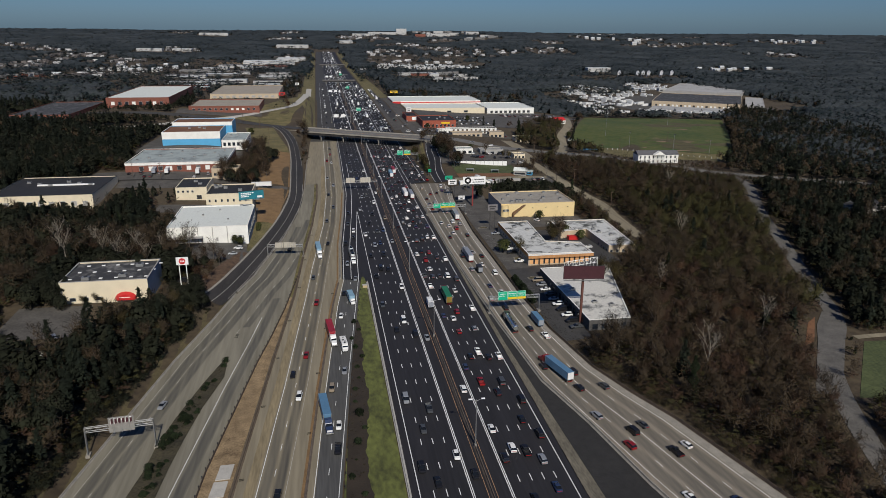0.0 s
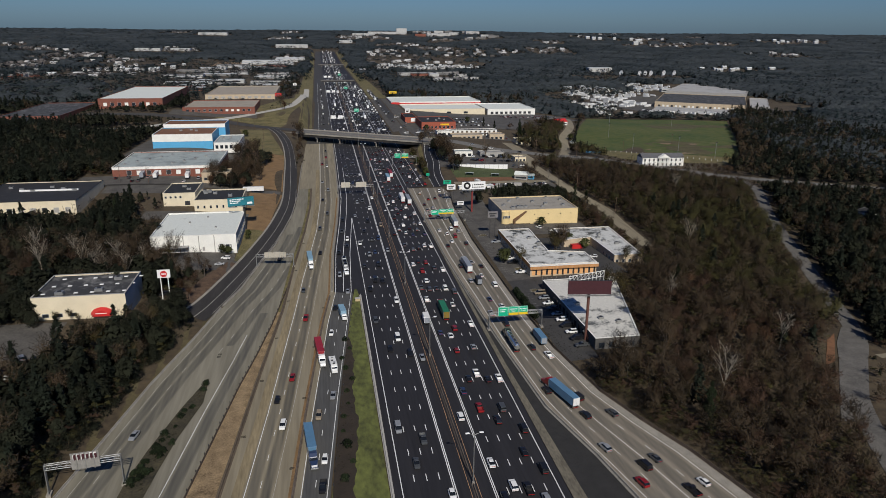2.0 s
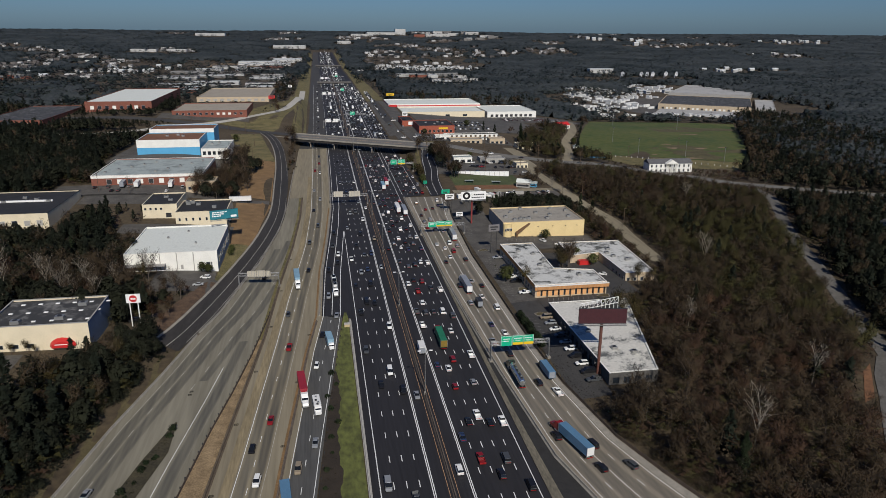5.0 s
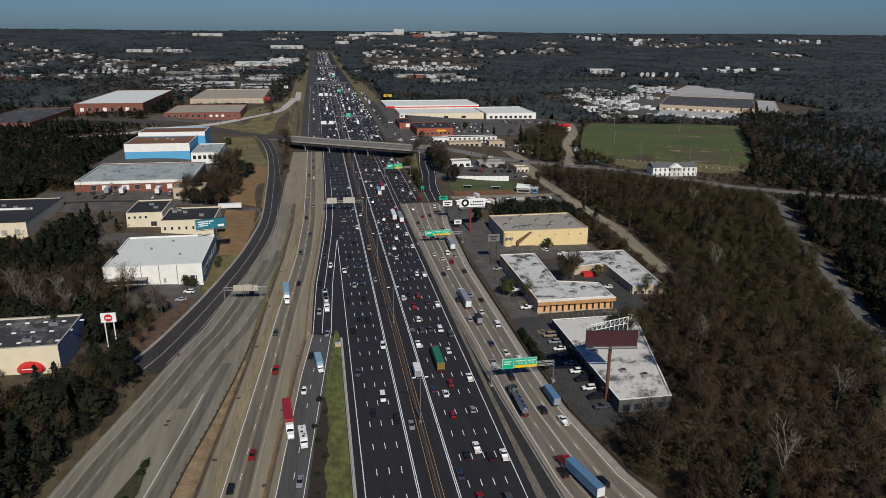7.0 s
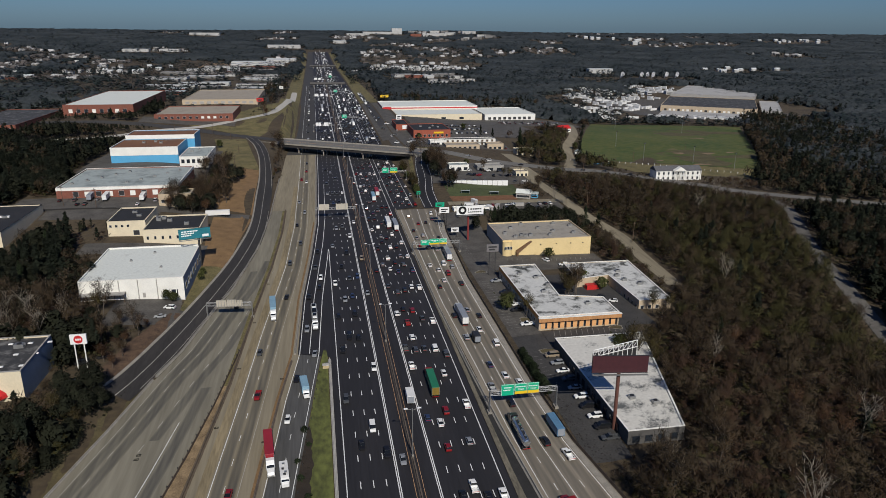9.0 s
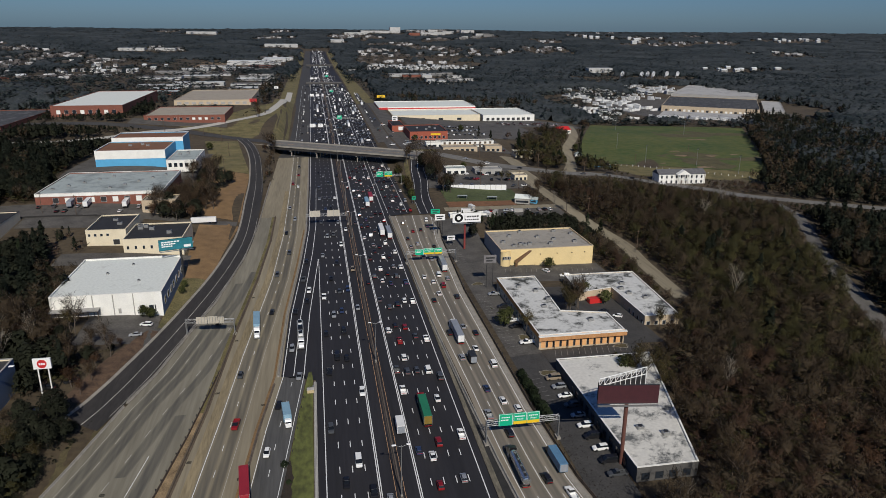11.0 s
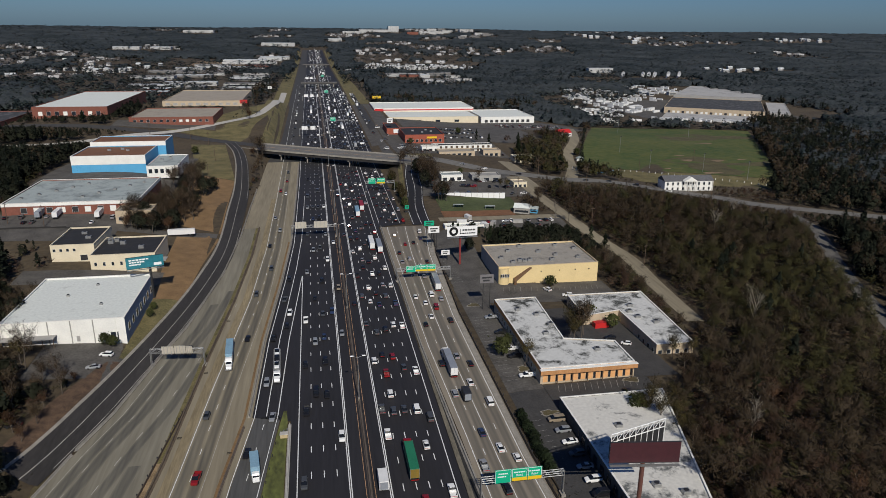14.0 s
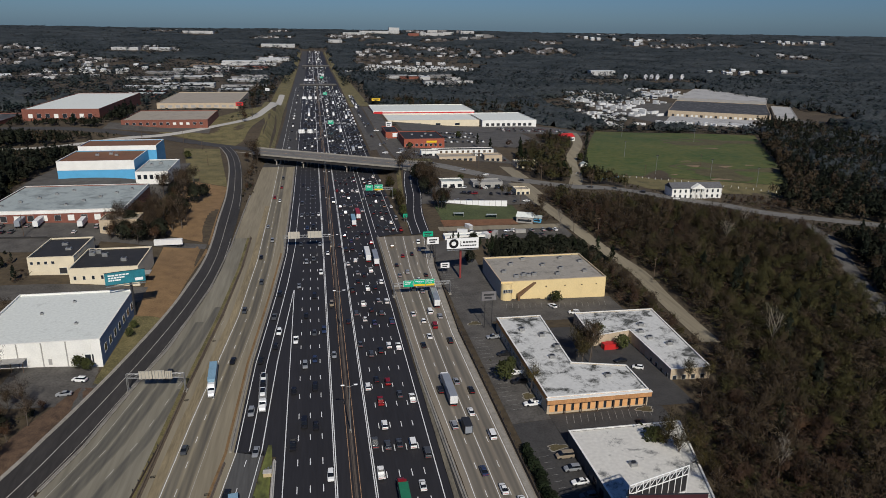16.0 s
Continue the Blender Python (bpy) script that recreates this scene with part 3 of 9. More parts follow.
SLIP = curve_pts([(-78.8, -4), (-75.2, 8), (-69.5, 30), (-62.4, 65), (-56.2, 99), (-49.9, 147), (-47.3, 190), (-48, 247), (-50.2, 318), (-55.5, 384), (-63.5, 440), (-74, 482)])
SLIP_ROAD = ribbon("slip_road", SLIP, 8.8, mat("asphalt_brown_black", (0.030, 0.027, 0.025), 0.85, var=0.35, scale=6, stretch=(1, 0.15, 1), bump=0.1), "black asphalt slip road with white lines", lift=0.5, step=4)
for off in (-3.7, 0.5):
    p = SLIP.copy()
    d = np.gradient(p, axis=0)
    d /= np.linalg.norm(d, axis=1)[:, None]
    ribbon("slip_line", p + np.stack([-d[:, 1], d[:, 0]], 1) * off, 0.2, PAINT_WORN, "worn white line on the slip road", lift=0.55, step=4, category="road marking")
ribbon("slip_kerb", SLIP + np.array([-4.9, 0.4]), 0.9, CONCRETE, "pale concrete gutter of the slip road", lift=0.42, step=4, category="kerb")
STREET_R = curve_pts([(70, 398), (84, 402), (119, 376), (150, 352), (191, 324), (224, 328), (257, 319), (296, 290), (322, 255), (420, 190)])
STREET_PALE = mat("asphalt_faded_street", (0.145, 0.138, 0.125), 0.9, var=0.3, scale=5, fine=7, bump=0.1)
ribbon("street_east", STREET_R, 15, STREET_PALE, "grey street leading off the bridge", lift=0.22)
STREET_L = curve_pts([(-44, 464), (-87, 495), (-116, 509), (-145, 521), (-207, 534), (-330, 560), (-520, 600)])
ribbon("street_west", STREET_L, 13, ASPHALT_OLD, "worn asphalt street leading off the bridge", lift=0.22)
ribbon("street_diagonal", curve_pts([(-260, 440), (-215, 464), (-193, 481), (-164, 507), (-131, 527), (-95, 564), (-64, 626), (-50, 720), (-46, 803), (-45, 1020)]), 9, CONCRETE_PALE, "pale street running beside the motorway", lift=0.32)
ribbon("on_ramp", curve_pts([(63, 224), (64.5, 262), (69, 296), (73, 340), (80, 392)]), 11, ASPHALT, "black asphalt on-ramp climbing to the street", lift=0.3, step=4)
for off in (-4.8, 0, 4.8):
    ribbon("on_ramp_line", curve_pts([(63 + off, 226), (64.5 + off, 262), (69 + off, 296), (73 + off, 340), (80 + off, 386)]), 0.22, PAINT, "white line on the on-ramp", lift=0.34, step=4, category="road marking")
ribbon("lane_north", curve_pts([(197, 330), (222, 392), (246, 470), (278, 538), (310, 640)]), 10, CONCRETE_ROAD, "pale lane beside the playing field", lift=0.2)
ribbon("lane_behind", curve_pts([(152, 322), (154, 252), (158, 193), (164, 152), (161, 120), (157, 70)]), 8.5, CONCRETE_ROAD, "pale back lane along the woods", lift=0.2)
STREET_GREY = mat("asphalt_pale_street", (0.105, 0.098, 0.088), 0.9, var=0.4, scale=5)
ribbon("street_woods", curve_pts([(322, 250), (306, 193), (268, 120), (232, 36), (212, -11), (190, -54), (157, -93), (128, -150), (110, -220)]), 7.5, STREET_GREY, "grey street through the woods", lift=0.2)


def pad(name, x0, x1, y0, y1, material, label, category="car park", lift=0.14):
    return strip(name, [(x0, y0), (x0, y1)], [(x1, y0), (x1, y1)], material, lift=lift, step=5, across=max(2, int((x1 - x0) / 5)), label=label, category=category)


pad("car_park_inn", 61.5, 74, -62, 22, ASPHALT_OLD, "dark asphalt car park beside the collector road")
pad("car_park_side", 61.5, 74, 22.1, 118, LOT, "worn asphalt car park beside the motel")
pad("car_park_front", 74.1, 112, 8.5, 24, ASPHALT_OLD, "worn asphalt car park before the motel")
pad("car_park_court", 91, 124, 24.1, 90, ASPHALT_OLD, "dark asphalt yard between the motel wings")
pad("car_park_store", 62, 84, 118.1, 205, LOT, "worn asphalt car park beside the yellow building")
pad("car_park_yellow", 74.1, 136, 98, 122, LOT, "asphalt yard before the yellow building")
pad("car_park_warehouse", -97, -67, 46, 72, LOT, "worn asphalt yard before the white warehouse")
pad("car_park_sign", -152, -124, -44, -14, LOT, "worn asphalt car park among trees")
strip("scrub_bank", [(-88, 4), (-83, 30), (-73, 58)], [(-79.8, 6), (-74.6, 30), (-68, 60)], mat("leaf_litter_reddish", (0.060, 0.034, 0.020), 0.95, var=0.5, scale=2.5, fine=9, bump=0.4, tint=(0.095, 0.058, 0.034)), label="bank of reddish dead leaves and scrub", category="soil", lift=0.1)
pad("yard_dock", -190, -98, 203, 232, LOT, "grey asphalt loading yard")
pad("yard_cream", -130, -70, 130, 146, LOT, "asphalt yard before the cream building")
pad("car_park_big_store", 100, 320, 610, 680, LOT, "big store car park of worn asphalt")
pad("car_park_restaurant", 62, 175, 420, 500, LOT, "worn asphalt around the restaurant")
pad("car_park_far_store", 56, 88, 500, 840, LOT, "asphalt strip beside the store")
pad("yard_sheds", 78, 150, 205, 222, LOT, "worn asphalt yard with parked vehicles")
pad("yard_track", 74, 152, 222.1, 230, CONCRETE_ROAD, "dusty pale track beside the lawn", "road")
pad("yard_tyres", 72, 150, 276, 330, LOT, "asphalt yard with parked vehicles")
pad("yard_wide", -170, -92, 293, 328, LOT, "grey asphalt yard between halls")
pad("yard_lower", -166, -104, 186, 203, LOT, "grey asphalt track behind the office")
pad("car_park_east", 180.1, 236, 500, 608, LOT, "wide worn asphalt car park between shops", lift=0.12)
pad("yard_workshops", 82, 150, 331, 352, LOT, "dusty asphalt yard behind the workshops")
pad("shops_forecourt", 66, 128, 500, 608, LOT, "worn asphalt forecourt of the restaurant", lift=0.1)
pad("verge_restaurant", 58, 100, 398, 419, GRASS, "dry grass corner by the bridge", "grass")
pad("yard_brick", -190, -95, 538, 566, LOT, "grey yard before the brick building")
pad("yard_blue", -180, -92, 300, 410, LOT, "grey asphalt yard around the blue building")
pad("yard_depot", 470, 700, 716, 1000, LOT, "wide asphalt yard of the depot")
strip("lot_bend", [(136, -112), (168, -71), (178, -57), (192, -42)], [(146, -113), (179, -73), (189, -61), (198, -48)], STREET_GREY, label="worn wide asphalt at the bend of the street", category="road", lift=0.24)
pad("car_park_shops", 101, 180, 503, 606, LOT, "wide worn asphalt car park between shops", lift=0.12)
pad("lane_apron", 146, 162, 300, 336, CONCRETE_ROAD, "pale dusty apron where the lane leaves the street", "road", lift=0.18)
pad("corner_apron", 156, 168, 352, 400, CONCRETE_ROAD, "pale worn corner lot by the street", "car park", lift=0.18)
pad("track_dock", -108, -54, 203.5, 211, LOT, "pale side track joining the slip road", "road", lift=0.2)
ribbon("frontage_road", [(66, 600), (64.5, 700), (64, 850), (64, 1015)], 8.5, ASPHALT_OLD, "worn frontage road beside the motorway", lift=0.25)
strip("bend_lawn", [(150, -116), (187, -74)], [(240, -128), (240, -72)], GRASS_GREEN, label="dark green lawn by the bend of the street", category="grass", lift=0.14)
ribbon("bend_path", [(186, -70), (205, -68), (240, -64)], 3.2, CONCRETE_ROAD, "pale path along a lawn", lift=0.2)
strip("bend_clay", [(160, -74), (176, -54)], [(166, -71.5), (184, -48)], CLAY, label="bare reddish earth beside the street", category="soil", lift=0.16)
pad("lawn_yard", 79, 132, 240, 275, GRASS_GREEN, "green fenced lawn", "grass", lift=0.1)
pad("clay_patch", 78, 124, 230.5, 243, CLAY, "bare reddish clay patch", "soil", lift=0.18)
strip("lawn_slip_upper", [(-108, 476), (-84, 345)], [(-78, 474), (-56, 330)], GRASS, label="dry yellow-green lawn beside the slip road", category="grass", lift=0.13)
strip("lawn_slip_mid", [(-84, 344), (-84, 240), (-76, 222)], [(-56, 329), (-53.5, 240), (-52.6, 212)], DIRT, label="bare tan earth bank beside the slip road", category="soil", lift=0.13)
strip("earth_slip_lower", [(-75, 214), (-72, 150), (-70.2, 116)], [(-52.4, 204), (-57, 130), (-58.8, 116)], DIRT, label="bare tan earth verge beside the slip road", category="soil", lift=0.13)
strip("lawn_slip_lower", [(-70.2, 115.9), (-69, 90), (-70, 62)], [(-58.8, 115.9), (-62.2, 94), (-68, 62)], GRASS, label="dry grass verge beside the slip road", category="grass", lift=0.13)
strip("verge_street", [(-140, 535), (-60, 730)], [(-44, 475), (-34, 720)], GRASS, label="dry grass verge of the motorway", category="grass", lift=0.13)
FIELD = mat("grass_field_worn", (0.034, 0.080, 0.010), 0.95, var=0.3, scale=55, fine=10, bump=0.3, tint=(0.076, 0.076, 0.019))
strip("playing_field", [(232, 410), (352, 672)], [(392, 345), (530, 606)], FIELD, label="mown green playing field with worn clay patches", category="grass", lift=0.16)
strip("verge_field", [(262, 342), (232, 408)], [(392, 306), (392, 344)], GRASS, label="dry grass behind a post fence", category="grass", lift=0.13)
strip("verge_ramp_r", [(57.5, 240), (60, 300), (66, 372)], [(59.5, 240), (63, 300), (70, 380)], GRASS, label="dry grass between ramps", category="grass", lift=0.13)



def patch(name, x, y, rx, ry, material, label, lift=0.2, seed=0):
    """An uneven round patch of bare ground."""
    a = np.arange(22) * math.tau / 22
    r = 1 + 0.22 * np.sin(3 * a + seed) + 0.12 * np.sin(7 * a + 2 * seed)
    pts = [(x + rx * k * math.cos(t), y + ry * k * math.sin(t)) for t, k in zip(a, r)]
    v = [(px, py, gz(px, py) + lift) for px, py in pts] + [(x, y, gz(x, y) + lift)]
    return tagged(ob_from(name, v, [(i, (i + 1) % 22, 22) for i in range(22)], material), label, "soil", kind="structure")


WORN = mat("clay_worn_pale", (0.20, 0.14, 0.085), 0.95, var=0.3, scale=4, fine=9, bump=0.2)
BROWNED = mat("grass_browned", (0.072, 0.062, 0.026), 0.95, var=0.4, scale=9, fine=9, bump=0.3)
patch("field_patch", 372, 405, 46, 34, BROWNED, "browned turf of the playing field", 0.18, 1)
patch("field_patch", 440, 560, 60, 22, BROWNED, "browned turf of the playing field", 0.18, 2)
for k, (x, y, rx, ry) in enumerate(((348, 424, 6, 4), (377, 419, 6, 3), (343, 372, 9, 3), (404, 424, 4, 2), (352, 446, 5, 2), (420, 520, 12, 2.5), (312, 392, 3, 1.5))):
    patch("field_clay", x, y, rx, ry, WORN, "bare worn clay on the playing field", 0.22, k)
pad("gravel_slope", -330, -150, 1850, 2060, WORN, "wide pale bare slope far off", "soil", lift=0.4)
strip("verge_cut_left", [(-50, 478), (-46, 600), (-58, 729)], [(-33.4, 478), (-33.4, 600), (-34, 729)], GRASS, label="dry grass slope of the motorway's cutting", category="grass", lift=0.2)
strip("verge_far_left", [(-58, 730), (-56, 1500), (-52, 2600)], [(-34.5, 730), (-34.5, 1500), (-34.5, 2600)], GRASS, label="dry grass verge far along the motorway", category="grass", lift=0.2)
strip("verge_far_right", [(56, 850), (56, 1500), (50, 2600)], [(84, 850), (78, 1500), (66, 2600)], GRASS, label="dry grass verge far along the motorway", category="grass", lift=0.2)
for x, y, rx, ry in ((71.2, 36.5, 2.6, 2.2), (105.6, 22.6, 3.0, 1.8), (70.8, 7.0, 3.2, 1.6), (66.5, 97, 3.0, 2.0)):
    patch("kerb_island", x, y, rx, ry, CONCRETE, "concrete kerb of a planted island in the car park", 0.28, x)
    patch("island_soil", x, y, rx * 0.85, ry * 0.82, DIRT_GRASS, "dry grass of a planted island in the car park", 0.32, x)
BAY = mat("road_paint_faded", (0.24, 0.235, 0.22), 0.8, var=0.4, scale=1.5)
# parking bays, a row at a time
for x0, x1, y0, y1, n in ((78, 106, 18.6, 23.4, 12), (62.6, 67, -48, 4, 18), (62.6, 67, 30, 84, 19), (84, 130, 112, 116.5, 17), (63.4, 68, 126, 180, 18)):
    V, F = [], []
    for k in range(n + 1):
        if x1 - x0 > y1 - y0:
            x = x0 + (x1 - x0) * k / n
            q = [(x - .06, y0), (x + .07, y0), (x + 1.33, y1), (x + 1.2, y1)]
        else:
            y = y0 + (y1 - y0) * k / n
            q = [(x0, y - .06), (x1, y - .06), (x1, y + .07), (x0, y + .07)]
        F.append(tuple(range(len(V), len(V) + 4)))
        V += [(a, b, gz(a, b) + 0.17) for a, b in q]
    tagged(ob_from("bay_lines", V, F, BAY), "faded white parking bay lines", "road marking", kind="structure")

# ---- bridge ----


# near-black girders, far darker than the parapet above them
GIRDER = mat("girder_near_black", (0.022, 0.020, 0.019), 0.85, var=0.4, scale=2.5)


def build_bridge():
    a, b = Vector((-62, 474, 0)), Vector((86, 381, 0))
    c = (a + b) / 2
    length = (b - a).length
    ang = math.degrees(math.atan2(b.y - a.y, b.x - a.x))
    br = empty("road_bridge", pose(c.x, c.y, 10.6, 0, 0, ang), "long grey concrete road bridge over the motorway", "bridge")
    h = length / 2
    part("deck", boxes((-h, h, -14, 14, 1.2, 1.9)), STREET_PALE, br)
    for s in (-1, 1):
        part("parapet", boxes((-h, h, s * 14 - 0.25, s * 14 + 0.25, 1.25, 2.6)), CONCRETE, br)
        part("walkway", boxes((-h, h, s * 12.6 - 1.1, s * 12.6 + 1.1, 1.9, 2.08)), CONCRETE, br)
        part("marking", boxes((-h, h, s * 0.3 - 0.08, s * 0.3 + 0.08, 1.9, 1.915)), PAINT_YELLOW, br)
    for k in range(9):
        y = -13.4 + 3.35 * k
        part("girder", boxes((-h + 8, h - 8, y - 0.25, y + 0.25, -0.9, 1.2), (-h + 8, h - 8, y - 0.5, y + 0.5, -1.0, -0.8)), GIRDER, br)
    for x in (-40, -13.5, 27.5):
        part("pier_cap", boxes((x - 0.7, x + 0.7, -13.5, 13.5, -2.0, -1.0)), CONCRETE, br)
        for k in range(5):
            bm = rod(bmesh.new(), (x, -11.5 + 5.75 * k, -9.5), (x, -11.5 + 5.75 * k, -1.2), 0.55, sides=10)
            part("pier", bm, CONCRETE, br)
    for s in (-1, 1):
        part("abutment", boxes((s * (h - 5) - 3, s * (h - 5) + 3, -14, 14, -10, 1.2)), CONCRETE, br)
    return br


build_bridge()
BRIDGE_GREY = mat("concrete_dark_weathered", (0.11, 0.105, 0.10), 0.9, var=0.3, scale=3)
for y, w, half in ((1165, 14, 33), (1805, 14, 36)):
    br = empty("far_bridge", pose(14, y, float(road_z(y)) + 6.4), "grey concrete bridge far along the motorway", "bridge", "far bridges")
    part("deck", boxes((-half, half, -w / 2, w / 2, 0, 1.2)), ASPHALT_OLD, br)
    for s in (-1, 1):
        part("parapet", boxes((-half, half, s * w / 2 - 0.3, s * w / 2 + 0.3, 0.2, 1.9)), BRIDGE_GREY, br)
        part("girder", boxes((-half, half, s * w / 2 - 0.25, s * w / 2 + 0.25, -1.6, 0.19)), DARKWALL, br)
    for x in (-26, -2, 26):
        part("pier", boxes((x - 0.8, x + 0.8, -w / 2, w / 2, -8, 0)), CONCRETE, br)


# ---- buildings ----


def stained(name, base, stain, scale, lo, hi, rough=0.8):
    """A flat roof: base colour with dark patches of dirt."""
    m = bpy.data.materials.new(name)
    m.use_nodes = True
    n, ln = m.node_tree.nodes, m.node_tree.links
    b = n["Principled BSDF"]
    b.inputs["Roughness"].default_value = rough
    geo = n.new("ShaderNodeNewGeometry")
    t1, t2 = n.new("ShaderNodeTexNoise"), n.new("ShaderNodeTexNoise")
    t1.inputs["Distortion"].default_value = 0.25
    t1.inputs["Scale"].default_value, t1.inputs["Detail"].default_value, t1.inputs["Roughness"].default_value = 1 / scale, 10, 0.74
    t2.inputs["Scale"].default_value, t2.inputs["Detail"].default_value = 0.9, 5
    for t in (t1, t2):
        ln.new(geo.outputs["Position"], t.inputs["Vector"])
    r = n.new("ShaderNodeMapRange")
    r.inputs["From Min"].default_value, r.inputs["From Max"].default_value = lo, hi
    ln.new(t1.outputs["Fac"], r.inputs["Value"])
    mx, my = n.new("ShaderNodeMix"), n.new("ShaderNodeMix")
    mx.data_type = my.data_type = "RGBA"
    mx.inputs["A"].default_value, mx.inputs["B"].default_value = (*base, 1), (*stain, 1)
    ln.new(r.outputs[0], mx.inputs["Factor"])
    my.blend_type = "MULTIPLY"
    my.inputs["Factor"].default_value = 0.35
    ln.new(mx.outputs["Result"], my.inputs["A"])
    ln.new(t2.outputs["Fac"], my.inputs["B"])
    ln.new(my.outputs["Result"], b.inputs["Base Color"])
    return m


ROOF_WHITE = stained("roof_white", (0.76, 0.79, 0.74), (0.36, 0.37, 0.34), 11, 0.58, 0.8)
ROOF_STAINED = stained("roof_white_stained", (0.66, 0.66, 0.63), (0.05, 0.052, 0.044), 8, 0.49, 0.60)
ROOF_GREY = stained("roof_grey", (0.34, 0.33, 0.31), (0.12, 0.115, 0.11), 8, 0.5, 0.75)
ROOF_DEPOT = stained("roof_pale_concrete", (0.47, 0.46, 0.44), (0.22, 0.215, 0.21), 16, 0.5, 0.7)
ROOF_BEIGE = stained("roof_beige", (0.40, 0.35, 0.28), (0.2, 0.18, 0.15), 10, 0.5, 0.8)
ROOF_DARK = stained("roof_dark", (0.045, 0.045, 0.046), (0.22, 0.215, 0.205), 6, 0.50, 0.64)
ROOF_TAR = stained("roof_tar", (0.022, 0.022, 0.024), (0.05, 0.05, 0.05), 5, 0.5, 0.75)
ROOF_BROWN = stained("roof_brown", (0.21, 0.095, 0.045), (0.09, 0.05, 0.033), 8, 0.5, 0.8)
ROOF_PALE = stained("roof_pale_blue", (0.40, 0.45, 0.44), (0.15, 0.17, 0.17), 12, 0.48, 0.7)
W_WHITE = mat("wall_white", (0.74, 0.73, 0.68), 0.8, var=0.1, scale=4)
W_CREAM = mat("wall_cream", (0.66, 0.58, 0.42), 0.8, var=0.1, scale=4)
W_YELLOW = mat("wall_yellow_stucco", (0.68, 0.53, 0.27), 0.85, var=0.08, scale=5, bump=0.1)
W_BLUE = mat("wall_blue_metal", (0.09, 0.35, 0.58), 0.5, var=0.08, scale=3)
W_BRICK = mat("wall_brick_red", (0.19, 0.068, 0.046), 0.9, var=0.25, scale=1.5, bump=0.2)
W_ORANGE = mat("wall_orange", (0.62, 0.26, 0.06), 0.7, var=0.12, scale=2)
W_PEACH = mat("wall_peach_panel", (0.68, 0.36, 0.15), 0.75, var=0.15, scale=1.5)
W_FASCIA = mat("fascia_tan_orange", (0.44, 0.22, 0.09), 0.8, var=0.3, scale=1.2, stretch=(1, 1, 0.3))
W_REDORANGE = mat("wall_red_orange", (0.30, 0.075, 0.042), 0.8, var=0.15, scale=3)
W_SLATE = mat("wall_slate_blue", (0.14, 0.19, 0.27), 0.7, var=0.15, scale=3)
W_GREY = mat("wall_grey", (0.32, 0.31, 0.29), 0.8, var=0.15, scale=3)
W_BEIGE = mat("wall_beige", (0.46, 0.37, 0.26), 0.85, var=0.15, scale=3)
RED = mat("paint_red", (0.50, 0.02, 0.02), 0.5, var=0.1, scale=1)
MAROON = mat("paint_maroon", (0.052, 0.013, 0.017), 0.6, var=0.2, scale=1)
BROWN = mat("fabric_brown", (0.12, 0.065, 0.03), 0.8, var=0.2, scale=1)
WOOD_DARK = mat("timber_dark", (0.09, 0.06, 0.04), 0.8, var=0.3, scale=0.8, stretch=(1, 1, 0.2))
FRAME = mat("window_frame", (0.5, 0.5, 0.48), 0.5, var=0.1, scale=1)
GREEN_SIGN = mat("sign_green", (0.004, 0.38, 0.21), 0.4, var=0.06, scale=2)
YELLOW_SIGN = mat("sign_yellow", (0.75, 0.48, 0.02), 0.4, var=0.06, scale=2)
WHITE_SIGN = mat("sign_white", (0.78, 0.78, 0.76), 0.5, var=0.06, scale=2)
TEAL = mat("sign_teal", (0.02, 0.16, 0.20), 0.4, var=0.25, scale=4)
DISHWHITE = mat("dish_white", (0.8, 0.8, 0.8), 0.4, var=0.05, scale=2)


def prism(bm, pts, z0, z1):
    """Adds an upright prism over a polygon."""
    lo = [bm.verts.new((x, y, z0)) for x, y in pts]
    hi = [bm.verts.new((x, y, z1)) for x, y in pts]
    n = len(pts)
    bm.faces.new(lo[::-1])
    bm.faces.new(hi)
    for i in range(n):
        bm.faces.new((lo[i], lo[(i + 1) % n], hi[(i + 1) % n], hi[i]))
    return bm


def inset(poly, d):
    """The polygon (counter-clockwise) moved inwards by d."""
    out = []
    n = len(poly)
    for i in range(n):
        p, q, r = Vector(poly[i - 1]), Vector(poly[i]), Vector(poly[(i + 1) % n])
        e1, e2 = (q - p).normalized(), (r - q).normalized()
        n1, n2 = Vector((-e1.y, e1.x)), Vector((-e2.y, e2.x))
        k = n1 + n2
        out.append(tuple(q + k * (d / max(0.3, k.dot(n1)))))
    return out


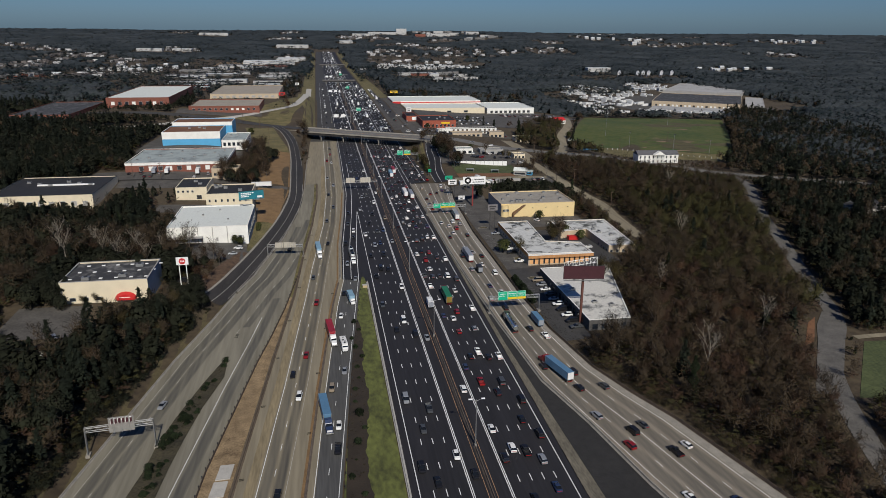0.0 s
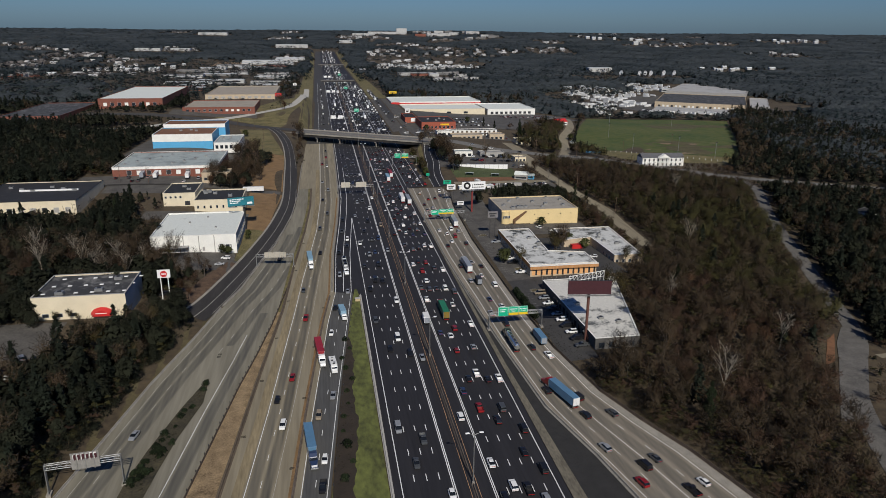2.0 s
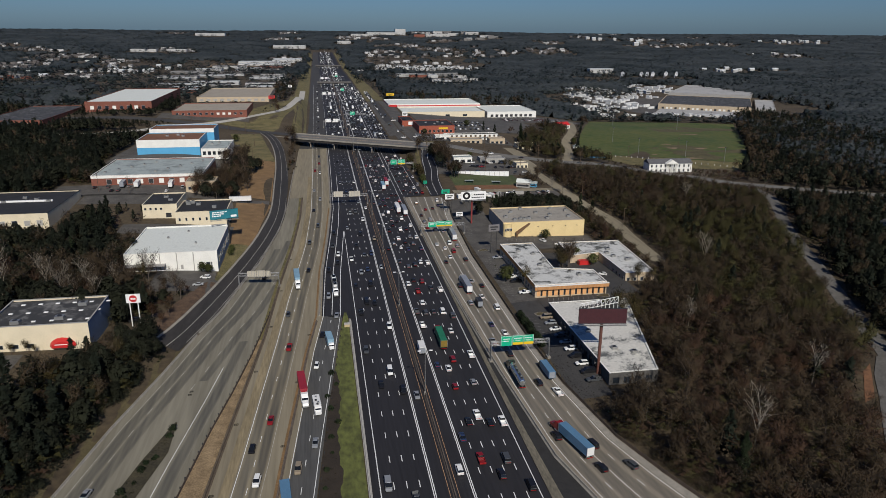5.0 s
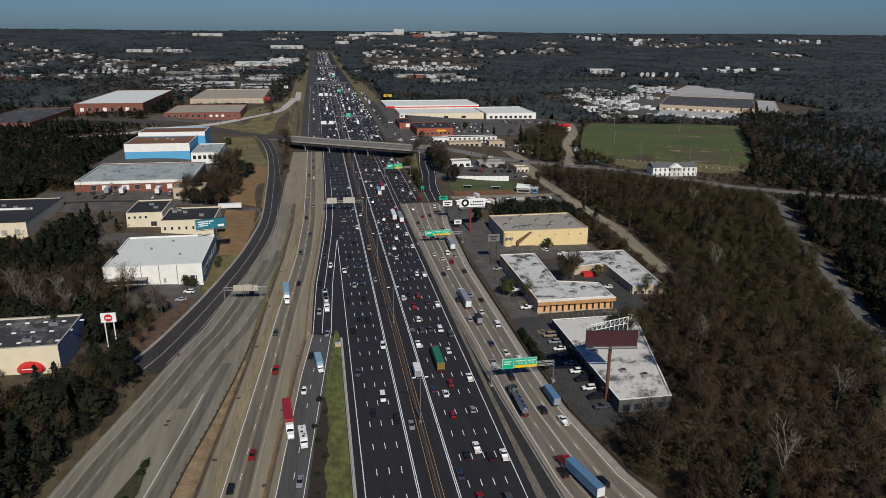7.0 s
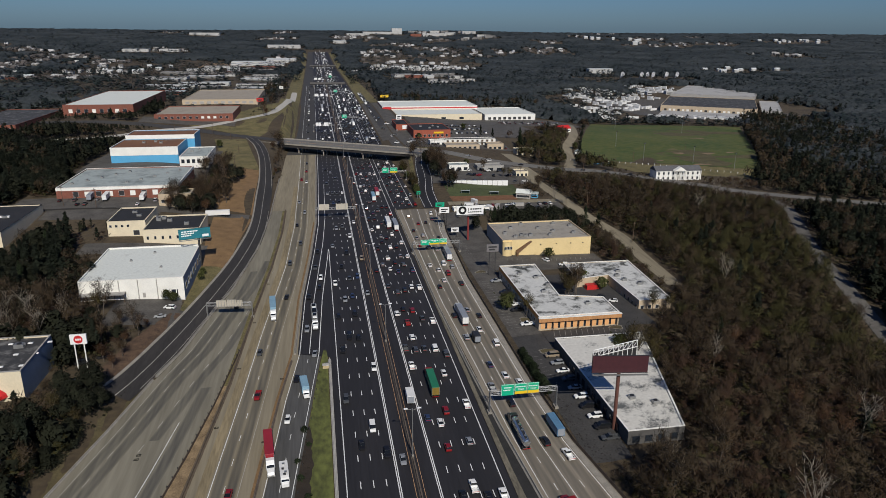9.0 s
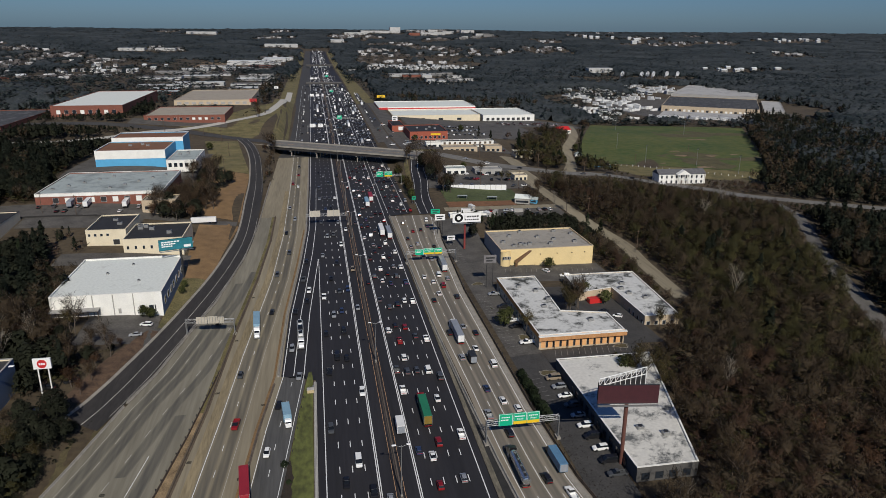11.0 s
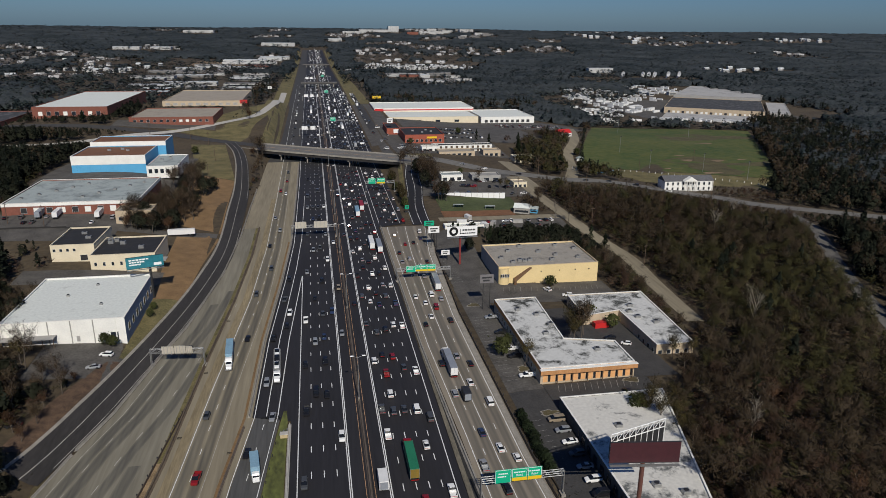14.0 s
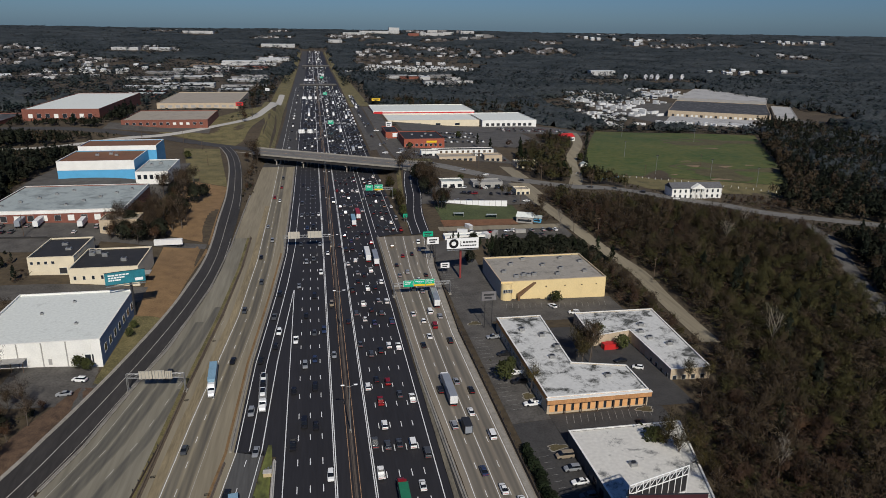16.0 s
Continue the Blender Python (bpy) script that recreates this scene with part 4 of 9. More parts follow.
def building(name, poly, zb, h, wall, roof, label, category="building", parapet=0.5, band=None, walls=None, cap=None, group=""):
    """A flat-roofed building over a counter-clockwise polygon: walls, roof, coping. band: (material, from, to, sides) as heights of a proud strip."""
    cx, cy = sum(p[0] for p in poly) / len(poly), sum(p[1] for p in poly) / len(poly)
    loc = [(p[0] - cx, p[1] - cy) for p in poly]
    ob = empty(name, pose(cx, cy, zb), label, category, group)
    ins = inset(loc, 0.35)
    n = len(loc)
    for i in range(n):
        j = (i + 1) % n
        bm = prism(bmesh.new(), [loc[i], loc[j], ins[j], ins[i]], -2.5 if cy < 480 else -9.0, h)
        part("wall", bm, (walls or {}).get(i, wall), ob)
        out = inset(loc, -0.08)
        out2 = inset(loc, 0.45)
        part("coping", prism(bmesh.new(), [out[i], out[j], out2[j], out2[i]], h, h + 0.18), cap or wall, ob)
        if band and (len(band) < 4 or i in band[3]):
            o2 = inset(loc, -0.07)
            part("band", prism(bmesh.new(), [o2[i], o2[j], loc[j], loc[i]], band[1], band[2]), band[0], ob)
    part("roof", prism(bmesh.new(), ins, h - parapet - 0.3, h - parapet), roof, ob)
    ob["x0"] = cx
    return ob, cx, cy


def rect(x0, x1, y0, y1):
    return [(x0, y0), (x1, y0), (x1, y1), (x0, y1)]


def front_window(ob, x0, x1, z0, z1, y, frame=FRAME, sill=True, name="window", glass=None):
    """A framed window or door on a wall that faces -y, in the building's own coordinates."""
    t = 0.09
    w = part(name, boxes((x0, x1, y - 0.10, y - 0.002, z1 - t, z1), (x0, x1, y - 0.10, y - 0.002, z0, z0 + t), (x0, x0 + t, y - 0.10, y - 0.002, z0 + t, z1 - t), (x1 - t, x1, y - 0.10, y - 0.002, z0 + t, z1 - t)), frame, ob)
    part("pane", boxes((x0 + t, x1 - t, y - 0.05, y - 0.004, z0 + t, z1 - t)), glass or WINDOW_GLASS, w)
    return w


def side_window(ob, y0, y1, z0, z1, x, s, frame=FRAME, name="window", glass=None):
    """The same on a wall that faces s * x."""
    t = 0.09
    a, b = sorted((x + s * 0.002, x + s * 0.10))
    w = part(name, boxes((a, b, y0, y1, z1 - t, z1), (a, b, y0, y1, z0, z0 + t), (a, b, y0, y0 + t, z0 + t, z1 - t), (a, b, y1 - t, y1, z0 + t, z1 - t)), frame, ob)
    a, b = sorted((x + s * 0.004, x + s * 0.05))
    part("pane", boxes((a, b, y0 + t, y1 - t, z0 + t, z1 - t)), glass or WINDOW_GLASS, w)
    return w


def roof_unit(ob, x, y, z, w=2.2, d=1.6, h=1.3):
    """An air-conditioning box on legs with a fan ring."""
    u = part("roof_unit", boxes((x - w / 2, x + w / 2, y - d / 2, y + d / 2, z + 0.2, z + h), (x - w / 2 - 0.06, x + w / 2 + 0.06, y - d / 2 - 0.06, y + d / 2 + 0.06, z, z + 0.2), bevel=0.03), STEEL, ob)
    part("fan", rod(bmesh.new(), (x, y, z + h), (x, y, z + h + 0.15), min(w, d) * 0.36, sides=12), STEEL_DARK, u)
    return u


# white warehouse beside the slip road
ob, cx, cy = building("warehouse", rect(-111.4, -69.5, 72.5, 120), 6.6, 8.3, W_WHITE, ROOF_WHITE, "big white warehouse with a flat white roof", walls={1: W_SLATE, 3: W_WHITE})
for k in range(6):
    x = -20.5 + 7.6 * k
    part("pilaster", boxes((x, x + 0.35, -23.95, -23.75, -2, 8.2)), W_GREY if k in (1, 2, 3, 4) else W_WHITE, ob)
for k in range(7):
    side_window(ob, -20 + 6.2 * k, -17 + 6.2 * k, 1.5, 4.5, 20.95, 1)
front_window(ob, 15.6, 18.4, 0, 3.0, -23.75, name="door")
front_window(ob, 4, 5.2, 0, 2.2, -23.75, name="door", glass=W_GREY)
part("canopy", boxes((-20.9, -2.5, -27.6, -23.9, 2.9, 3.2)), W_GREY, ob, "low lean-to roof")
for k in range(6):
    part("canopy_post", boxes((-20.7 + 3.6 * k, -20.5 + 3.6 * k, -27.5, -27.3, -2.5, 2.9)), WOOD_DARK, ob)
for x, y in ((-6, 3), (9, -8), (2, 14)):
    roof_unit(ob, x, y, 7.8, 1.0, 1.0, 0.7)

# cream-fronted shop with the red awning
# east wall slate, not cream: the unlit side is painted darker
ob, cx, cy = building("shop", rect(-137, -102.7, -11, 15.5), 7.0, 9.2, W_CREAM, ROOF_DARK, "long cream shop with a dark patched roof and red awning", walls={1: W_SLATE, 3: W_GREY}, cap=W_GREY)
for k in range(18):
    x, y = -15 + 6.0 * (k % 6) + (k // 6) * 1.3, -9 + 8.5 * (k // 6)
    part("skylight", boxes((x, x + 1.5, y, y + 1.0, 8.7, 9.0), bevel=0.08), WHITE_SIGN, ob)
for x, y in ((6, -7), (10, 6), (-8, -9)):
    roof_unit(ob, x, y, 8.7, 3.0, 2.2, 1.2)
bm = bmesh.new()
for k in range(9):
    a = math.pi * k / 8
    for yy, q in ((-13.3, 1.0), (-15.2, 0.72)):
        bm.verts.new((8.0 - 4.4 * q * math.cos(a), yy, 0.9 + 3.2 * q * math.sin(a)))
bm.verts.ensure_lookup_table()
for k in range(8):
    bm.faces.new((bm.verts[2 * k], bm.verts[2 * k + 1], bm.verts[2 * k + 3], bm.verts[2 * k + 2]))
bm.faces.new([bm.verts[2 * k + 1] for k in range(9)])
bmesh.ops.recalc_face_normals(bm, faces=bm.faces[:])
part("awning", bm, RED, ob, "domed red fabric awning")
part("awning_lettering", boxes((5.9, 10.1, -15.28, -15.22, 2.0, 2.3)), WHITE_SIGN, ob)
front_window(ob, 6, 10, 0, 0.85, -13.25, name="door")
for k in range(3):
    front_window(ob, -14 + 5 * k, -11.5 + 5 * k, 0.8, 2.4, -13.25)

# dark-roofed building among trees
ob, cx, cy = building("warehouse", rect(-226, -167, 143, 200), 11.5, 7.5, W_CREAM, ROOF_TAR, "low pale warehouse with a dark tar roof", cap=ROOF_TAR)
for k in range(9):
    front_window(ob, -27 + 6.3 * k, -24 + 6.3 * k, 0.5, 3.6, -28.5, glass=W_GREY if k % 3 else WINDOW_GLASS)
part("duct", boxes((-12, 22, 2, 3.2, 7.0, 7.9)), WHITE_SIGN, ob)
for k in range(6):
    roof_unit(ob, -20 + 8 * k, 12 - 5 * (k % 3), 7.0, 2.4, 2, 1.2)

# cream building with two dark roofs
ob, cx, cy = building("office", rect(-121.6, -102.5, 157.5, 188), 10.4, 7.8, W_CREAM, ROOF_TAR, "cream two-storey office with a black flat roof", cap=W_CREAM)
front_window(ob, 3.0, 6.2, 0, 2.8, -15.25, name="door", glass=ROOF_TAR)
for k in range(4):
    front_window(ob, -8.6 + 2.9 * k, -7.3 + 2.9 * k, 4.6, 6.0, -15.25)
for x, y in ((0, 5), (4, -3)):
    roof_unit(ob, x, y, 7.3, 2.5, 1.8, 1.1)
ob, cx, cy = building("office", rect(-101.8, -73.5, 147, 176), 9.2, 6.6, W_CREAM, ROOF_TAR, "low cream office annex with a black flat roof", cap=W_CREAM)
for k in range(7):
    front_window(ob, -12.6 + 3.7 * k, -11.4 + 3.7 * k, 1.4, 3.2, -14.5)
for x, y in ((-10, 6), (-8, 9), (-4, 4), (-11, 10), (6, -4)):
    roof_unit(ob, x, y, 6.1, 2.4, 2.0, 1.5)
part("canopy", boxes((14.2, 18.5, -14.5, -9, 2.6, 2.85)), W_GREY, ob)

# loading-dock building
ob, cx, cy = building("distribution_building", rect(-169, -98, 229, 292), 16, 6.0, W_BRICK, ROOF_PALE, "long brick distribution building with a pale roof", band=(W_WHITE, 4.2, 5.9), cap=W_WHITE)
for k in range(9):
    x = -26 + 6.6 * k
    front_window(ob, x, x + 3.2, 0.2, 3.4, -31.5, name="dock_door", glass=W_WHITE if k % 2 else STEEL_DARK)
for k in range(10):
    roof_unit(ob, -30 + 6.5 * k, -18 + 9 * (k % 5), 5.5, 1.8, 1.5, 0.9)
ob, cx, cy = building("office", rect(-107, -88, 214, 228), 13, 6.5, W_BEIGE, ROOF_BEIGE, "small beige office beside the docks")
for k in range(4):
    front_window(ob, -8 + 4.2 * k, -6 + 4.2 * k, 1.2, 3.2, -7)

# blue hall
ob, cx, cy = building("hall", rect(-162.5, -114.5, 329, 371), 19.8, 10.4, W_BLUE, ROOF_BROWN, "blue and white metal hall with a brown roof", band=(W_WHITE, 4.4, 10.4, (0,)), walls={1: W_BLUE}, cap=W_WHITE)
for k in range(22):
    x = -23 + 2.15 * k
    part("rib", boxes((x, x + 0.12, -21.07, -21.0, 0, 4.3)), W_BLUE, ob)
for x, y in ((-5, 3), (3, 7), (8, 1)):
    roof_unit(ob, x, y, 9.9)
ob, cx, cy = building("hall", rect(-161.5, -108.8, 372.5, 402), 19.8, 13.2, W_BLUE, ROOF_BROWN, "taller blue metal hall with a white top band", band=(W_WHITE, 10.0, 13.2, (0,)), cap=W_WHITE)
ob, cx, cy = building("office", rect(-112.5, -92, 320, 365), 18.0, 6.0, W_WHITE, ROOF_PALE, "white office with a pale roof and a glazed front")
for k in range(5):
    front_window(ob, -9 + 3.8 * k, -6.6 + 3.8 * k, 1, 4, -22.5)
for x, y in ((-5, 3), (0, 9)):
    roof_unit(ob, x, y, 5.5)

# brick halls beyond the west street
ob, cx, cy = building("hall", rect(-178, -98, 558, 640), 23.0, 5.4, W_BRICK, ROOF_BEIGE, "long red brick hall with a dull roof")
for k in range(12):
    front_window(ob, -36 + 6.2 * k, -33 + 6.2 * k, 0.6, 3.0, -41, glass=W_WHITE if k in (7, 8, 9) else None)
ob, cx, cy = building("hall", rect(-276, -205, 590, 768), 27, 9.0, W_BRICK, ROOF_WHITE, "big red brick warehouse with a white roof")
for k in range(8):
    front_window(ob, -30 + 7.8 * k, -26 + 7.8 * k, 0.5, 4.5, -89, glass=W_WHITE if k % 3 == 0 else None)
ob, cx, cy = building("hall", rect(-174, -83, 704, 850), 24, 5.6, W_BEIGE, ROOF_BEIGE, "wide beige warehouse with a dull tan roof")
for k in range(10):
    front_window(ob, -42 + 8.6 * k, -37 + 8.6 * k, 0.5, 3.4, -73, glass=W_GREY)
ob, cx, cy = building("hall", rect(-350, -290, 500, 640), 20, 7.0, W_BRICK, ROOF_DARK, "dark-roofed brick hall among trees")
for k in range(8):
    front_window(ob, -28 + 7 * k, -24 + 7 * k, 0.5, 4, -70)

# yellow building
# west wall grey, not yellow: its shade is put into the wall colour
ob, cx, cy = building("store", rect(84, 133.6, 122, 157), -1.3, 10.3, W_YELLOW, stained("roof_tan_gravel", (0.37, 0.34, 0.29), (0.19, 0.175, 0.15), 7, 0.5, 0.7), "tall yellow stucco store with a grey roof", cap=W_BEIGE, walls={3: W_GREY})
bm = bmesh.new()
arc = [(-24.8, -17.5)] + [(-22.3 - 2.6 * math.cos(a), -17.6 - 2.2 * math.sin(a)) for a in np.linspace(0, math.pi, 9)] + [(-19.6, -17.5)]
prism(bm, arc, -2, 9.6)
bmesh.ops.recalc_face_normals(bm, faces=bm.faces[:])
part("corner_bay", bm, W_YELLOW, ob)
for k in range(5):
    front_window(ob, -24.2 + 0.85 * k, -23.5 + 0.85 * k, 5.8, 7.4, -19.85)
bm = bmesh.new()
v = [bm.verts.new(p) for p in ((-17.5, -19.6, 3.6), (-16.2, -19.6, 3.6), (-8.6, -17.8, 8.9), (-9.8, -17.8, 8.9), (-17.5, -17.7, 4.4), (-16.2, -17.7, 4.4), (-8.6, -17.6, 9.5), (-9.8, -17.6, 9.5))]
for f in ((0, 1, 2, 3), (7, 6, 5, 4), (0, 4, 5, 1), (1, 5, 6, 2), (2, 6, 7, 3), (3, 7, 4, 0)):
    bm.faces.new([v[i] for i in f])
part("awning", bm, BROWN, ob, "sloping brown fabric awning")
part("awning_leg", boxes((-17.4, -16.3, -19.6, -18.2, -2, 3.7)), BROWN, ob)
for k in range(10):
    part("lattice", boxes((-16 + 1.0 * k, -15.3 + 1.0 * k, -17.75, -17.52, -1, 1.6)), WOOD_DARK, ob)
for x, y in ((-12, -9), (-10, -10), (-7, -9), (4, -10), (-16, -11), (18, -8), (13, 12), (-6, 13), (1, 3), (-14, 6), (8, -3), (21, 6), (-20, -4)):
    roof_unit(ob, x, y, 9.8, 2.2, 1.8, 1.2)
for x in (-4, 5, 13, 20):
    part("wall_light", boxes((x, x + 0.5, -17.8, -17.5, 7, 7.4)), STEEL_DARK, ob)

# motel with two wings
INN = [(73.4, 25), (107.4, 25), (107.4, 42), (89.4, 47), (91.4, 88.5), (73.4, 88.5)]
ob, cx, cy = building("motel", INN, 1.2, 5.4, W_BEIGE, ROOF_STAINED, "low motel with stained white roof and orange front", band=(W_ORANGE, 3.6, 5.3), cap=W_WHITE, parapet=0.25)
y = 25 - cy
for k in range(12):
    x = 74.3 - cx + 2.72 * k
    front_window(ob, x + 1.75, x + 2.65, 0.2, 3.0, y, frame=WOOD_DARK)
    part("front_panel", boxes((x - 0.05, x + 1.6, y - 0.07, y - 0.004, 0.1, 3.3)), W_PEACH, ob)
    if k % 2:
        part("pillar", boxes((x + 1.9, x + 2.2, y - 1.2, y - 0.95, -1.5, 3.5)), WOOD_DARK, ob)
part("front_roof", boxes((73.0 - cx, 108 - cx, y - 1.4, y - 0.09, 3.5, 5.1)), W_FASCIA, ob, "deep tan-orange fascia over the walkway")
part("fascia_cap", boxes((72.9 - cx, 108.1 - cx, y - 1.5, y - 0.1, 5.1, 5.3)), W_WHITE, ob)
for k in range(14):
    side_window(ob, 30 - cy + 4.0 * k, 31.6 - cy + 4.0 * k, 1.0, 2.8, 73.4 - cx, -1)
for px, py in ((80, 76), (86, 70), (84, 52), (98, 36), (88.5, 60)):
    roof_unit(ob, px - cx, py - cy, 5.15, 2.0, 1.8, 1.1)
INN2 = [(123.6, 40.5), (138.6, 40.5), (142.2, 93.2), (108, 93.8), (106.6, 70.5), (123.4, 74)]
ob, cx, cy = building("motel", INN2, -0.8, 5.2, W_BEIGE, ROOF_STAINED, "low motel wing with a stained white roof", cap=W_WHITE, parapet=0.25)
for k in range(8):
    side_window(ob, 42 - cy + 4.0 * k, 43.6 - cy + 4.0 * k, 1.0, 2.8, 123.55 - cx, -1)
for k in range(4):
    front_window(ob, 124.4 - cx + 3.5 * k, 126 - cx + 3.5 * k, 1, 2.8, 40.5 - cy)
for px, py in ((130, 78), (127, 72), (133, 60), (128, 66)):
    roof_unit(ob, px - cx, py - cy, 4.95, 2.2, 1.8, 1.2)

# white-roofed building by the billboard
WH = [(74.6, -56.2), (92.4, -56.2), (109.5, 8.5), (74.4, 8.6)]
ob, cx, cy = building("commercial_building", WH, 0.2, 4.6, mat("wall_dark_grey", (0.075, 0.072, 0.068), 0.85, var=0.2, scale=2), stained("roof_white_dirty", (0.70, 0.68, 0.62), (0.13, 0.135, 0.13), 15, 0.52, 0.60), "low commercial building with a dirty white roof", cap=W_WHITE, parapet=0.2)
for k in range(12):
    side_window(ob, -50 - cy + 4.6 * k, -47.4 - cy + 4.6 * k, 0.4, 3.0, 74.5 - cx, -1, frame=STEEL_DARK)
for k in range(4):
    front_window(ob, 76 - cx + 4 * k, 78.4 - cx + 4 * k, 0.6, 2.8, -56.2 - cy, frame=STEEL_DARK)
for px, py in ((84, -38), (90, -42), (86, -10), (80, -22)):
    roof_unit(ob, px - cx, py - cy, 4.4, 2.0, 1.8, 1.0)

# big stores east of the motorway
ob, cx, cy = building("big_store", rect(80, 214, 752, 830), 3.5, 9.5, W_WHITE, ROOF_WHITE, "huge white store with a red stripe", band=(RED, 6.6, 8.0))
part("sign_panel", boxes((-66, -55, -39.6, -39.1, 2, 9.0)), RED, ob)
for k in range(10):
    front_window(ob, -30 + 9 * k, -26 + 9 * k, 0, 3.5, -39)
ob, cx, cy = building("big_store", rect(92, 205, 684, 746), 3.0, 6.5, W_CREAM, ROOF_WHITE, "long cream store with a white roof")
for k in range(4):
    front_window(ob, -46 + 24 * k, -40 + 24 * k, 0, 3.0, -31)
ob, cx, cy = building("big_store", rect(208, 277, 680, 760), 1.5, 7.5, W_WHITE, ROOF_WHITE, "white warehouse with loading docks")
for k in range(9):
    front_window(ob, -30 + 6.8 * k, -26 + 6.8 * k, 0.5, 4.0, -40, glass=STEEL_DARK)

# restaurant with the dark roof
ob, cx, cy = building("restaurant", rect(88, 127, 497, 548), 8.2, 7.5, W_REDORANGE, ROOF_TAR, "orange-red restaurant with a black roof")
part("fascia_sign", boxes((2, 12, -25.8, -25.5, 3.8, 5.6)), YELLOW_SIGN, ob, "yellow painted sign band")
for k in range(8):
    front_window(ob, -18 + 4.6 * k, -15.4 + 4.6 * k, 0.4, 3.0, -25.5)
for x, y in ((-8, 4), (6, 8), (0, -8), (10, -2)):
    roof_unit(ob, x, y, 7.0)
ob, cx, cy = building("restaurant", rect(76, 90, 552, 596), 8.2, 6.5, W_REDORANGE, ROOF_TAR, "red-walled annex with a black roof")
part("sign_panel", boxes((0, 6, -22.4, -22.1, 1.5, 5.5)), WHITE_SIGN, ob)

# white motel row
ob, cx, cy = building("motel", rect(108, 164, 452, 463), 6.2, 6.2, W_WHITE, ROOF_TAR, "two-storey white motel row with dark doors", cap=W_GREY)
for k in range(11):
    for z in (0.2, 3.2):
        front_window(ob, -26.5 + 5.0 * k, -24.2 + 5.0 * k, z, z + 2.3, -5.5, glass=WOOD_DARK)
part("gallery", boxes((-28, 28, -7.0, -5.52, 2.8, 3.0)), W_GREY, ob)
for k in range(12):
    part("gallery_post", boxes((-28 + 5.05 * k, -27.8 + 5.05 * k, -7.0, -6.8, -2, 6.0)), W_WHITE, ob)
ob, cx, cy = building("shop", rect(150, 166, 428, 440), 5.5, 5.5, W_BEIGE, ROOF_BEIGE, "small beige shop with a tan roof")
for k in range(3):
    front_window(ob, -6.5 + 4.6 * k, -3.6 + 4.6 * k, 0.3, 2.8, -6)
ob, cx, cy = building("shop", rect(108, 140, 418, 434), 8, 4.2, W_BEIGE, ROOF_BEIGE, "low beige shop with a dull tan roof")
for k in range(6):
    front_window(ob, -14 + 4.8 * k, -11 + 4.8 * k, 0.3, 2.7, -8)

for x0, x1, y0, y1, zb, h, w, r, lab in ((96, 112, 440, 449, 8.5, 5, W_WHITE, ROOF_GREY, "small white shop with a grey roof"), (172, 190, 402, 416, 4, 5, W_CREAM, ROOF_WHITE, "small cream workshop with a white roof"), (92, 108, 318, 330, 8, 4.5, W_WHITE, ROOF_PALE, "white garage with a pale roof"), (116, 138, 322, 334, 6, 4.5, W_GREY, ROOF_GREY, "grey garage with parked cars around"), (142, 152, 300, 310, 5.5, 4, W_CREAM, ROOF_BEIGE, "small cream workshop by the lane"), (74, 100, 206, 212, 3.2, 2.6, W_WHITE, ROOF_WHITE, "long low white shed")):
    ob, cx, cy = building("workshop", rect(x0, x1, y0, y1), zb, h, w, r, lab)
    for k in range(3):
        q = (x1 - x0) / 3
        front_window(ob, -(x1 - x0) / 2 + q * (k + .2), -(x1 - x0) / 2 + q * (k + .8), 0.2, h * 0.6, -(y1 - y0) / 2)

# white columned house
HZ = gz(289, 318) - 0.3


def gable(bm, x0, x1, y0, y1, z, rise, axis="x", eave=0.5):
    if axis == "x":
        m = (y0 + y1) / 2
        pts = [(x0 - eave, y0 - eave, z), (x1 + eave, y0 - eave, z), (x1 + eave, y1 + eave, z), (x0 - eave, y1 + eave, z), (x0 - eave, m, z + rise), (x1 + eave, m, z + rise)]
        faces = ((0, 1, 5, 4), (2, 3, 4, 5), (1, 2, 5), (3, 0, 4), (3, 2, 1, 0))
    else:
        m = (x0 + x1) / 2
        pts = [(x0 - eave, y0 - eave, z), (x1 + eave, y0 - eave, z), (x1 + eave, y1 + eave, z), (x0 - eave, y1 + eave, z), (m, y0 - eave, z + rise), (m, y1 + eave, z + rise)]
        faces = ((0, 1, 4), (1, 2, 5, 4), (2, 3, 5), (3, 0, 4, 5), (3, 2, 1, 0))
    v = [bm.verts.new(p) for p in pts]
    for f in faces:
        bm.faces.new([v[i] for i in f])
    return bm


hs = empty("house", pose(289, 320, HZ, 0, 0, -3), "white two-storey house with a columned portico", "house")
hs.scale = (1, 1, 1.3)
part("wall", boxes((-20, 20, -6, 7, -2, 6.2)), W_WHITE, hs)
part("roof", gable(bmesh.new(), -20, 20, -6, 7, 6.2, 2.6), mat("shingle_grey", (0.10, 0.10, 0.105), 0.9, var=0.3, scale=2), hs)
part("portico_gable", gable(bmesh.new(), -5.5, 5.5, -9, -5, 6.3, 2.8, "y", 0.3), W_WHITE, hs)
for k in range(6):
    part("column", rod(bmesh.new(), (-5 + 2 * k, -8.6, -2), (-5 + 2 * k, -8.6, 6.3), 0.35, 0.3, 10), W_WHITE, hs)
for k in range(9):
    for z in (0.5, 3.6):
        if k != 4 or z > 1:
            front_window(hs, -18.5 + 4.3 * k, -16.9 + 4.3 * k, z, z + 1.9, -6)
front_window(hs, -0.8, 0.8, 0, 2.4, -6, name="door", glass=WOOD_DARK)

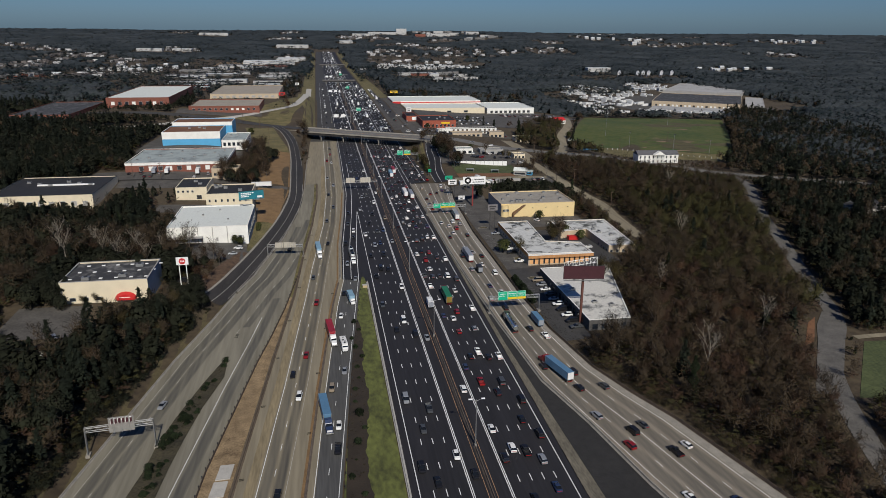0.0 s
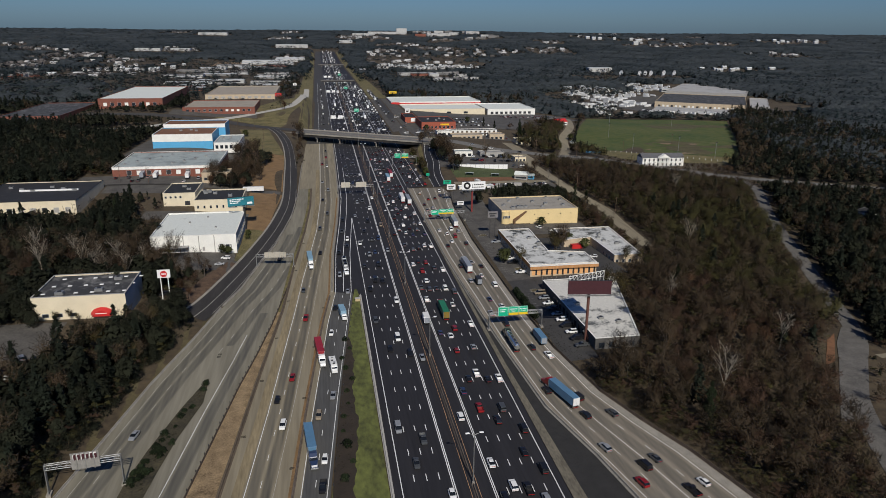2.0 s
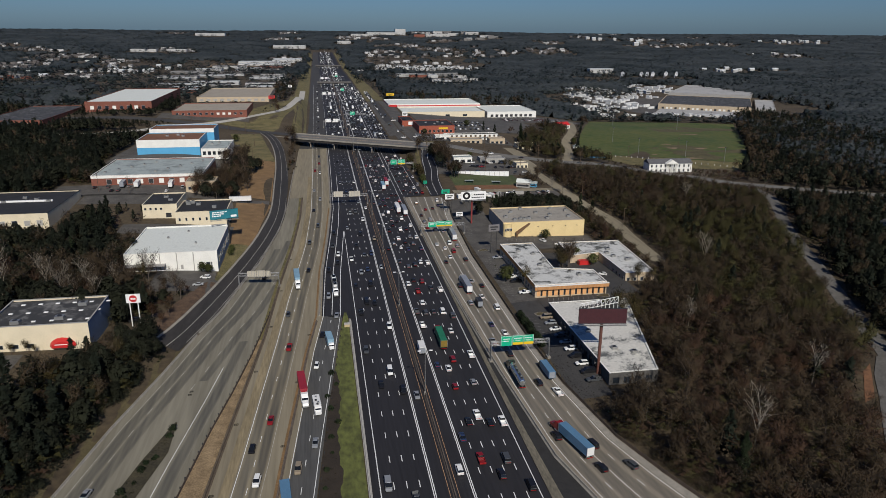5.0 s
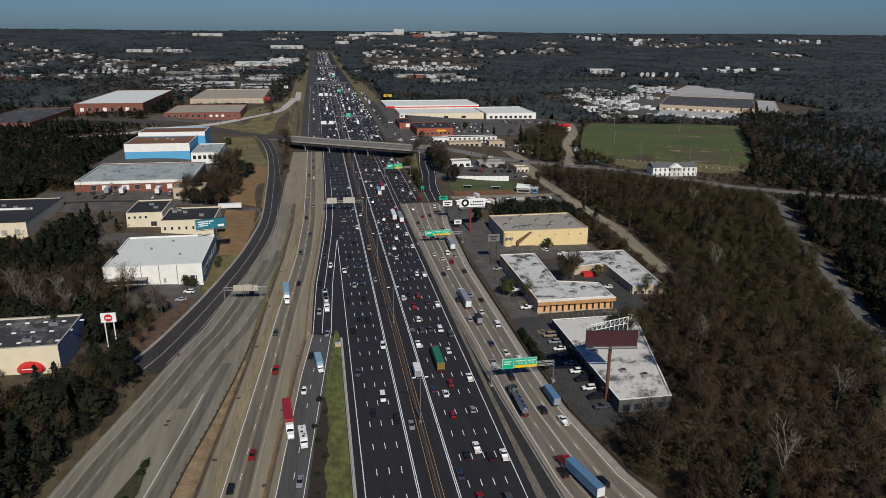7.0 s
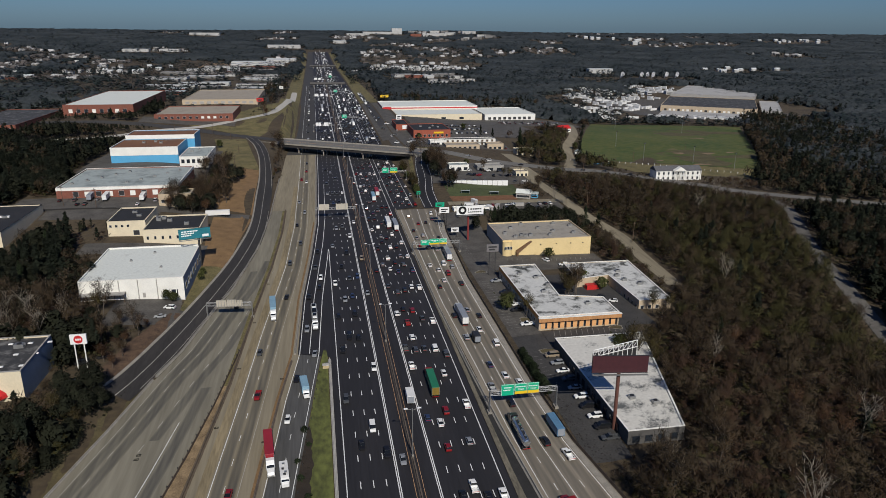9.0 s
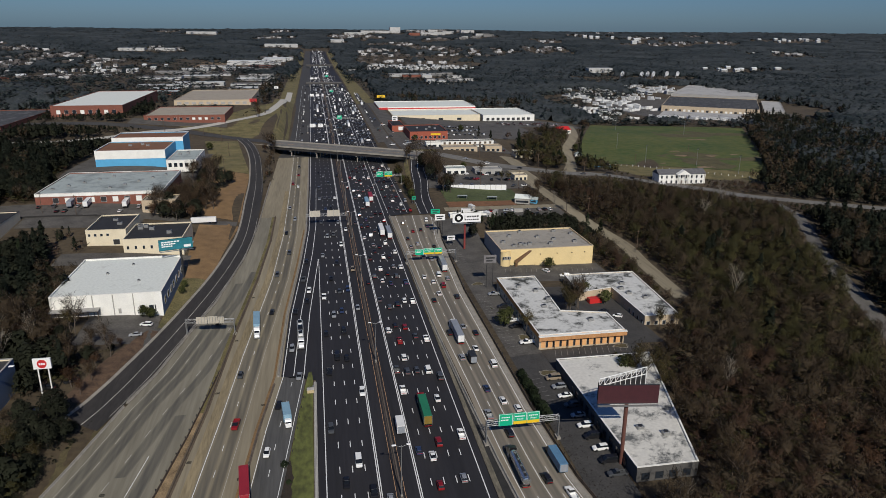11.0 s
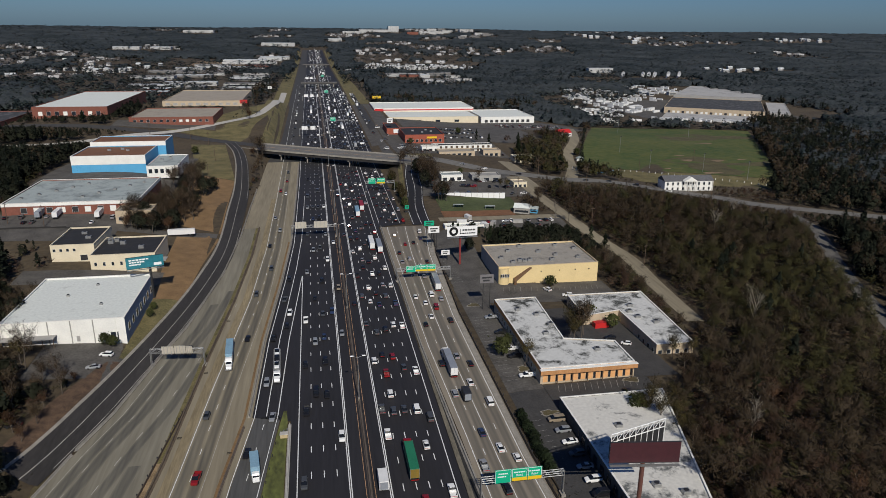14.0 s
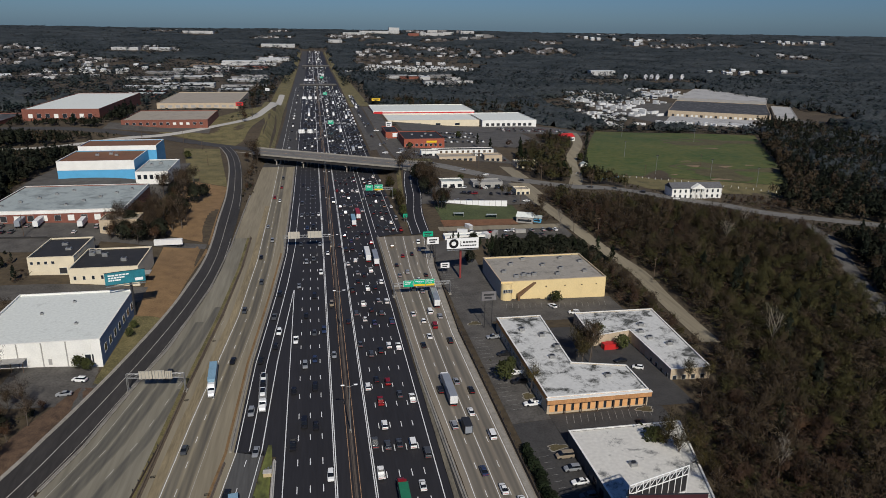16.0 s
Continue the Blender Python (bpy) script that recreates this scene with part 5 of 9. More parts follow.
# depot with docks beyond the field
ob, cx, cy = building("depot", [(536, 836), (655, 756), (748, 905), (628, 985)], -8, 9.5, W_BEIGE, ROOF_DARK, "wide beige depot with a dark roof and many docks")
dx, dy = (655 - 536) / 143.4, (756 - 836) / 143.4
for k in range(20):
    s = 6 + 6.8 * k
    w = part("dock_door", boxes((0, 3.6, -0.2, -0.02, 0.5, 4.6)), W_WHITE if k % 3 else STEEL_DARK, ob)
    w.matrix_local = pose(536 + dx * s - cx, 836 + dy * s - cy, 0, 0, 0, math.degrees(math.atan2(dy, dx)))
building("depot", [(634, 992), (752, 912), (884, 1092), (766, 1172)], -6, 11, W_GREY, ROOF_DEPOT, "huge grey-roofed warehouse behind the depot")
building("depot", [(492, 757), (648, 655), (684, 710), (528, 812)], -6.6, 2.4, CONCRETE_PALE, ROOF_DEPOT, "long low pale building at the front of the depot yard", cap=CONCRETE_PALE, parapet=0.1)
building("depot", [(660, 753), (684, 737), (774, 878), (750, 895)], -7, 7.0, W_GREY, ROOF_DEPOT, "pale-roofed wing at the side of the depot", cap=CONCRETE_PALE)


# ---- gantries, signs and poles ----


def lettering(text, x, y, z, size, material, parent):
    """Letters of the built-in font on a face that looks along -y."""
    cu = bpy.data.curves.new("lettering", "FONT")
    cu.body, cu.size, cu.extrude, cu.align_x = text, size, 0.02, "CENTER"
    tmp = new("lettering", cu)
    me = bpy.data.meshes.new_from_object(tmp.evaluated_get(bpy.context.evaluated_depsgraph_get()))
    bpy.data.objects.remove(tmp)
    me.materials.clear()
    me.materials.append(material)
    return part_mesh("lettering", me, parent, pose(x, y, z, 90, 0, 0))


def gantry(label, xa, xb, y, z, span, panels, legs=True, lean=0.0):
    """A truss across the road with sign panels (x0, x1, z0, z1, material of face, strip) on the near side. y, z: foot; span: underside of the truss."""
    g = empty("sign_gantry", pose((xa + xb) / 2, y, z, 0, 0, lean), label, "road sign", "sign gantries")
    h = (xb - xa) / 2
    for s in (-1, 1):
        for dy in (-0.6, 0.6):
            bm = rod(bmesh.new(), (s * h, dy, -0.6), (s * h, dy * 0.7, span + 1.5), 0.17, 0.14, 8)
            part("post", bm, STEEL, g)
        part("post_foot", boxes((s * h - 0.6, s * h + 0.6, -1.2, 1.2, -0.8, 0.5)), CONCRETE, g)
    for dy in (-0.45, 0.45):
        for dz in (0, 1.3):
            part("chord", rod(bmesh.new(), (-h, dy, span + dz), (h, dy, span + dz), 0.10, sides=6), STEEL, g)
    n = max(4, int(2 * h / 2.2))
    bm = bmesh.new()
    for k in range(n):
        x0, x1 = -h + 2 * h * k / n, -h + 2 * h * (k + 1) / n
        for dy in (-0.45, 0.45):
            rod(bm, (x0, dy, span), (x1, dy, span + 1.3), 0.05, sides=5)
        rod(bm, (x0, -0.45, span + 1.3), (x1, 0.45, span + 1.3), 0.05, sides=5)
    part("lattice", bm, STEEL, g)
    for x0, x1, z0, z1, face, low in panels:
        word = "Road" if low else ""
        sg = part("sign_panel", boxes((x0, x1, -0.75, -0.62, z0, z1), bevel=0.02), face, g)
        if low:
            part("yellow_strip", boxes((x0 + 0.05, x1 - 0.05, -0.80, -0.76, z0 + 0.05, z0 + 0.28 * (z1 - z0))), YELLOW_SIGN, sg)
        if face == GREEN_SIGN:
            t = 0.1
            part("border", boxes((x0 + t, x1 - t, -0.79, -0.76, z1 - 2 * t, z1 - t), (x0 + t, x0 + 2 * t, -0.79, -0.76, z0 + (0.3 * (z1 - z0) if low else t), z1 - 2 * t), (x1 - 2 * t, x1 - t, -0.79, -0.76, z0 + (0.3 * (z1 - z0) if low else t), z1 - 2 * t)), WHITE_SIGN, sg)
            w = x1 - x0
            if word:
                lettering(word, (x0 + x1) / 2, -0.80, z1 - (z1 - z0) * 0.60, 0.24 * (z1 - z0), WHITE_SIGN, sg)
            for r, (a, b) in enumerate(((0.12, 0.88),) if word else ((0.2, 0.8), (0.15, 0.7))):
                zc = z1 - (z1 - z0) * (0.3 + 0.22 * r)
                part("lettering", boxes(*[(x0 + w * (a + (b - a) * k / 5), x0 + w * (a + (b - a) * (k + 0.8) / 5), -0.80, -0.765, zc - 0.17, zc + 0.17) for k in range(5)]), WHITE_SIGN, sg)
        else:
            for k in range(3):
                xx = x0 + (x1 - x0) * (0.2 + 0.3 * k)
                part("stiffener", boxes((xx - 0.08, xx + 0.08, -0.86, -0.75, z0 - 0.3, z1 + 0.2)), STEEL, sg)
    return g


# fronts of green signs face the traffic that drives away
gantry("steel sign gantry with three green and yellow panels", 39.3, 61.4, -31, -0.3, 6.2, [(-7.6, -3.3, 6.0, 9.9, GREEN_SIGN, False), (-3.2, 0.9, 6.2, 9.9, GREEN_SIGN, True), (1.0, 4.8, 6.2, 9.9, GREEN_SIGN, True)])
gantry("steel sign gantry with green and yellow panels", 36.9, 62.5, 131, 1.2, 5.0, [(-8.6, -4.0, 4.6, 7.6, GREEN_SIGN, False), (-3.9, 1.5, 4.8, 8.0, GREEN_SIGN, True), (1.6, 5.6, 4.8, 8.0, GREEN_SIGN, True)])
gantry("steel sign gantry with two green panels before the bridge", 35.9, 56.5, 312, 3.0, 6.4, [(-8.5, -3.4, 6.2, 10.2, GREEN_SIGN, False), (-2.4, 3.4, 6.2, 10.2, GREEN_SIGN, True)])
BACK = mat("sign_back_bare", (0.50, 0.46, 0.38), 0.5, 0.2, var=0.15, scale=2)
gantry("steel gantry with bare backs of two sign panels", -13.8, 11.2, 208, 2.0, 5.8, [(-10.2, -4.0, 5.6, 9.4, BACK, False), (0.2, 7.6, 5.6, 9.4, BACK, False)])
gantry("steel gantry with bare sign backs over the ramp", -59, -40.6, 59, 0.6, 5.4, [(-5.0, -0.9, 5.2, 8.0, BACK, False), (-0.6, 3.2, 5.2, 8.2, BACK, False), (3.4, 5.6, 5.2, 8.0, BACK, False)], lean=-6)
g = gantry("steel gantry with a graffiti-covered sign back", -98.6, -80.4, -112.5, -1.1, 7.6, [(-2.6, 4.2, 6.8, 11.6, mat("sign_back_dull", (0.26, 0.25, 0.23), 0.6, 0.2, var=0.25, scale=1), False)], lean=6)
sp = [c for c in g.children if c.name.startswith("sign_panel")][0]
rnd = random.Random(5)
for k in range(6):
    x = -2.0 + 1.0 * k
    for dx, m in ((0, WHITE_SIGN), (0.12, MAROON)):
        part("graffiti_bar", boxes((x + dx, x + 0.62 + dx, -0.92 - dx * 0.3, -0.87 - dx * 0.3, 9.9 - dx, 11.2 - dx + 0.2 * rnd.random()), (x + dx, x + 0.3 + dx, -0.92 - dx * 0.3, -0.87 - dx * 0.3, 9.6, 9.9 - dx)), m, sp)

for y in (640, 980, 1350):
    gantry("steel sign gantry far along the motorway", 14, 40, y, float(road_z(y)), 6, [(-7, -1, 5.8, 9.8, GREEN_SIGN, False)])
    gantry("steel gantry with pale sign backs far along the motorway", -14, 9, y - 70, float(road_z(y)), 6, [(-9, -3, 5.8, 9.6, WHITE_SIGN, False), (0, 5, 5.8, 9.6, WHITE_SIGN, False)])


def lamp_post(x, y, z, h=15.0):
    lp = empty("street_lamp", pose(x, y, z), "tall double-armed steel lamp post on the median", "street lamp", "median lamps")
    part("base", boxes((-0.3, 0.3, -0.3, 0.3, -1.3, 0.2)), CONCRETE, lp)
    part("pole", rod(bmesh.new(), (0, 0, 0), (0, 0, h), 0.17, 0.09, 8), STEEL, lp)
    for s in (-1, 1):
        bm = rod(bmesh.new(), (0, 0, h - 0.5), (s * 1.7, 0, h + 0.1), 0.06, 0.05, 6)
        part("arm", bm, STEEL, lp)
        part("lamp_head", boxes((s * 1.9 - 0.55, s * 1.9 + 0.55, -0.28, 0.28, h, h + 0.25), bevel=0.06), DISHWHITE, lp)
    return lp


for k in range(-3, 13):
    lamp_post(11.9, 24.5 + 76 * k, float(road_z(24.5 + 76 * k)) + 1.2)
cushion = empty("crash_cushion", pose(-11.4, 7.5, 0.2), "pale box of a crash cushion at the lane split", "crash cushion")
part("box", boxes((-1.1, 1.1, -0.8, 0.8, 0, 1.2), bevel=0.08), mat("plastic_tan", (0.48, 0.38, 0.22), 0.6, var=0.15, scale=1), cushion)
part("lid", boxes((-1.2, 1.2, -0.9, 0.9, 1.2, 1.35), bevel=0.03), CONCRETE_PALE, cushion)
for k in range(6):
    part("rail_post", boxes((-0.1 + 0.4 * (k - 2.5), 0.05 + 0.4 * (k - 2.5), 0.8, 2.2 + 0.3 * k, 0, 0.7)), STEEL, cushion)

# pylon sign with a red disc
py = empty("pylon_sign", pose(-92.2, 9.5, 4.0), "tall white pylon sign with a red disc on two poles", "sign")
PW = mat("paint_white_pole", (0.75, 0.74, 0.70), 0.5, var=0.08, scale=1)
for s in (-1, 1):
    part("pole", rod(bmesh.new(), (s * 1.5, 0, -2), (s * 1.5, 0, 11.5), 0.22, sides=8), PW, py)
pn = part("panel", boxes((-2.6, 2.6, -0.35, 0.35, 10.9, 14.4), bevel=0.04), WHITE_SIGN, py)
part("disc", rod(bmesh.new(), (0, -0.36, 12.65), (0, -0.42, 12.65), 1.4, sides=24), RED, pn)
part("disc_lettering", boxes((-0.85, -0.35, -0.46, -0.42, 12.3, 13.0), (-0.2, 0.3, -0.46, -0.42, 12.3, 13.0), (0.45, 0.9, -0.46, -0.42, 12.3, 13.0)), WHITE_SIGN, pn)


def billboard(label, x, y, z, pole_h, w, h, ang, face, pole_mat, back_truss=False, off=0.0, poles=1):
    b = empty("billboard", pose(x, y, z, 0, 0, ang), label, "billboard")
    for k in range(poles):
        xx = 0 if poles == 1 else -w / 2 + 1 + (w - 2) * k / (poles - 1)
        part("pole", rod(bmesh.new(), (xx, 0, -2), (xx, 0, pole_h + h * 0.5), 0.55 if poles == 1 else 0.2, sides=12), pole_mat, b)
    bd = part("board", boxes((off - w / 2, off + w / 2, -0.9, -0.65, pole_h, pole_h + h), bevel=0.03), face, b)
    part("frame", boxes((off - w / 2 - 0.1, off + w / 2 + 0.1, -0.95, -0.6, pole_h - 0.15, pole_h), (off - w / 2 - 0.1, off + w / 2 + 0.1, -0.95, -0.6, pole_h + h, pole_h + h + 0.12)), STEEL_DARK, bd)
    part("catwalk", boxes((off - w / 2, off + w / 2, -1.9, -0.95, pole_h - 0.5, pole_h - 0.42)), STEEL, b)
    if back_truss:
        # the rear board stands off at an angle, hinged at one end
        bm = bmesh.new()
        n = 9
        for k in range(n + 1):
            xx = w * k / n
            rod(bm, (xx, 0.25, -0.2), (xx, 0.25, h + 1.2), 0.10, sides=5)
            if k < n:
                rod(bm, (xx, 0.25, h - 1.0), (xx + w / n, 0.25, h + 1.2), 0.07, sides=5)
        for zz in (-0.2, h - 1.0, h + 1.2):
            rod(bm, (0, 0.25, zz), (w, 0.25, zz), 0.13, sides=5)
        m = pose(off - w / 2 + 0.6, 0.4, pole_h, 0, 0, 24)
        part("back_frame", bm, WHITE_SIGN, b, "white lattice of the rear board").matrix_local = m
        part("rear_board", boxes((0, w, 0.5, 0.7, 0, h)), STEEL_DARK, b).matrix_local = m
        part("cross_tie", rod(bmesh.new(), (off + w / 2 - 1, -0.6, pole_h + 0.4), (off + w / 2 - 1.6, 6.2, pole_h + 0.4), 0.12, sides=6), STEEL_DARK, b)
    return b, bd


b, bd = billboard("teal billboard with white lettering on a dark pole", -69.3, 117.4, 5.5, 13.6, 14.6, 5.0, 17, TEAL, STEEL_DARK, off=-1.8)
for r, (a, c) in enumerate(((0.08, 0.62), (0.08, 0.5), (0.08, 0.4))):
    zz = 13.6 + 5.0 * (0.76 - 0.2 * r)
    part("lettering", boxes(*[(-9.1 + 14.6 * (a + (c - a) * k / 6), -9.1 + 14.6 * (a + (c - a) * (k + 0.82) / 6), -0.97, -0.91, zz - 0.28, zz + 0.28) for k in range(6)]), WHITE_SIGN, bd)
part("picture_patch", boxes((1.6, 4.6, -0.97, -0.91, 14.2, 15.4), bevel=0.02), WHITE_SIGN, bd)
billboard("dark maroon billboard with a white rear frame on a brown pole", 74.2, -47.4, 0.6, 19.2, 16.6, 5.4, -8, MAROON, mat("pole_brown", (0.14, 0.06, 0.045), 0.6, 0.2, var=0.2, scale=1), True)
b, bd = billboard("white tyre billboard on a red pole", 71.2, 150.2, 1.5, 15.2, 15.6, 5.2, 2, WHITE_SIGN, mat("pole_red", (0.26, 0.05, 0.045), 0.5, 0.2, var=0.2, scale=1), off=0.8)
bm = bmesh.new()
for k in range(24):
    a0, a1 = math.tau * k / 24, math.tau * (k + 1) / 24
    q = []
    for a in (a0, a1):
        for r in (1.1, 2.3):
            q.append(bm.verts.new((-3.6 + r * math.cos(a), -1.0, 17.8 + r * math.sin(a))))
    bm.faces.new((q[0], q[1], q[3], q[2]))
bmesh.ops.solidify(bm, geom=bm.faces[:], thickness=0.08)
part("tyre_ring", bm, RUBBER, bd)
part("lettering", boxes(*[(0.9 + 1.35 * k, 1.9 + 1.35 * k, -0.97, -0.91, 17.9, 18.7) for k in range(5)], *[(-0.4 + 1.15 * k, 0.5 + 1.15 * k, -0.97, -0.91, 16.3, 16.9) for k in range(7)]), STEEL_DARK, bd)
lettering("1", -0.2, -0.94, 17.0, 2.8, STEEL_DARK, bd)


def post_sign(name, label, x, y, h, w, ph, face, pole=STEEL, z=None, ang=0):
    s = empty(name, pose(x, y, gz(x, y) if z is None else z, 0, 0, ang), label, "sign")
    for k in (-1, 1):
        part("pole", rod(bmesh.new(), (k * w * 0.25, 0, -1), (k * w * 0.25, 0, h), 0.12, sides=6), pole, s)
    p = part("panel", boxes((-w / 2, w / 2, -0.2, 0.2, h, h + ph), bevel=0.03), face, s)
    part("lettering", boxes((-w * 0.35, w * 0.35, -0.24, -0.2, h + ph * 0.55, h + ph * 0.75), (-w * 0.3, w * 0.2, -0.24, -0.2, h + ph * 0.2, h + ph * 0.4)), STEEL_DARK, p)
    return s


post_sign("motel_sign", "grey two-pole motel sign board", 70.85, 92.4, 12.0, 6.0, 3.8, mat("sign_grey", (0.16, 0.15, 0.15), 0.6, var=0.2, scale=1), STEEL_DARK)
post_sign("shop_sign", "small white sign on poles", 65.2, 158, 3.0, 4.4, 2.6, WHITE_SIGN, STEEL_DARK)
post_sign("shop_sign", "white street-facing sign board", 62.5, 178, 9, 6.0, 3.6, WHITE_SIGN, STEEL_DARK)
post_sign("shop_sign", "green and white sign board", 60.5, 182, 12, 5.4, 2.6, GREEN_SIGN, STEEL_DARK)
post_sign("shop_sign", "red and white pylon sign", -75, 640, 12, 8, 4, RED, STEEL_DARK)
post_sign("shop_sign", "white shop sign on tall poles", -64, 960, 12, 6, 4, WHITE_SIGN, STEEL_DARK)
post_sign("shop_sign", "yellow shop sign on poles", 92, 846, 8, 12, 3.5, YELLOW_SIGN, STEEL_DARK)
post_sign("shop_sign", "white pylon sign by the restaurant", 80, 560, 11, 6, 5, WHITE_SIGN, STEEL_DARK)
post_sign("exit_sign", "small green exit sign by the ramp", 57.6, 252, 3.0, 2.6, 2.2, GREEN_SIGN)

# timber power poles along the streets
for k, (x, y) in enumerate(((-150, 512), (-112, 500), (-196, 545), (-252, 560), (-92, 470), (-78, 400), (-74, 330), (-140, 205), (-160, 212), (-72, 250), (96, 415), (135, 388), (175, 345), (205, 318), (170, 260), (164, 205), (167, 140), (112, 286), (140, 282), (82, 330), (240, 335), (300, 300), (278, 380), (352, 420))):
    z = gz(x, y)
    pp = empty("utility_pole", pose(x, y, z, 0, 0, 35 * math.sin(k * 2.1)), "weathered timber utility pole with a crossarm", "utility pole", "utility poles")
    part("pole", rod(bmesh.new(), (0, 0, -1), (0, 0, 12), 0.19, 0.13, 7), WOOD_DARK, pp)
    part("crossarm", boxes((-1.3, 1.3, -0.07, 0.07, 10.9, 11.1)), WOOD_DARK, pp)
    part("insulator", boxes((-1.2, -1.1, -0.05, 0.05, 11.1, 11.35), (1.1, 1.2, -0.05, 0.05, 11.1, 11.35), (-0.5, -0.4, -0.05, 0.05, 11.1, 11.35), (0.4, 0.5, -0.05, 0.05, 11.1, 11.35)), STEEL_DARK, pp)

# ---- vehicles ----
COLOURS = {"white": (0.75, 0.75, 0.73), "black": (0.012, 0.012, 0.014), "silver": (0.34, 0.35, 0.36), "grey": (0.09, 0.095, 0.10), "red": (0.21, 0.012, 0.015), "blue": (0.025, 0.04, 0.09), "tan": (0.26, 0.21, 0.15), "dark_green": (0.02, 0.05, 0.035)}
PAINTS = {c: mat("car_paint_" + c, v, 0.3, 0.35 if c in ("silver", "grey") else 0.0, var=0.04, scale=2) for c, v in COLOURS.items()}
LIGHT_RED = mat("lens_red", (0.35, 0.01, 0.01), 0.25, var=0.05, scale=1)
LIGHT_CLEAR = mat("lens_clear", (0.6, 0.6, 0.58), 0.2, var=0.05, scale=1)


def loft(stations):
    """A closed body from stations (y, half width low, half width high, z low, z high)."""
    bm = bmesh.new()
    rings = []
    for y, wl, wh, z0, z1 in stations:
        zm = z0 + (z1 - z0) * 0.55
        rings.append([bm.verts.new(p) for p in ((-wl * 0.94, y, z0), (wl * 0.94, y, z0), (wl, y, zm), (wh, y, z1), (-wh, y, z1), (-wl, y, zm))])
    for a, b in zip(rings[:-1], rings[1:]):
        for i in range(6):
            bm.faces.new((a[i], a[(i + 1) % 6], b[(i + 1) % 6], b[i]))
    bm.faces.new(rings[0])
    bm.faces.new(rings[-1][::-1])
    bmesh.ops.recalc_face_normals(bm, faces=bm.faces[:])
    return bm


def mesh_of(name, bm, material):
    me = bpy.data.meshes.new(name)
    bm.to_mesh(me)
    bm.free()
    me.materials.append(material)
    return me


def wheel_mesh(r, w):
    bm = rod(bmesh.new(), (-w / 2, 0, 0), (w / 2, 0, 0), r, sides=12)
    return mesh_of("wheel", bm, RUBBER)


WHEELS = {}


def add_wheels(ob, xs, ys, r, w=0.24):
    me = WHEELS.setdefault((r, w), wheel_mesh(r, w))
    for y in ys:
        for s in (-1, 1):
            part_mesh("wheel", me, ob, pose(s * xs, y, r))


CAR_SHAPES = {
    # kind: body stations, cabin stations (glass), roof box, wheel base, wheel radius
    "sedan": ([(-2.35, .78, .74, .42, .92), (-2.2, .88, .80, .30, 1.0), (-1.2, .92, .82, .25, 1.02), (0.9, .92, .82, .25, 0.98), (2.0, .88, .76, .27, 0.82), (2.35, .74, .62, .36, 0.66)],
              [(-1.75, .74, .55, .98, 1.02), (-0.95, .76, .60, .98, 1.42), (0.2, .76, .60, .98, 1.44), (1.15, .74, .62, .96, 1.0)], (-0.95, 0.25, .60, 1.41, 1.47), (-1.4, 1.4), .33),
    "suv": ([(-2.35, .82, .80, .5, 1.05), (-2.25, .93, .86, .36, 1.15), (-1.0, .96, .88, .3, 1.16), (1.1, .96, .88, .3, 1.12), (2.1, .92, .82, .34, 1.0), (2.4, .78, .68, .44, 0.8)],
            [(-2.2, .84, .72, 1.12, 1.2), (-1.95, .84, .70, 1.12, 1.70), (0.3, .84, .70, 1.12, 1.72), (1.25, .82, .72, 1.1, 1.14)], (-1.95, 0.35, .70, 1.69, 1.76), (-1.45, 1.45), .38),
    "hatchback": ([(-2.0, .8, .76, .45, .95), (-1.9, .88, .80, .3, 1.02), (-0.9, .9, .82, .25, 1.02), (0.9, .9, .82, .25, 0.98), (1.75, .86, .74, .28, 0.82), (2.0, .72, .62, .36, 0.66)],
                  [(-1.85, .76, .62, .98, 1.05), (-1.5, .76, .60, .98, 1.46), (0.2, .76, .60, .98, 1.48), (1.1, .74, .62, .96, 1.0)], (-1.5, 0.25, .60, 1.45, 1.51), (-1.25, 1.25), .32),
    "van": ([(-2.6, .9, .88, .5, 1.2), (-2.5, .97, .92, .36, 1.3), (-1.0, .98, .92, .3, 1.3), (1.2, .98, .92, .3, 1.25), (2.3, .94, .84, .34, 1.05), (2.6, .8, .7, .44, 0.85)],
            [(-2.45, .92, .84, 1.28, 1.3), (-2.4, .92, .82, 1.28, 2.0), (0.9, .92, .80, 1.26, 2.02), (1.8, .88, .76, 1.22, 1.26)], (-2.4, 0.95, .82, 1.99, 2.07), (-1.6, 1.6), .36),
}


def make_car(kind, colour):
    st, cab, roof, wb, r = CAR_SHAPES[kind]
    words = {"sedan": "sedan car", "suv": "sport utility car", "hatchback": "hatchback car", "van": "passenger van"}[kind]
    ob = empty("car", pose(0, 0, -500), f"{colour.replace('_', ' ')} {words} with dark windows", "car", "cars on the roads")
    bm = loft(st)
    lid = boxes((-roof[2], roof[2], roof[0], roof[1], roof[3], roof[4]), bevel=0.03)
    me = bpy.data.meshes.new("lid")
    lid.to_mesh(me)
    lid.free()
    bm.from_mesh(me)
    bpy.data.meshes.remove(me)
    part("body", bm, PAINTS[colour], ob)
    part("glasshouse", loft(cab), GLASS_CAR, ob)
    add_wheels(ob, st[2][1] - 0.12, wb, r)
    y0, y1 = st[0][0], st[-1][0]
    part("tail_light_bar", boxes((-.74, .74, y0 - 0.03, y0 + 0.2, .76, .86)), LIGHT_RED, ob)
    return ob


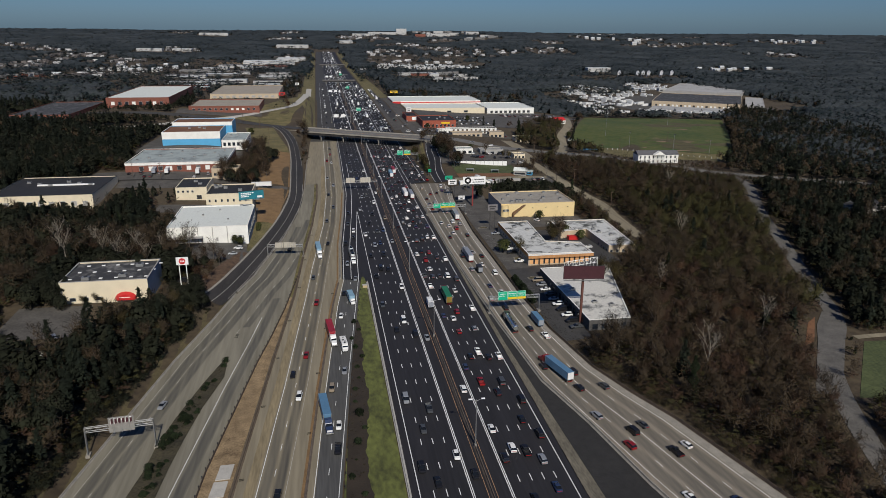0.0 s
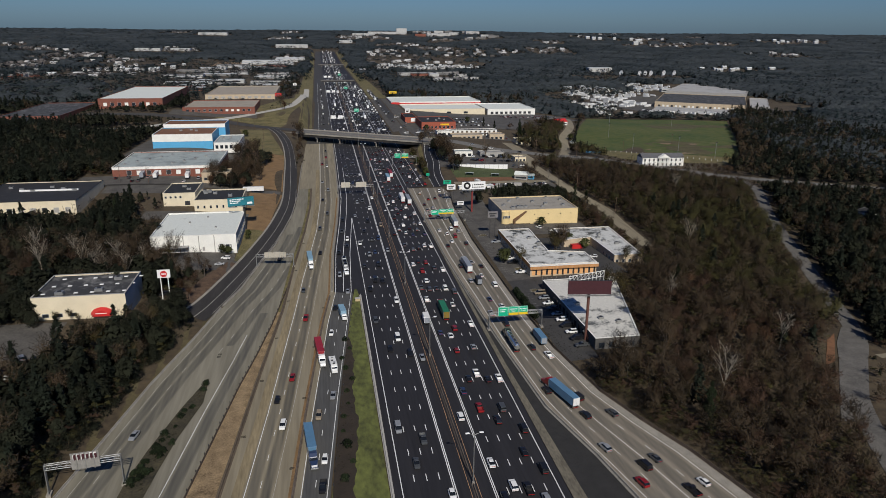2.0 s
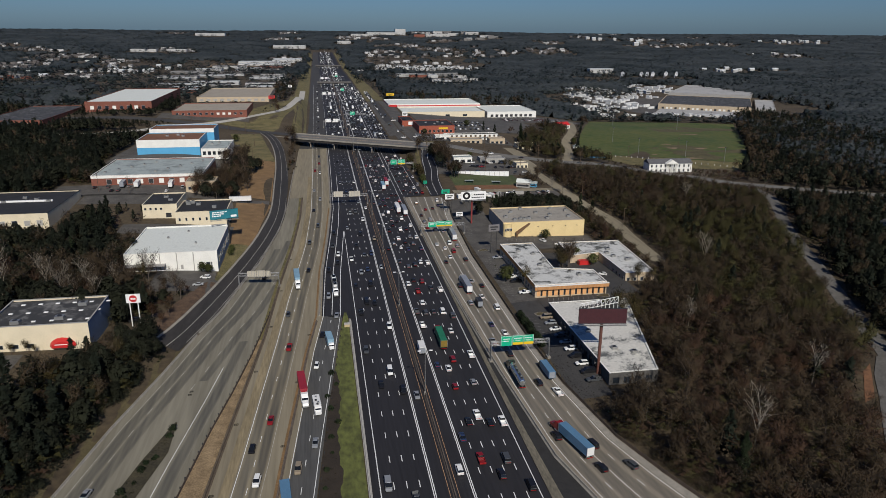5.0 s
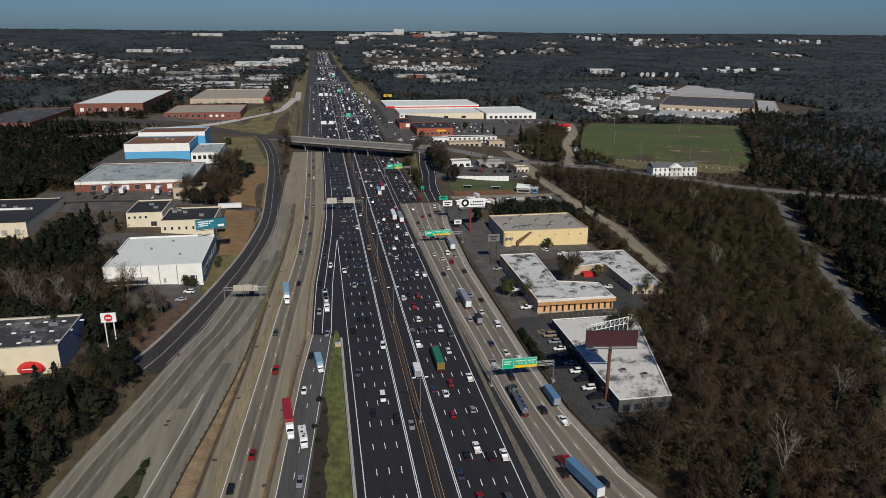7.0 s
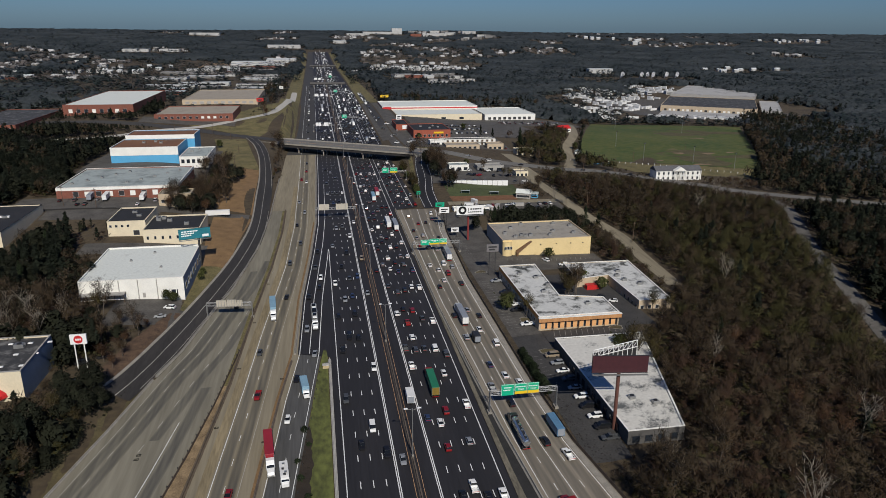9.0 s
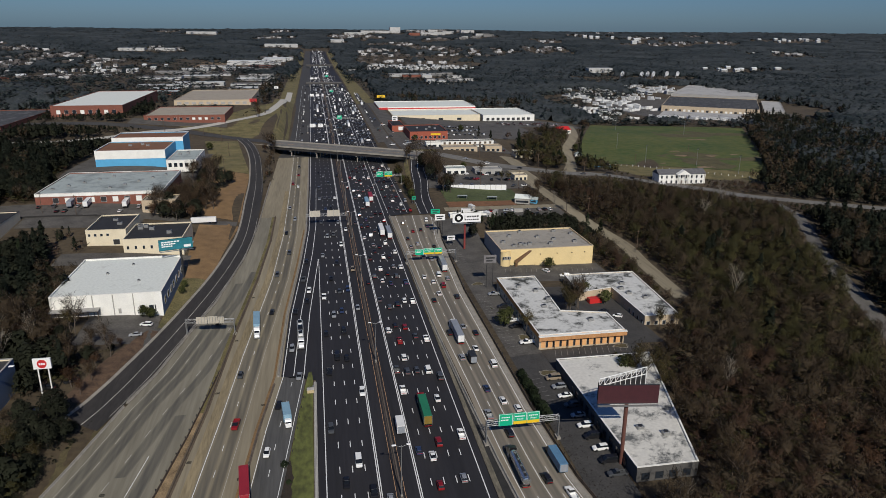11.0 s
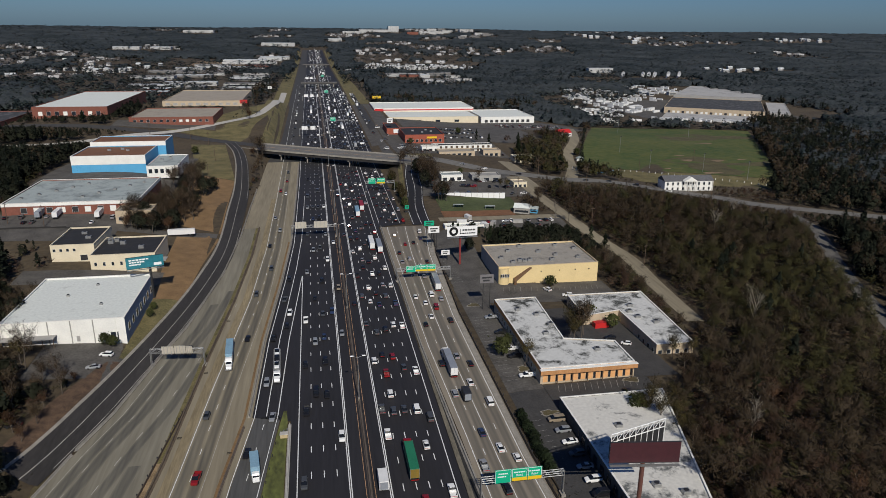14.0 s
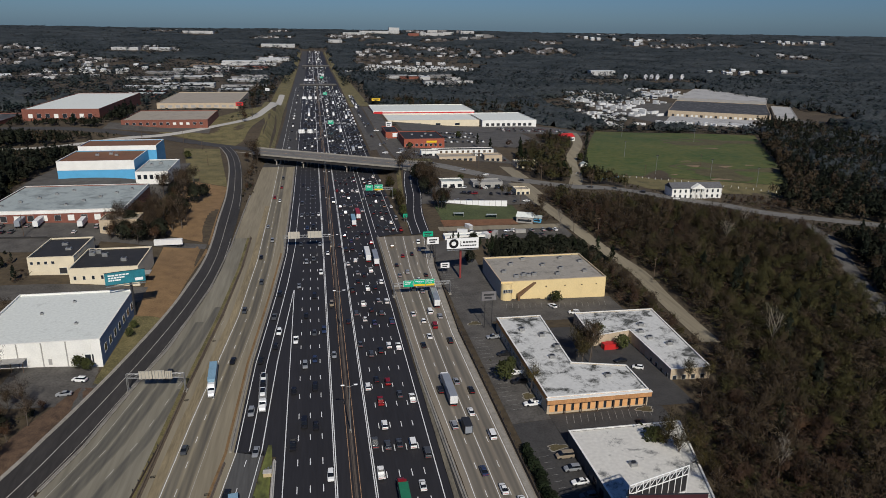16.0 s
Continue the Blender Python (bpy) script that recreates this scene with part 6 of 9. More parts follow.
def make_pickup(colour):
    ob = empty("pickup_truck", pose(0, 0, -500), f"{colour.replace('_', ' ')} pickup truck with an open bed", "pickup truck", "cars on the roads")
    part("body", loft([(-0.3, .96, .9, .35, 1.1), (1.3, .96, .9, .35, 1.1), (2.5, .94, .84, .36, 1.05), (2.85, .82, .74, .44, .85)]), PAINTS[colour], ob)
    part("glasshouse", loft([(-0.25, .84, .72, 1.05, 1.75), (0.6, .84, .72, 1.05, 1.78), (1.5, .82, .74, 1.05, 1.12)]), GLASS_CAR, ob)
    part("roof", boxes((-.72, .72, -.25, .65, 1.75, 1.82), bevel=0.03), PAINTS[colour], ob)
    part("bed", boxes((-.95, .95, -2.75, -.32, .45, .6), (-.95, -.85, -2.75, -.32, .6, 1.08), (.85, .95, -2.75, -.32, .6, 1.08), (-.85, .85, -2.75, -2.65, .6, 1.08), (-.85, .85, -.42, -.32, .6, 1.08)), PAINTS[colour], ob)
    add_wheels(ob, .86, (-1.75, 1.75), .4)
    part("tail_light_bar", boxes((-.9, .9, -2.8, -2.74, .78, .9)), LIGHT_RED, ob)
    return ob


def make_cab(ob, colour, y0, sleeper=True):
    """A conventional lorry cab whose rear stands at y0."""
    m = PAINTS.get(colour) or mat("lorry_" + colour, (0.5, 0.5, 0.5))
    part("cab", loft([(y0, 1.2, 1.1, .9, 3.3 if sleeper else 2.7), (y0 + 1.5, 1.22, 1.1, .9, 3.4 if sleeper else 2.75), (y0 + 2.3, 1.2, 1.05, .9, 2.7), (y0 + 2.8, 1.15, 1.0, .8, 1.9), (y0 + 4.6, 1.0, .85, .7, 1.55), (y0 + 4.9, .9, .75, .6, 1.1)]), m, ob)
    part("windscreen", loft([(y0 + 2.32, 1.02, .98, 1.9, 2.62), (y0 + 2.86, 1.0, .92, 1.86, 2.0)]), GLASS_CAR, ob)
    part("bumper", boxes((-1.1, 1.1, y0 + 4.85, y0 + 5.1, .4, .85), bevel=0.04), STEEL, ob)
    for s in (-1, 1):
        part("exhaust", rod(bmesh.new(), (s * 1.15, y0 - 0.25, 1.0), (s * 1.15, y0 - 0.25, 3.7), .09, sides=6), STEEL, ob)
        part("fuel_tank", rod(bmesh.new(), (s * .95, y0 - 0.2, .75), (s * .95, y0 + 1.6, .75), .33, sides=10), STEEL, ob)
    add_wheels(ob, 1.0, (y0 + 4.0, y0 - 0.8, y0 - 2.1), .5, .32)


def make_semi(label, cab_colour, box_mat, length=14.6, kind="box", name="semi_truck"):
    ob = empty(name, pose(0, 0, -500), label, "lorry", "lorries on the roads")
    y1 = length / 2 - 2.0
    y0 = y1 - length
    make_cab(ob, cab_colour, y1 + 0.6)
    part("chassis", boxes((-.55, .55, y0 + 0.3, y1 + 3.0, .85, 1.15)), STEEL_DARK, ob)
    if kind == "box":
        part("trailer_box", boxes((-1.28, 1.28, y0, y1, 1.2, 4.05), bevel=0.04), box_mat, ob)
        for a, b in ((-1.2, -.02), (.02, 1.2)):
            part("rear_door", boxes((a, b, y0 - 0.05, y0 - 0.005, 1.3, 3.95)), WHITE_BOX if box_mat != GREEN_BOX else mat('box_ochre', (0.20, 0.13, 0.02), 0.6, var=0.2, scale=2), ob)
        part("corner_post_frame", boxes((-1.32, -1.2, y0 - 0.03, y0 + 0.1, 1.1, 4.1), (1.2, 1.32, y0 - 0.03, y0 + 0.1, 1.1, 4.1), (-1.32, -1.2, y1 - 0.1, y1 + 0.03, 1.1, 4.1), (1.2, 1.32, y1 - 0.1, y1 + 0.03, 1.1, 4.1)), STEEL, ob)
    elif kind == "tank":
        bm = bmesh.new()
        rings = []
        for k, (f, r) in enumerate(((0, .8), (.01, 1.12), (.16, 1.18), (.165, 1.13), (.17, 1.18), (.5, 1.18), (.505, 1.13), (.51, 1.18), (.83, 1.18), (.835, 1.13), (.84, 1.18), (.99, 1.12), (1, .8))):
            rings.append([bm.verts.new((r * math.cos(j * math.tau / 18), y0 + length * f, 2.25 + r * math.sin(j * math.tau / 18))) for j in range(18)])
        for ra, rb_ in zip(rings[:-1], rings[1:]):
            for j in range(18):
                bm.faces.new((ra[j], ra[(j + 1) % 18], rb_[(j + 1) % 18], rb_[j]))
        bm.faces.new(rings[0])
        bm.faces.new(rings[-1])
        bmesh.ops.recalc_face_normals(bm, faces=bm.faces[:])
        part("tank", bm, mat("tank_polished", (0.55, 0.57, 0.58), 0.22, 0.9, var=0.1, scale=2), ob)
        part("walkway", boxes((-.35, .35, y0 + 1, y1 - 1, 3.42, 3.5)), STEEL_DARK, ob)
        for k in range(4):
            part("hatch", rod(bmesh.new(), (0, y0 + 2.5 + 3.0 * k, 3.4), (0, y0 + 2.5 + 3.0 * k, 3.65), .35, sides=10), STEEL, ob)
    add_wheels(ob, 1.02, (y0 + 1.2, y0 + 2.5), .5, .32)
    part("under_bar", boxes((-1.1, 1.1, y0 - 0.02, y0 + 0.1, .5, .65)), LIGHT_RED, ob)
    return ob


BLUE_BOX = mat("container_blue", (0.09, 0.19, 0.30), 0.5, var=0.15, scale=3)
PALE_BLUE_BOX = mat("container_pale_blue", (0.20, 0.33, 0.42), 0.5, var=0.15, scale=3)
GREEN_BOX = mat("container_green", (0.02, 0.16, 0.08), 0.5, var=0.15, scale=3)
RED_BOX = mat("container_red", (0.28, 0.02, 0.03), 0.5, var=0.15, scale=3)
WHITE_BOX = mat("box_white", (0.68, 0.68, 0.66), 0.5, var=0.08, scale=3)
GREY_BOX = mat("box_grey", (0.28, 0.30, 0.33), 0.45, 0.2, var=0.12, scale=3)


def make_box_truck(label, cab_colour, box_mat, name="box_truck", length=6.2):
    ob = empty(name, pose(0, 0, -500), label, "lorry", "lorries on the roads")
    part("cab", loft([(length / 2 - 0.8, 1.05, .95, .6, 2.3), (length / 2 + 0.4, 1.05, .95, .6, 2.35), (length / 2 + 1.0, 1.0, .85, .6, 1.5), (length / 2 + 1.7, .9, .75, .55, 1.2)]), PAINTS[cab_colour], ob)
    part("windscreen", loft([(length / 2 + 0.42, .93, .88, 1.5, 2.25), (length / 2 + 0.98, .9, .82, 1.45, 1.6)]), GLASS_CAR, ob)
    part("cargo_box", boxes((-1.22, 1.22, -length / 2 - 0.9, length / 2 - 0.95, .95, 3.5), bevel=0.05), box_mat, ob)
    part("rear_door", boxes((-1.05, 1.05, -length / 2 - 0.95, -length / 2 - 0.9, 1.1, 3.3)), GREY_BOX, ob)
    part("chassis", boxes((-.5, .5, -length / 2 - 0.8, length / 2 + 0.8, .6, .94)), STEEL_DARK, ob)
    add_wheels(ob, .92, (-length / 2 + 0.6, length / 2 + 0.6), .46, .3)
    return ob


def make_motorhome():
    ob = empty("motorhome", pose(0, 0, -500), "white motorhome with roof hatches", "motorhome")
    part("body", loft([(-4.2, 1.2, 1.12, .6, 3.1), (2.6, 1.22, 1.12, .6, 3.15), (3.4, 1.2, 1.05, .6, 2.9), (3.7, 1.1, .95, .6, 2.0), (4.4, 1.0, .85, .6, 1.5)]), WHITE_BOX, ob)
    part("windscreen", loft([(3.42, 1.03, .98, 1.75, 2.75), (3.76, 1.0, .9, 1.7, 1.95)]), GLASS_CAR, ob)
    for x, y in ((0, -2.6), (.3, -.4), (-.3, 1.2), (0, 2.2)):
        part("roof_hatch", boxes((x - .35, x + .35, y - .4, y + .4, 3.12, 3.36), bevel=0.04), STEEL_DARK if y in (-.4, 2.2) else STEEL, ob)
    for y in (-3, -1, 1):
        part("side_window", boxes((-1.25, -1.2, y, y + 1.1, 1.8, 2.5), (1.2, 1.25, y, y + 1.1, 1.8, 2.5)), GLASS_CAR, ob)
    add_wheels(ob, 1.0, (-2.4, 2.9), .42, .3)
    return ob


def make_carrier():
    ob = empty("car_carrier", pose(0, 0, -500), "car transporter lorry with an open two-deck frame", "lorry", "lorries on the roads")
    make_cab(ob, "white", 7.0, False)
    part("lower_deck", boxes((-1.2, 1.2, -9, 6.4, .8, .95)), STEEL, ob)
    part("upper_deck", boxes((-1.2, 1.2, -9, 7.5, 2.6, 2.72)), STEEL, ob)
    bm = bmesh.new()
    for k in range(7):
        for s in (-1, 1):
            rod(bm, (s * 1.22, -8.8 + 2.5 * k, .8), (s * 1.22, -8.2 + 2.5 * k, 3.4), .07, sides=5)
    part("frame", bm, STEEL, ob)
    for k in range(3):
        for z in (.95, 2.72):
            b = part("carried_car", loft([(a + -6.4 + 5.2 * k, w, w2, z + c - .1, z + d - .1) for a, w, w2, c, d in CAR_SHAPES["sedan"][0]]), PAINTS[("silver", "white", "grey", "black", "blue", "white")[k * 2 + (z > 2)]], ob)
            part("glasshouse", loft([(a + -6.4 + 5.2 * k, w, w2, z + c - .1, z + d - .1) for a, w, w2, c, d in CAR_SHAPES["sedan"][1]]), GLASS_CAR, b)
    add_wheels(ob, 1.0, (-6.8, -5.6), .48, .3)
    return ob


BASES = {}


def vehicle(kind, colour=None):
    key = (kind, colour)
    if key not in BASES:
        BASES[key] = make_pickup(colour) if kind == "pickup" else make_car(kind, colour)
        BASES[key]["spare"] = 1
    return BASES[key]


def place_vehicle(base, x, y, z, heading, used=set()):
    """The first use moves the made vehicle itself; later ones copy it."""
    m = pose(x, y, z, 0, 0, heading)
    if base.name not in used:
        used.add(base.name)
        base.matrix_world = m
        if "spare" in base:
            del base["spare"]
        return base
    return copy_thing(base, m)


TAKEN = []


def free(x, y, gap):
    for px, py, pg in TAKEN:
        if abs(px - x) < 2.4 and abs(py - y) < (gap + pg) / 2:
            return False
    return True


def road_vehicle(base, x, y, heading, gap, z=None):
    TAKEN.append((x, y, gap))
    return place_vehicle(base, x, y, (float(road_z(y)) + 0.03) if z is None else z, heading)


road_vehicle(make_semi("green container lorry with a red cab", "red", GREEN_BOX, 13.6), 23.9, -11, 0, 26)
road_vehicle(make_semi("polished steel tanker lorry with a black cab", "black", GREY_BOX, 13.4, "tank", "tanker_truck"), 44.9, -45, 0, 26, 0.0)
road_vehicle(make_box_truck("blue container lorry with a dark cab", "black", BLUE_BOX, length=9.5), 56.6, -43.5, 2, 18, -0.3)
road_vehicle(make_semi("blue container lorry with a red cab", "red", BLUE_BOX, 14.6), 50.6, -86, 14, 28, -0.7)
road_vehicle(make_semi("grey box lorry with a white cab", "white", GREY_BOX, 15.5), 45.4, 44, 0, 28)
road_vehicle(make_box_truck("white tipper lorry with a dark body", "white", STEEL_DARK, "dump_truck", 5.4), 46.6, 21, 0, 14)
road_vehicle(make_semi("white box lorry with a white cab", "white", WHITE_BOX, 15.5), 29.3, 188, 0, 28)
road_vehicle(make_semi("grey box lorry with a blue cab", "blue", GREY_BOX, 15.5), 33.0, 182, 0, 28)
road_vehicle(make_semi("pale box lorry with a white cab", "white", PALE_BLUE_BOX, 15), 25.9, 254, 0, 28)
road_vehicle(make_semi("red box lorry with a white cab", "white", RED_BOX, 15), 29.4, 268, 0, 28)
road_vehicle(make_semi("white-backed box lorry with a dark cab", "black", GREY_BOX, 15), 54.2, 124, -2, 28)
road_vehicle(make_box_truck("white delivery lorry in the carpool lane", "white", WHITE_BOX), 15.3, -19, 0, 14)
road_vehicle(make_semi("red container lorry with a white cab", "white", RED_BOX, 13.2), -28.2, -44, 186, 26)
road_vehicle(make_motorhome(), -23.6, -55, 186, 16)
road_vehicle(make_box_truck("pale blue box lorry with a white cab", "white", PALE_BLUE_BOX, length=8), -18.6, -8, 187, 16)
road_vehicle(make_carrier(), -15.2, 52, 182, 26)
road_vehicle(make_semi("blue container lorry with a blue cab", "blue", BLUE_BOX, 13.6), -31.2, -104, 186, 26)
road_vehicle(make_semi("pale blue box lorry on the concrete carriageway", "white", PALE_BLUE_BOX, 13.6), -32.5, 62, 184, 26)
rnd = random.Random(11)
KINDS = ["sedan"] * 5 + ["suv"] * 5 + ["hatchback"] * 2 + ["van"] + ["pickup"] * 2
HUES = ["white"] * 8 + ["black"] * 8 + ["silver"] * 5 + ["grey"] * 6 + ["red"] * 2 + ["blue"] + ["tan", "dark_green"]


def fill_lane(pairs, y0, y1, mean, heading_up, zlift=0.03, hues=HUES):
    y = y0 + rnd.uniform(0, mean)
    while y < y1:
        x = float(lerp(y, pairs)) + rnd.uniform(-0.3, 0.3)
        if free(x, y, 7.5):
            dx = float(lerp(y + 4, pairs) - lerp(y - 4, pairs))
            ang = -math.degrees(math.atan2(dx, 8)) + (0 if heading_up else 180)
            road_vehicle(vehicle(rnd.choice(KINDS), rnd.choice(hues)), x, y, ang, 7.5, float(road_z(y)) + zlift)
        y += rnd.uniform(0.45, 1.75) * mean


DARK_HUES = ["black"] * 6 + ["grey"] * 5 + ["silver"] * 2 + ["white"] * 5 + ["red", "blue"]
for k, mean in enumerate((27, 23, 23, 25, 30)):
    fill_lane(at_x(18.95 + LANE * k), -215, 385, mean, True, hues=DARK_HUES)
fill_lane(at_x(15.2), -210, 385, 75, True)
for k, mean in enumerate((50, 44, 44, 55)):
    fill_lane(at_x(-5.2 + LANE * k), -215, 385, mean, False, hues=DARK_HUES)
fill_lane(at_x(8.9), -210, 385, 90, False)
for f in (0.19, 0.37, 0.55, 0.73):
    fill_lane(cd_at(f), -215, 215, 27, True, 0.05)
fill_lane(moved(ENT_L, 1.85), -215, 150, 24, False)
fill_lane(moved(ENT_M, 1.85), -215, 110, 22, False)
fill_lane(moved(SB_L, 1.85), -215, 385, 60, False)
fill_lane(moved(SB_L, 5.6), -215, 385, 52, False)
fill_lane(moved(CONC_L, 8.1), -180, 100, 110, False)
for k in range(4):
    fill_lane(at_x(39.8 + 4.2 * k), 232, 385, 18, True)


def parked(x, y, heading):
    if free(x, y, 5.2):
        TAKEN.append((x, y, 5.2))
        place_vehicle(vehicle(rnd.choice(KINDS), rnd.choice(HUES)), x, y, gz(x, y) + 0.16, heading)


for y in np.arange(-52, 5, 3.0):
    if rnd.random() < 0.85:
        parked(71.2, y, 90)
for y in np.arange(28, 88, 3.0):
    if rnd.random() < 0.3:
        parked(70.6, y, 90)
for x in np.arange(77, 107, 2.9):
    if rnd.random() < 0.25:
        parked(x, 14, 0)
for x, y, h in ((101, 66, 80), (112, 56, 95), (116, 50, 60), (105, 112, 20), (112, 104, 80), (-74, 62, 75), (-76, 53, 95), (-129.5, -44, 30), (-129, -58, 60), (-92, -1.5, 20), (-94, 14, 90), (-96, 18, 80), (-88, 18, 90)):
    parked(x, y, h)
for x in np.arange(-165, -102, 4.2):
    if rnd.random() < 0.5:
        parked(x, 222 if rnd.random() < .6 else 212, 0)
for x in np.arange(80, 148, 4):
    for y in (282, 300, 318):
        if rnd.random() < 0.5:
            parked(x, y, rnd.uniform(0, 180))
for x in np.arange(212, 300, 3.4):
    for y in (632, 650):
        if rnd.random() < 0.5:
            parked(x, y, 0)
for _ in range(26):
    parked(rnd.uniform(66, 172), rnd.uniform(424, 492), rnd.choice((0, 90, 60)))
for x in np.arange(88, 148, 3.6):
    for y in (209, 217):
        if rnd.random() < 0.4:
            parked(x, y, rnd.choice((0, 10, 90)))
for _ in range(8):
    parked(rnd.uniform(63, 82), rnd.uniform(508, 640), rnd.choice((0, 90)))
for k in range(10):
    p = STREET_R[6 + 5 * k] if 6 + 5 * k < len(STREET_R) else STREET_R[-1]
    parked(float(p[0]) + rnd.uniform(-3, 3), float(p[1]) + rnd.uniform(-3, 3), 58)
for x, y in ((-148, 224), (-139, 223), (-118, 224)):
    tr = empty("parked_trailer", pose(x, y, gz(x, y) + 0.15, 0, 0, 4), "parked white box trailer at a loading dock", "trailer", "trailers at the docks")
    part("box", boxes((-1.28, 1.28, -6, 6, 1.2, 4.0), bevel=0.04), GREY_BOX if x < -145 else WHITE_BOX, tr)
    part("landing_gear", boxes((-.8, -.6, 3.2, 3.4, 0, 1.2), (.6, .8, 3.2, 3.4, 0, 1.2)), STEEL_DARK, tr)
    add_wheels(tr, 1.0, (-4.6, -3.4), .5, .32)
tr = empty("parked_trailer", pose(-72, 205, gz(-72, 205) + 0.15, 0, 0, 92), "parked white box trailer on the grass verge", "trailer", "trailers at the docks")
part("box", boxes((-1.28, 1.28, -7, 7, 1.2, 4.0), bevel=0.04), WHITE_BOX, tr)
add_wheels(tr, 1.0, (-5.6, -4.4), .5, .32)
part("landing_gear", boxes((-.8, -.6, 4.2, 4.4, 0, 1.2), (.6, .8, 4.2, 4.4, 0, 1.2)), STEEL_DARK, tr)
rc = empty("dumpster", pose(113, 68, gz(113, 68) + 0.14, 0, 0, 5), "red metal skip in the motel yard", "skip")
part("bin", boxes((-3, 3, -1.4, 1.4, 0, 0.1), (-3, -2.9, -1.4, 1.4, 0.1, 2.2), (2.9, 3, -1.4, 1.4, 0.1, 2.2), (-2.9, 2.9, -1.4, -1.3, 0.1, 2.2), (-2.9, 2.9, 1.3, 1.4, 0.1, 2.2)), RED, rc)
part("lid", boxes((-3.05, 3.05, -1.45, 1.45, 2.2, 2.3)), RED, rc)

# traffic far beyond the bridge, too small to tell apart
far = {"white": [], "dark": [], "silver": []}
for x, lo, hi, mean in [(18.95 + LANE * k, 470, 2600, 25) for k in range(5)] + [(-5.2 + LANE * k, 470, 2600, 44) for k in range(4)] + [(39.8 + 4.2 * k, 470, 1100, 20) for k in range(3)] + [(46, 500, 1000, 24), (52.2, 480, 1050, 18), (62.5, 640, 1010, 15), (65.8, 640, 1010, 18), (8.9, 470, 2600, 60), (15.2, 470, 2600, 60), (-20, 470, 1100, 40)]:
    y = lo
    while y < hi:
        y += rnd.uniform(0.5, 1.6) * mean
        far[rnd.choice(("white", "dark", "dark", "dark", "silver"))].append((x + rnd.uniform(-.3, .3), y, rnd.random() < 0.1))
for row in (530, 536, 556, 562, 582, 588):
    for k in range(24):
        if rnd.random() < 0.55 and not (row < 552 and k < 9):
            far[rnd.choice(("white", "dark", "dark", "silver"))].append((104 + 3.0 * k, row + rnd.uniform(-.4, .4), False))
for c, m in (("white", PAINTS["white"]), ("dark", PAINTS["black"]), ("silver", PAINTS["silver"])):
    V, F = [], []
    for x, y, big in far[c]:
        z = (float(road_z(y)) if x < 70 else gz(x, y)) + 0.3
        w, l, h1, h2 = (1.25, 7.5, 1.2, 3.6) if big else (0.92, 2.3, 0.7, 1.2)
        k = len(V)
        V += [(x + a, y + b, z + d) for a, b, d in ((-w, -l, 0), (w, -l, 0), (w, l, 0), (-w, l, 0), (-w, -l, h1), (w, -l, h1), (w, l, h1 * .8), (-w, l, h1 * .8),
              (-w * .8, -l * .75, h2), (w * .8, -l * .75, h2), (w * .8, l * .2, h2), (-w * .8, l * .2, h2))]
        F += [tuple(k + i for i in f) for f in ((0, 1, 5, 4), (1, 2, 6, 5), (2, 3, 7, 6), (3, 0, 4, 7), (4, 5, 9, 8), (5, 6, 10, 9), (6, 7, 11, 10), (7, 4, 8, 11), (8, 9, 10, 11))]
    tagged(ob_from("distant_traffic", V, F, m), "distant " + c + " cars and lorries on the motorway", "traffic", kind="stuff")
for b in list(BASES.values()):
    if "spare" in b:
        for o in (*b.children_recursive, b):
            bpy.data.objects.remove(o)


# ---- where nothing may grow ----
CELL = 2.0
MX0, MY0, MW, MH = -460.0, -340.0, 620, 780
BUSY = np.zeros((MW, MH), bool)
OPENLY = np.zeros((MW, MH), bool)


def mark(px, py, openly=True):
    """Marks the cells under a convex polygon."""
    x0, x1 = int((min(px) - MX0) // CELL) - 1, int((max(px) - MX0) // CELL) + 2
    y0, y1 = int((min(py) - MY0) // CELL) - 1, int((max(py) - MY0) // CELL) + 2
    x0, x1, y0, y1 = max(x0, 0), min(x1, MW), max(y0, 0), min(y1, MH)
    if x0 >= x1 or y0 >= y1:
        return
    gx = (MX0 + CELL * (np.arange(x0, x1) + 0.5))[:, None]
    gy = (MY0 + CELL * (np.arange(y0, y1) + 0.5))[None, :]
    n = len(px)
    pos = neg = True
    for i in range(n):
        ax, ay, bx, by = px[i], py[i], px[(i + 1) % n], py[(i + 1) % n]
        c = (bx - ax) * (gy - ay) - (by - ay) * (gx - ax)
        length = math.hypot(bx - ax, by - ay) + 1e-9
        pos, neg = pos & (c > -1.4 * length), neg & (c < 1.4 * length)
    BUSY[x0:x1, y0:y1] |= pos | neg
    if openly:
        OPENLY[x0:x1, y0:y1] |= pos | neg


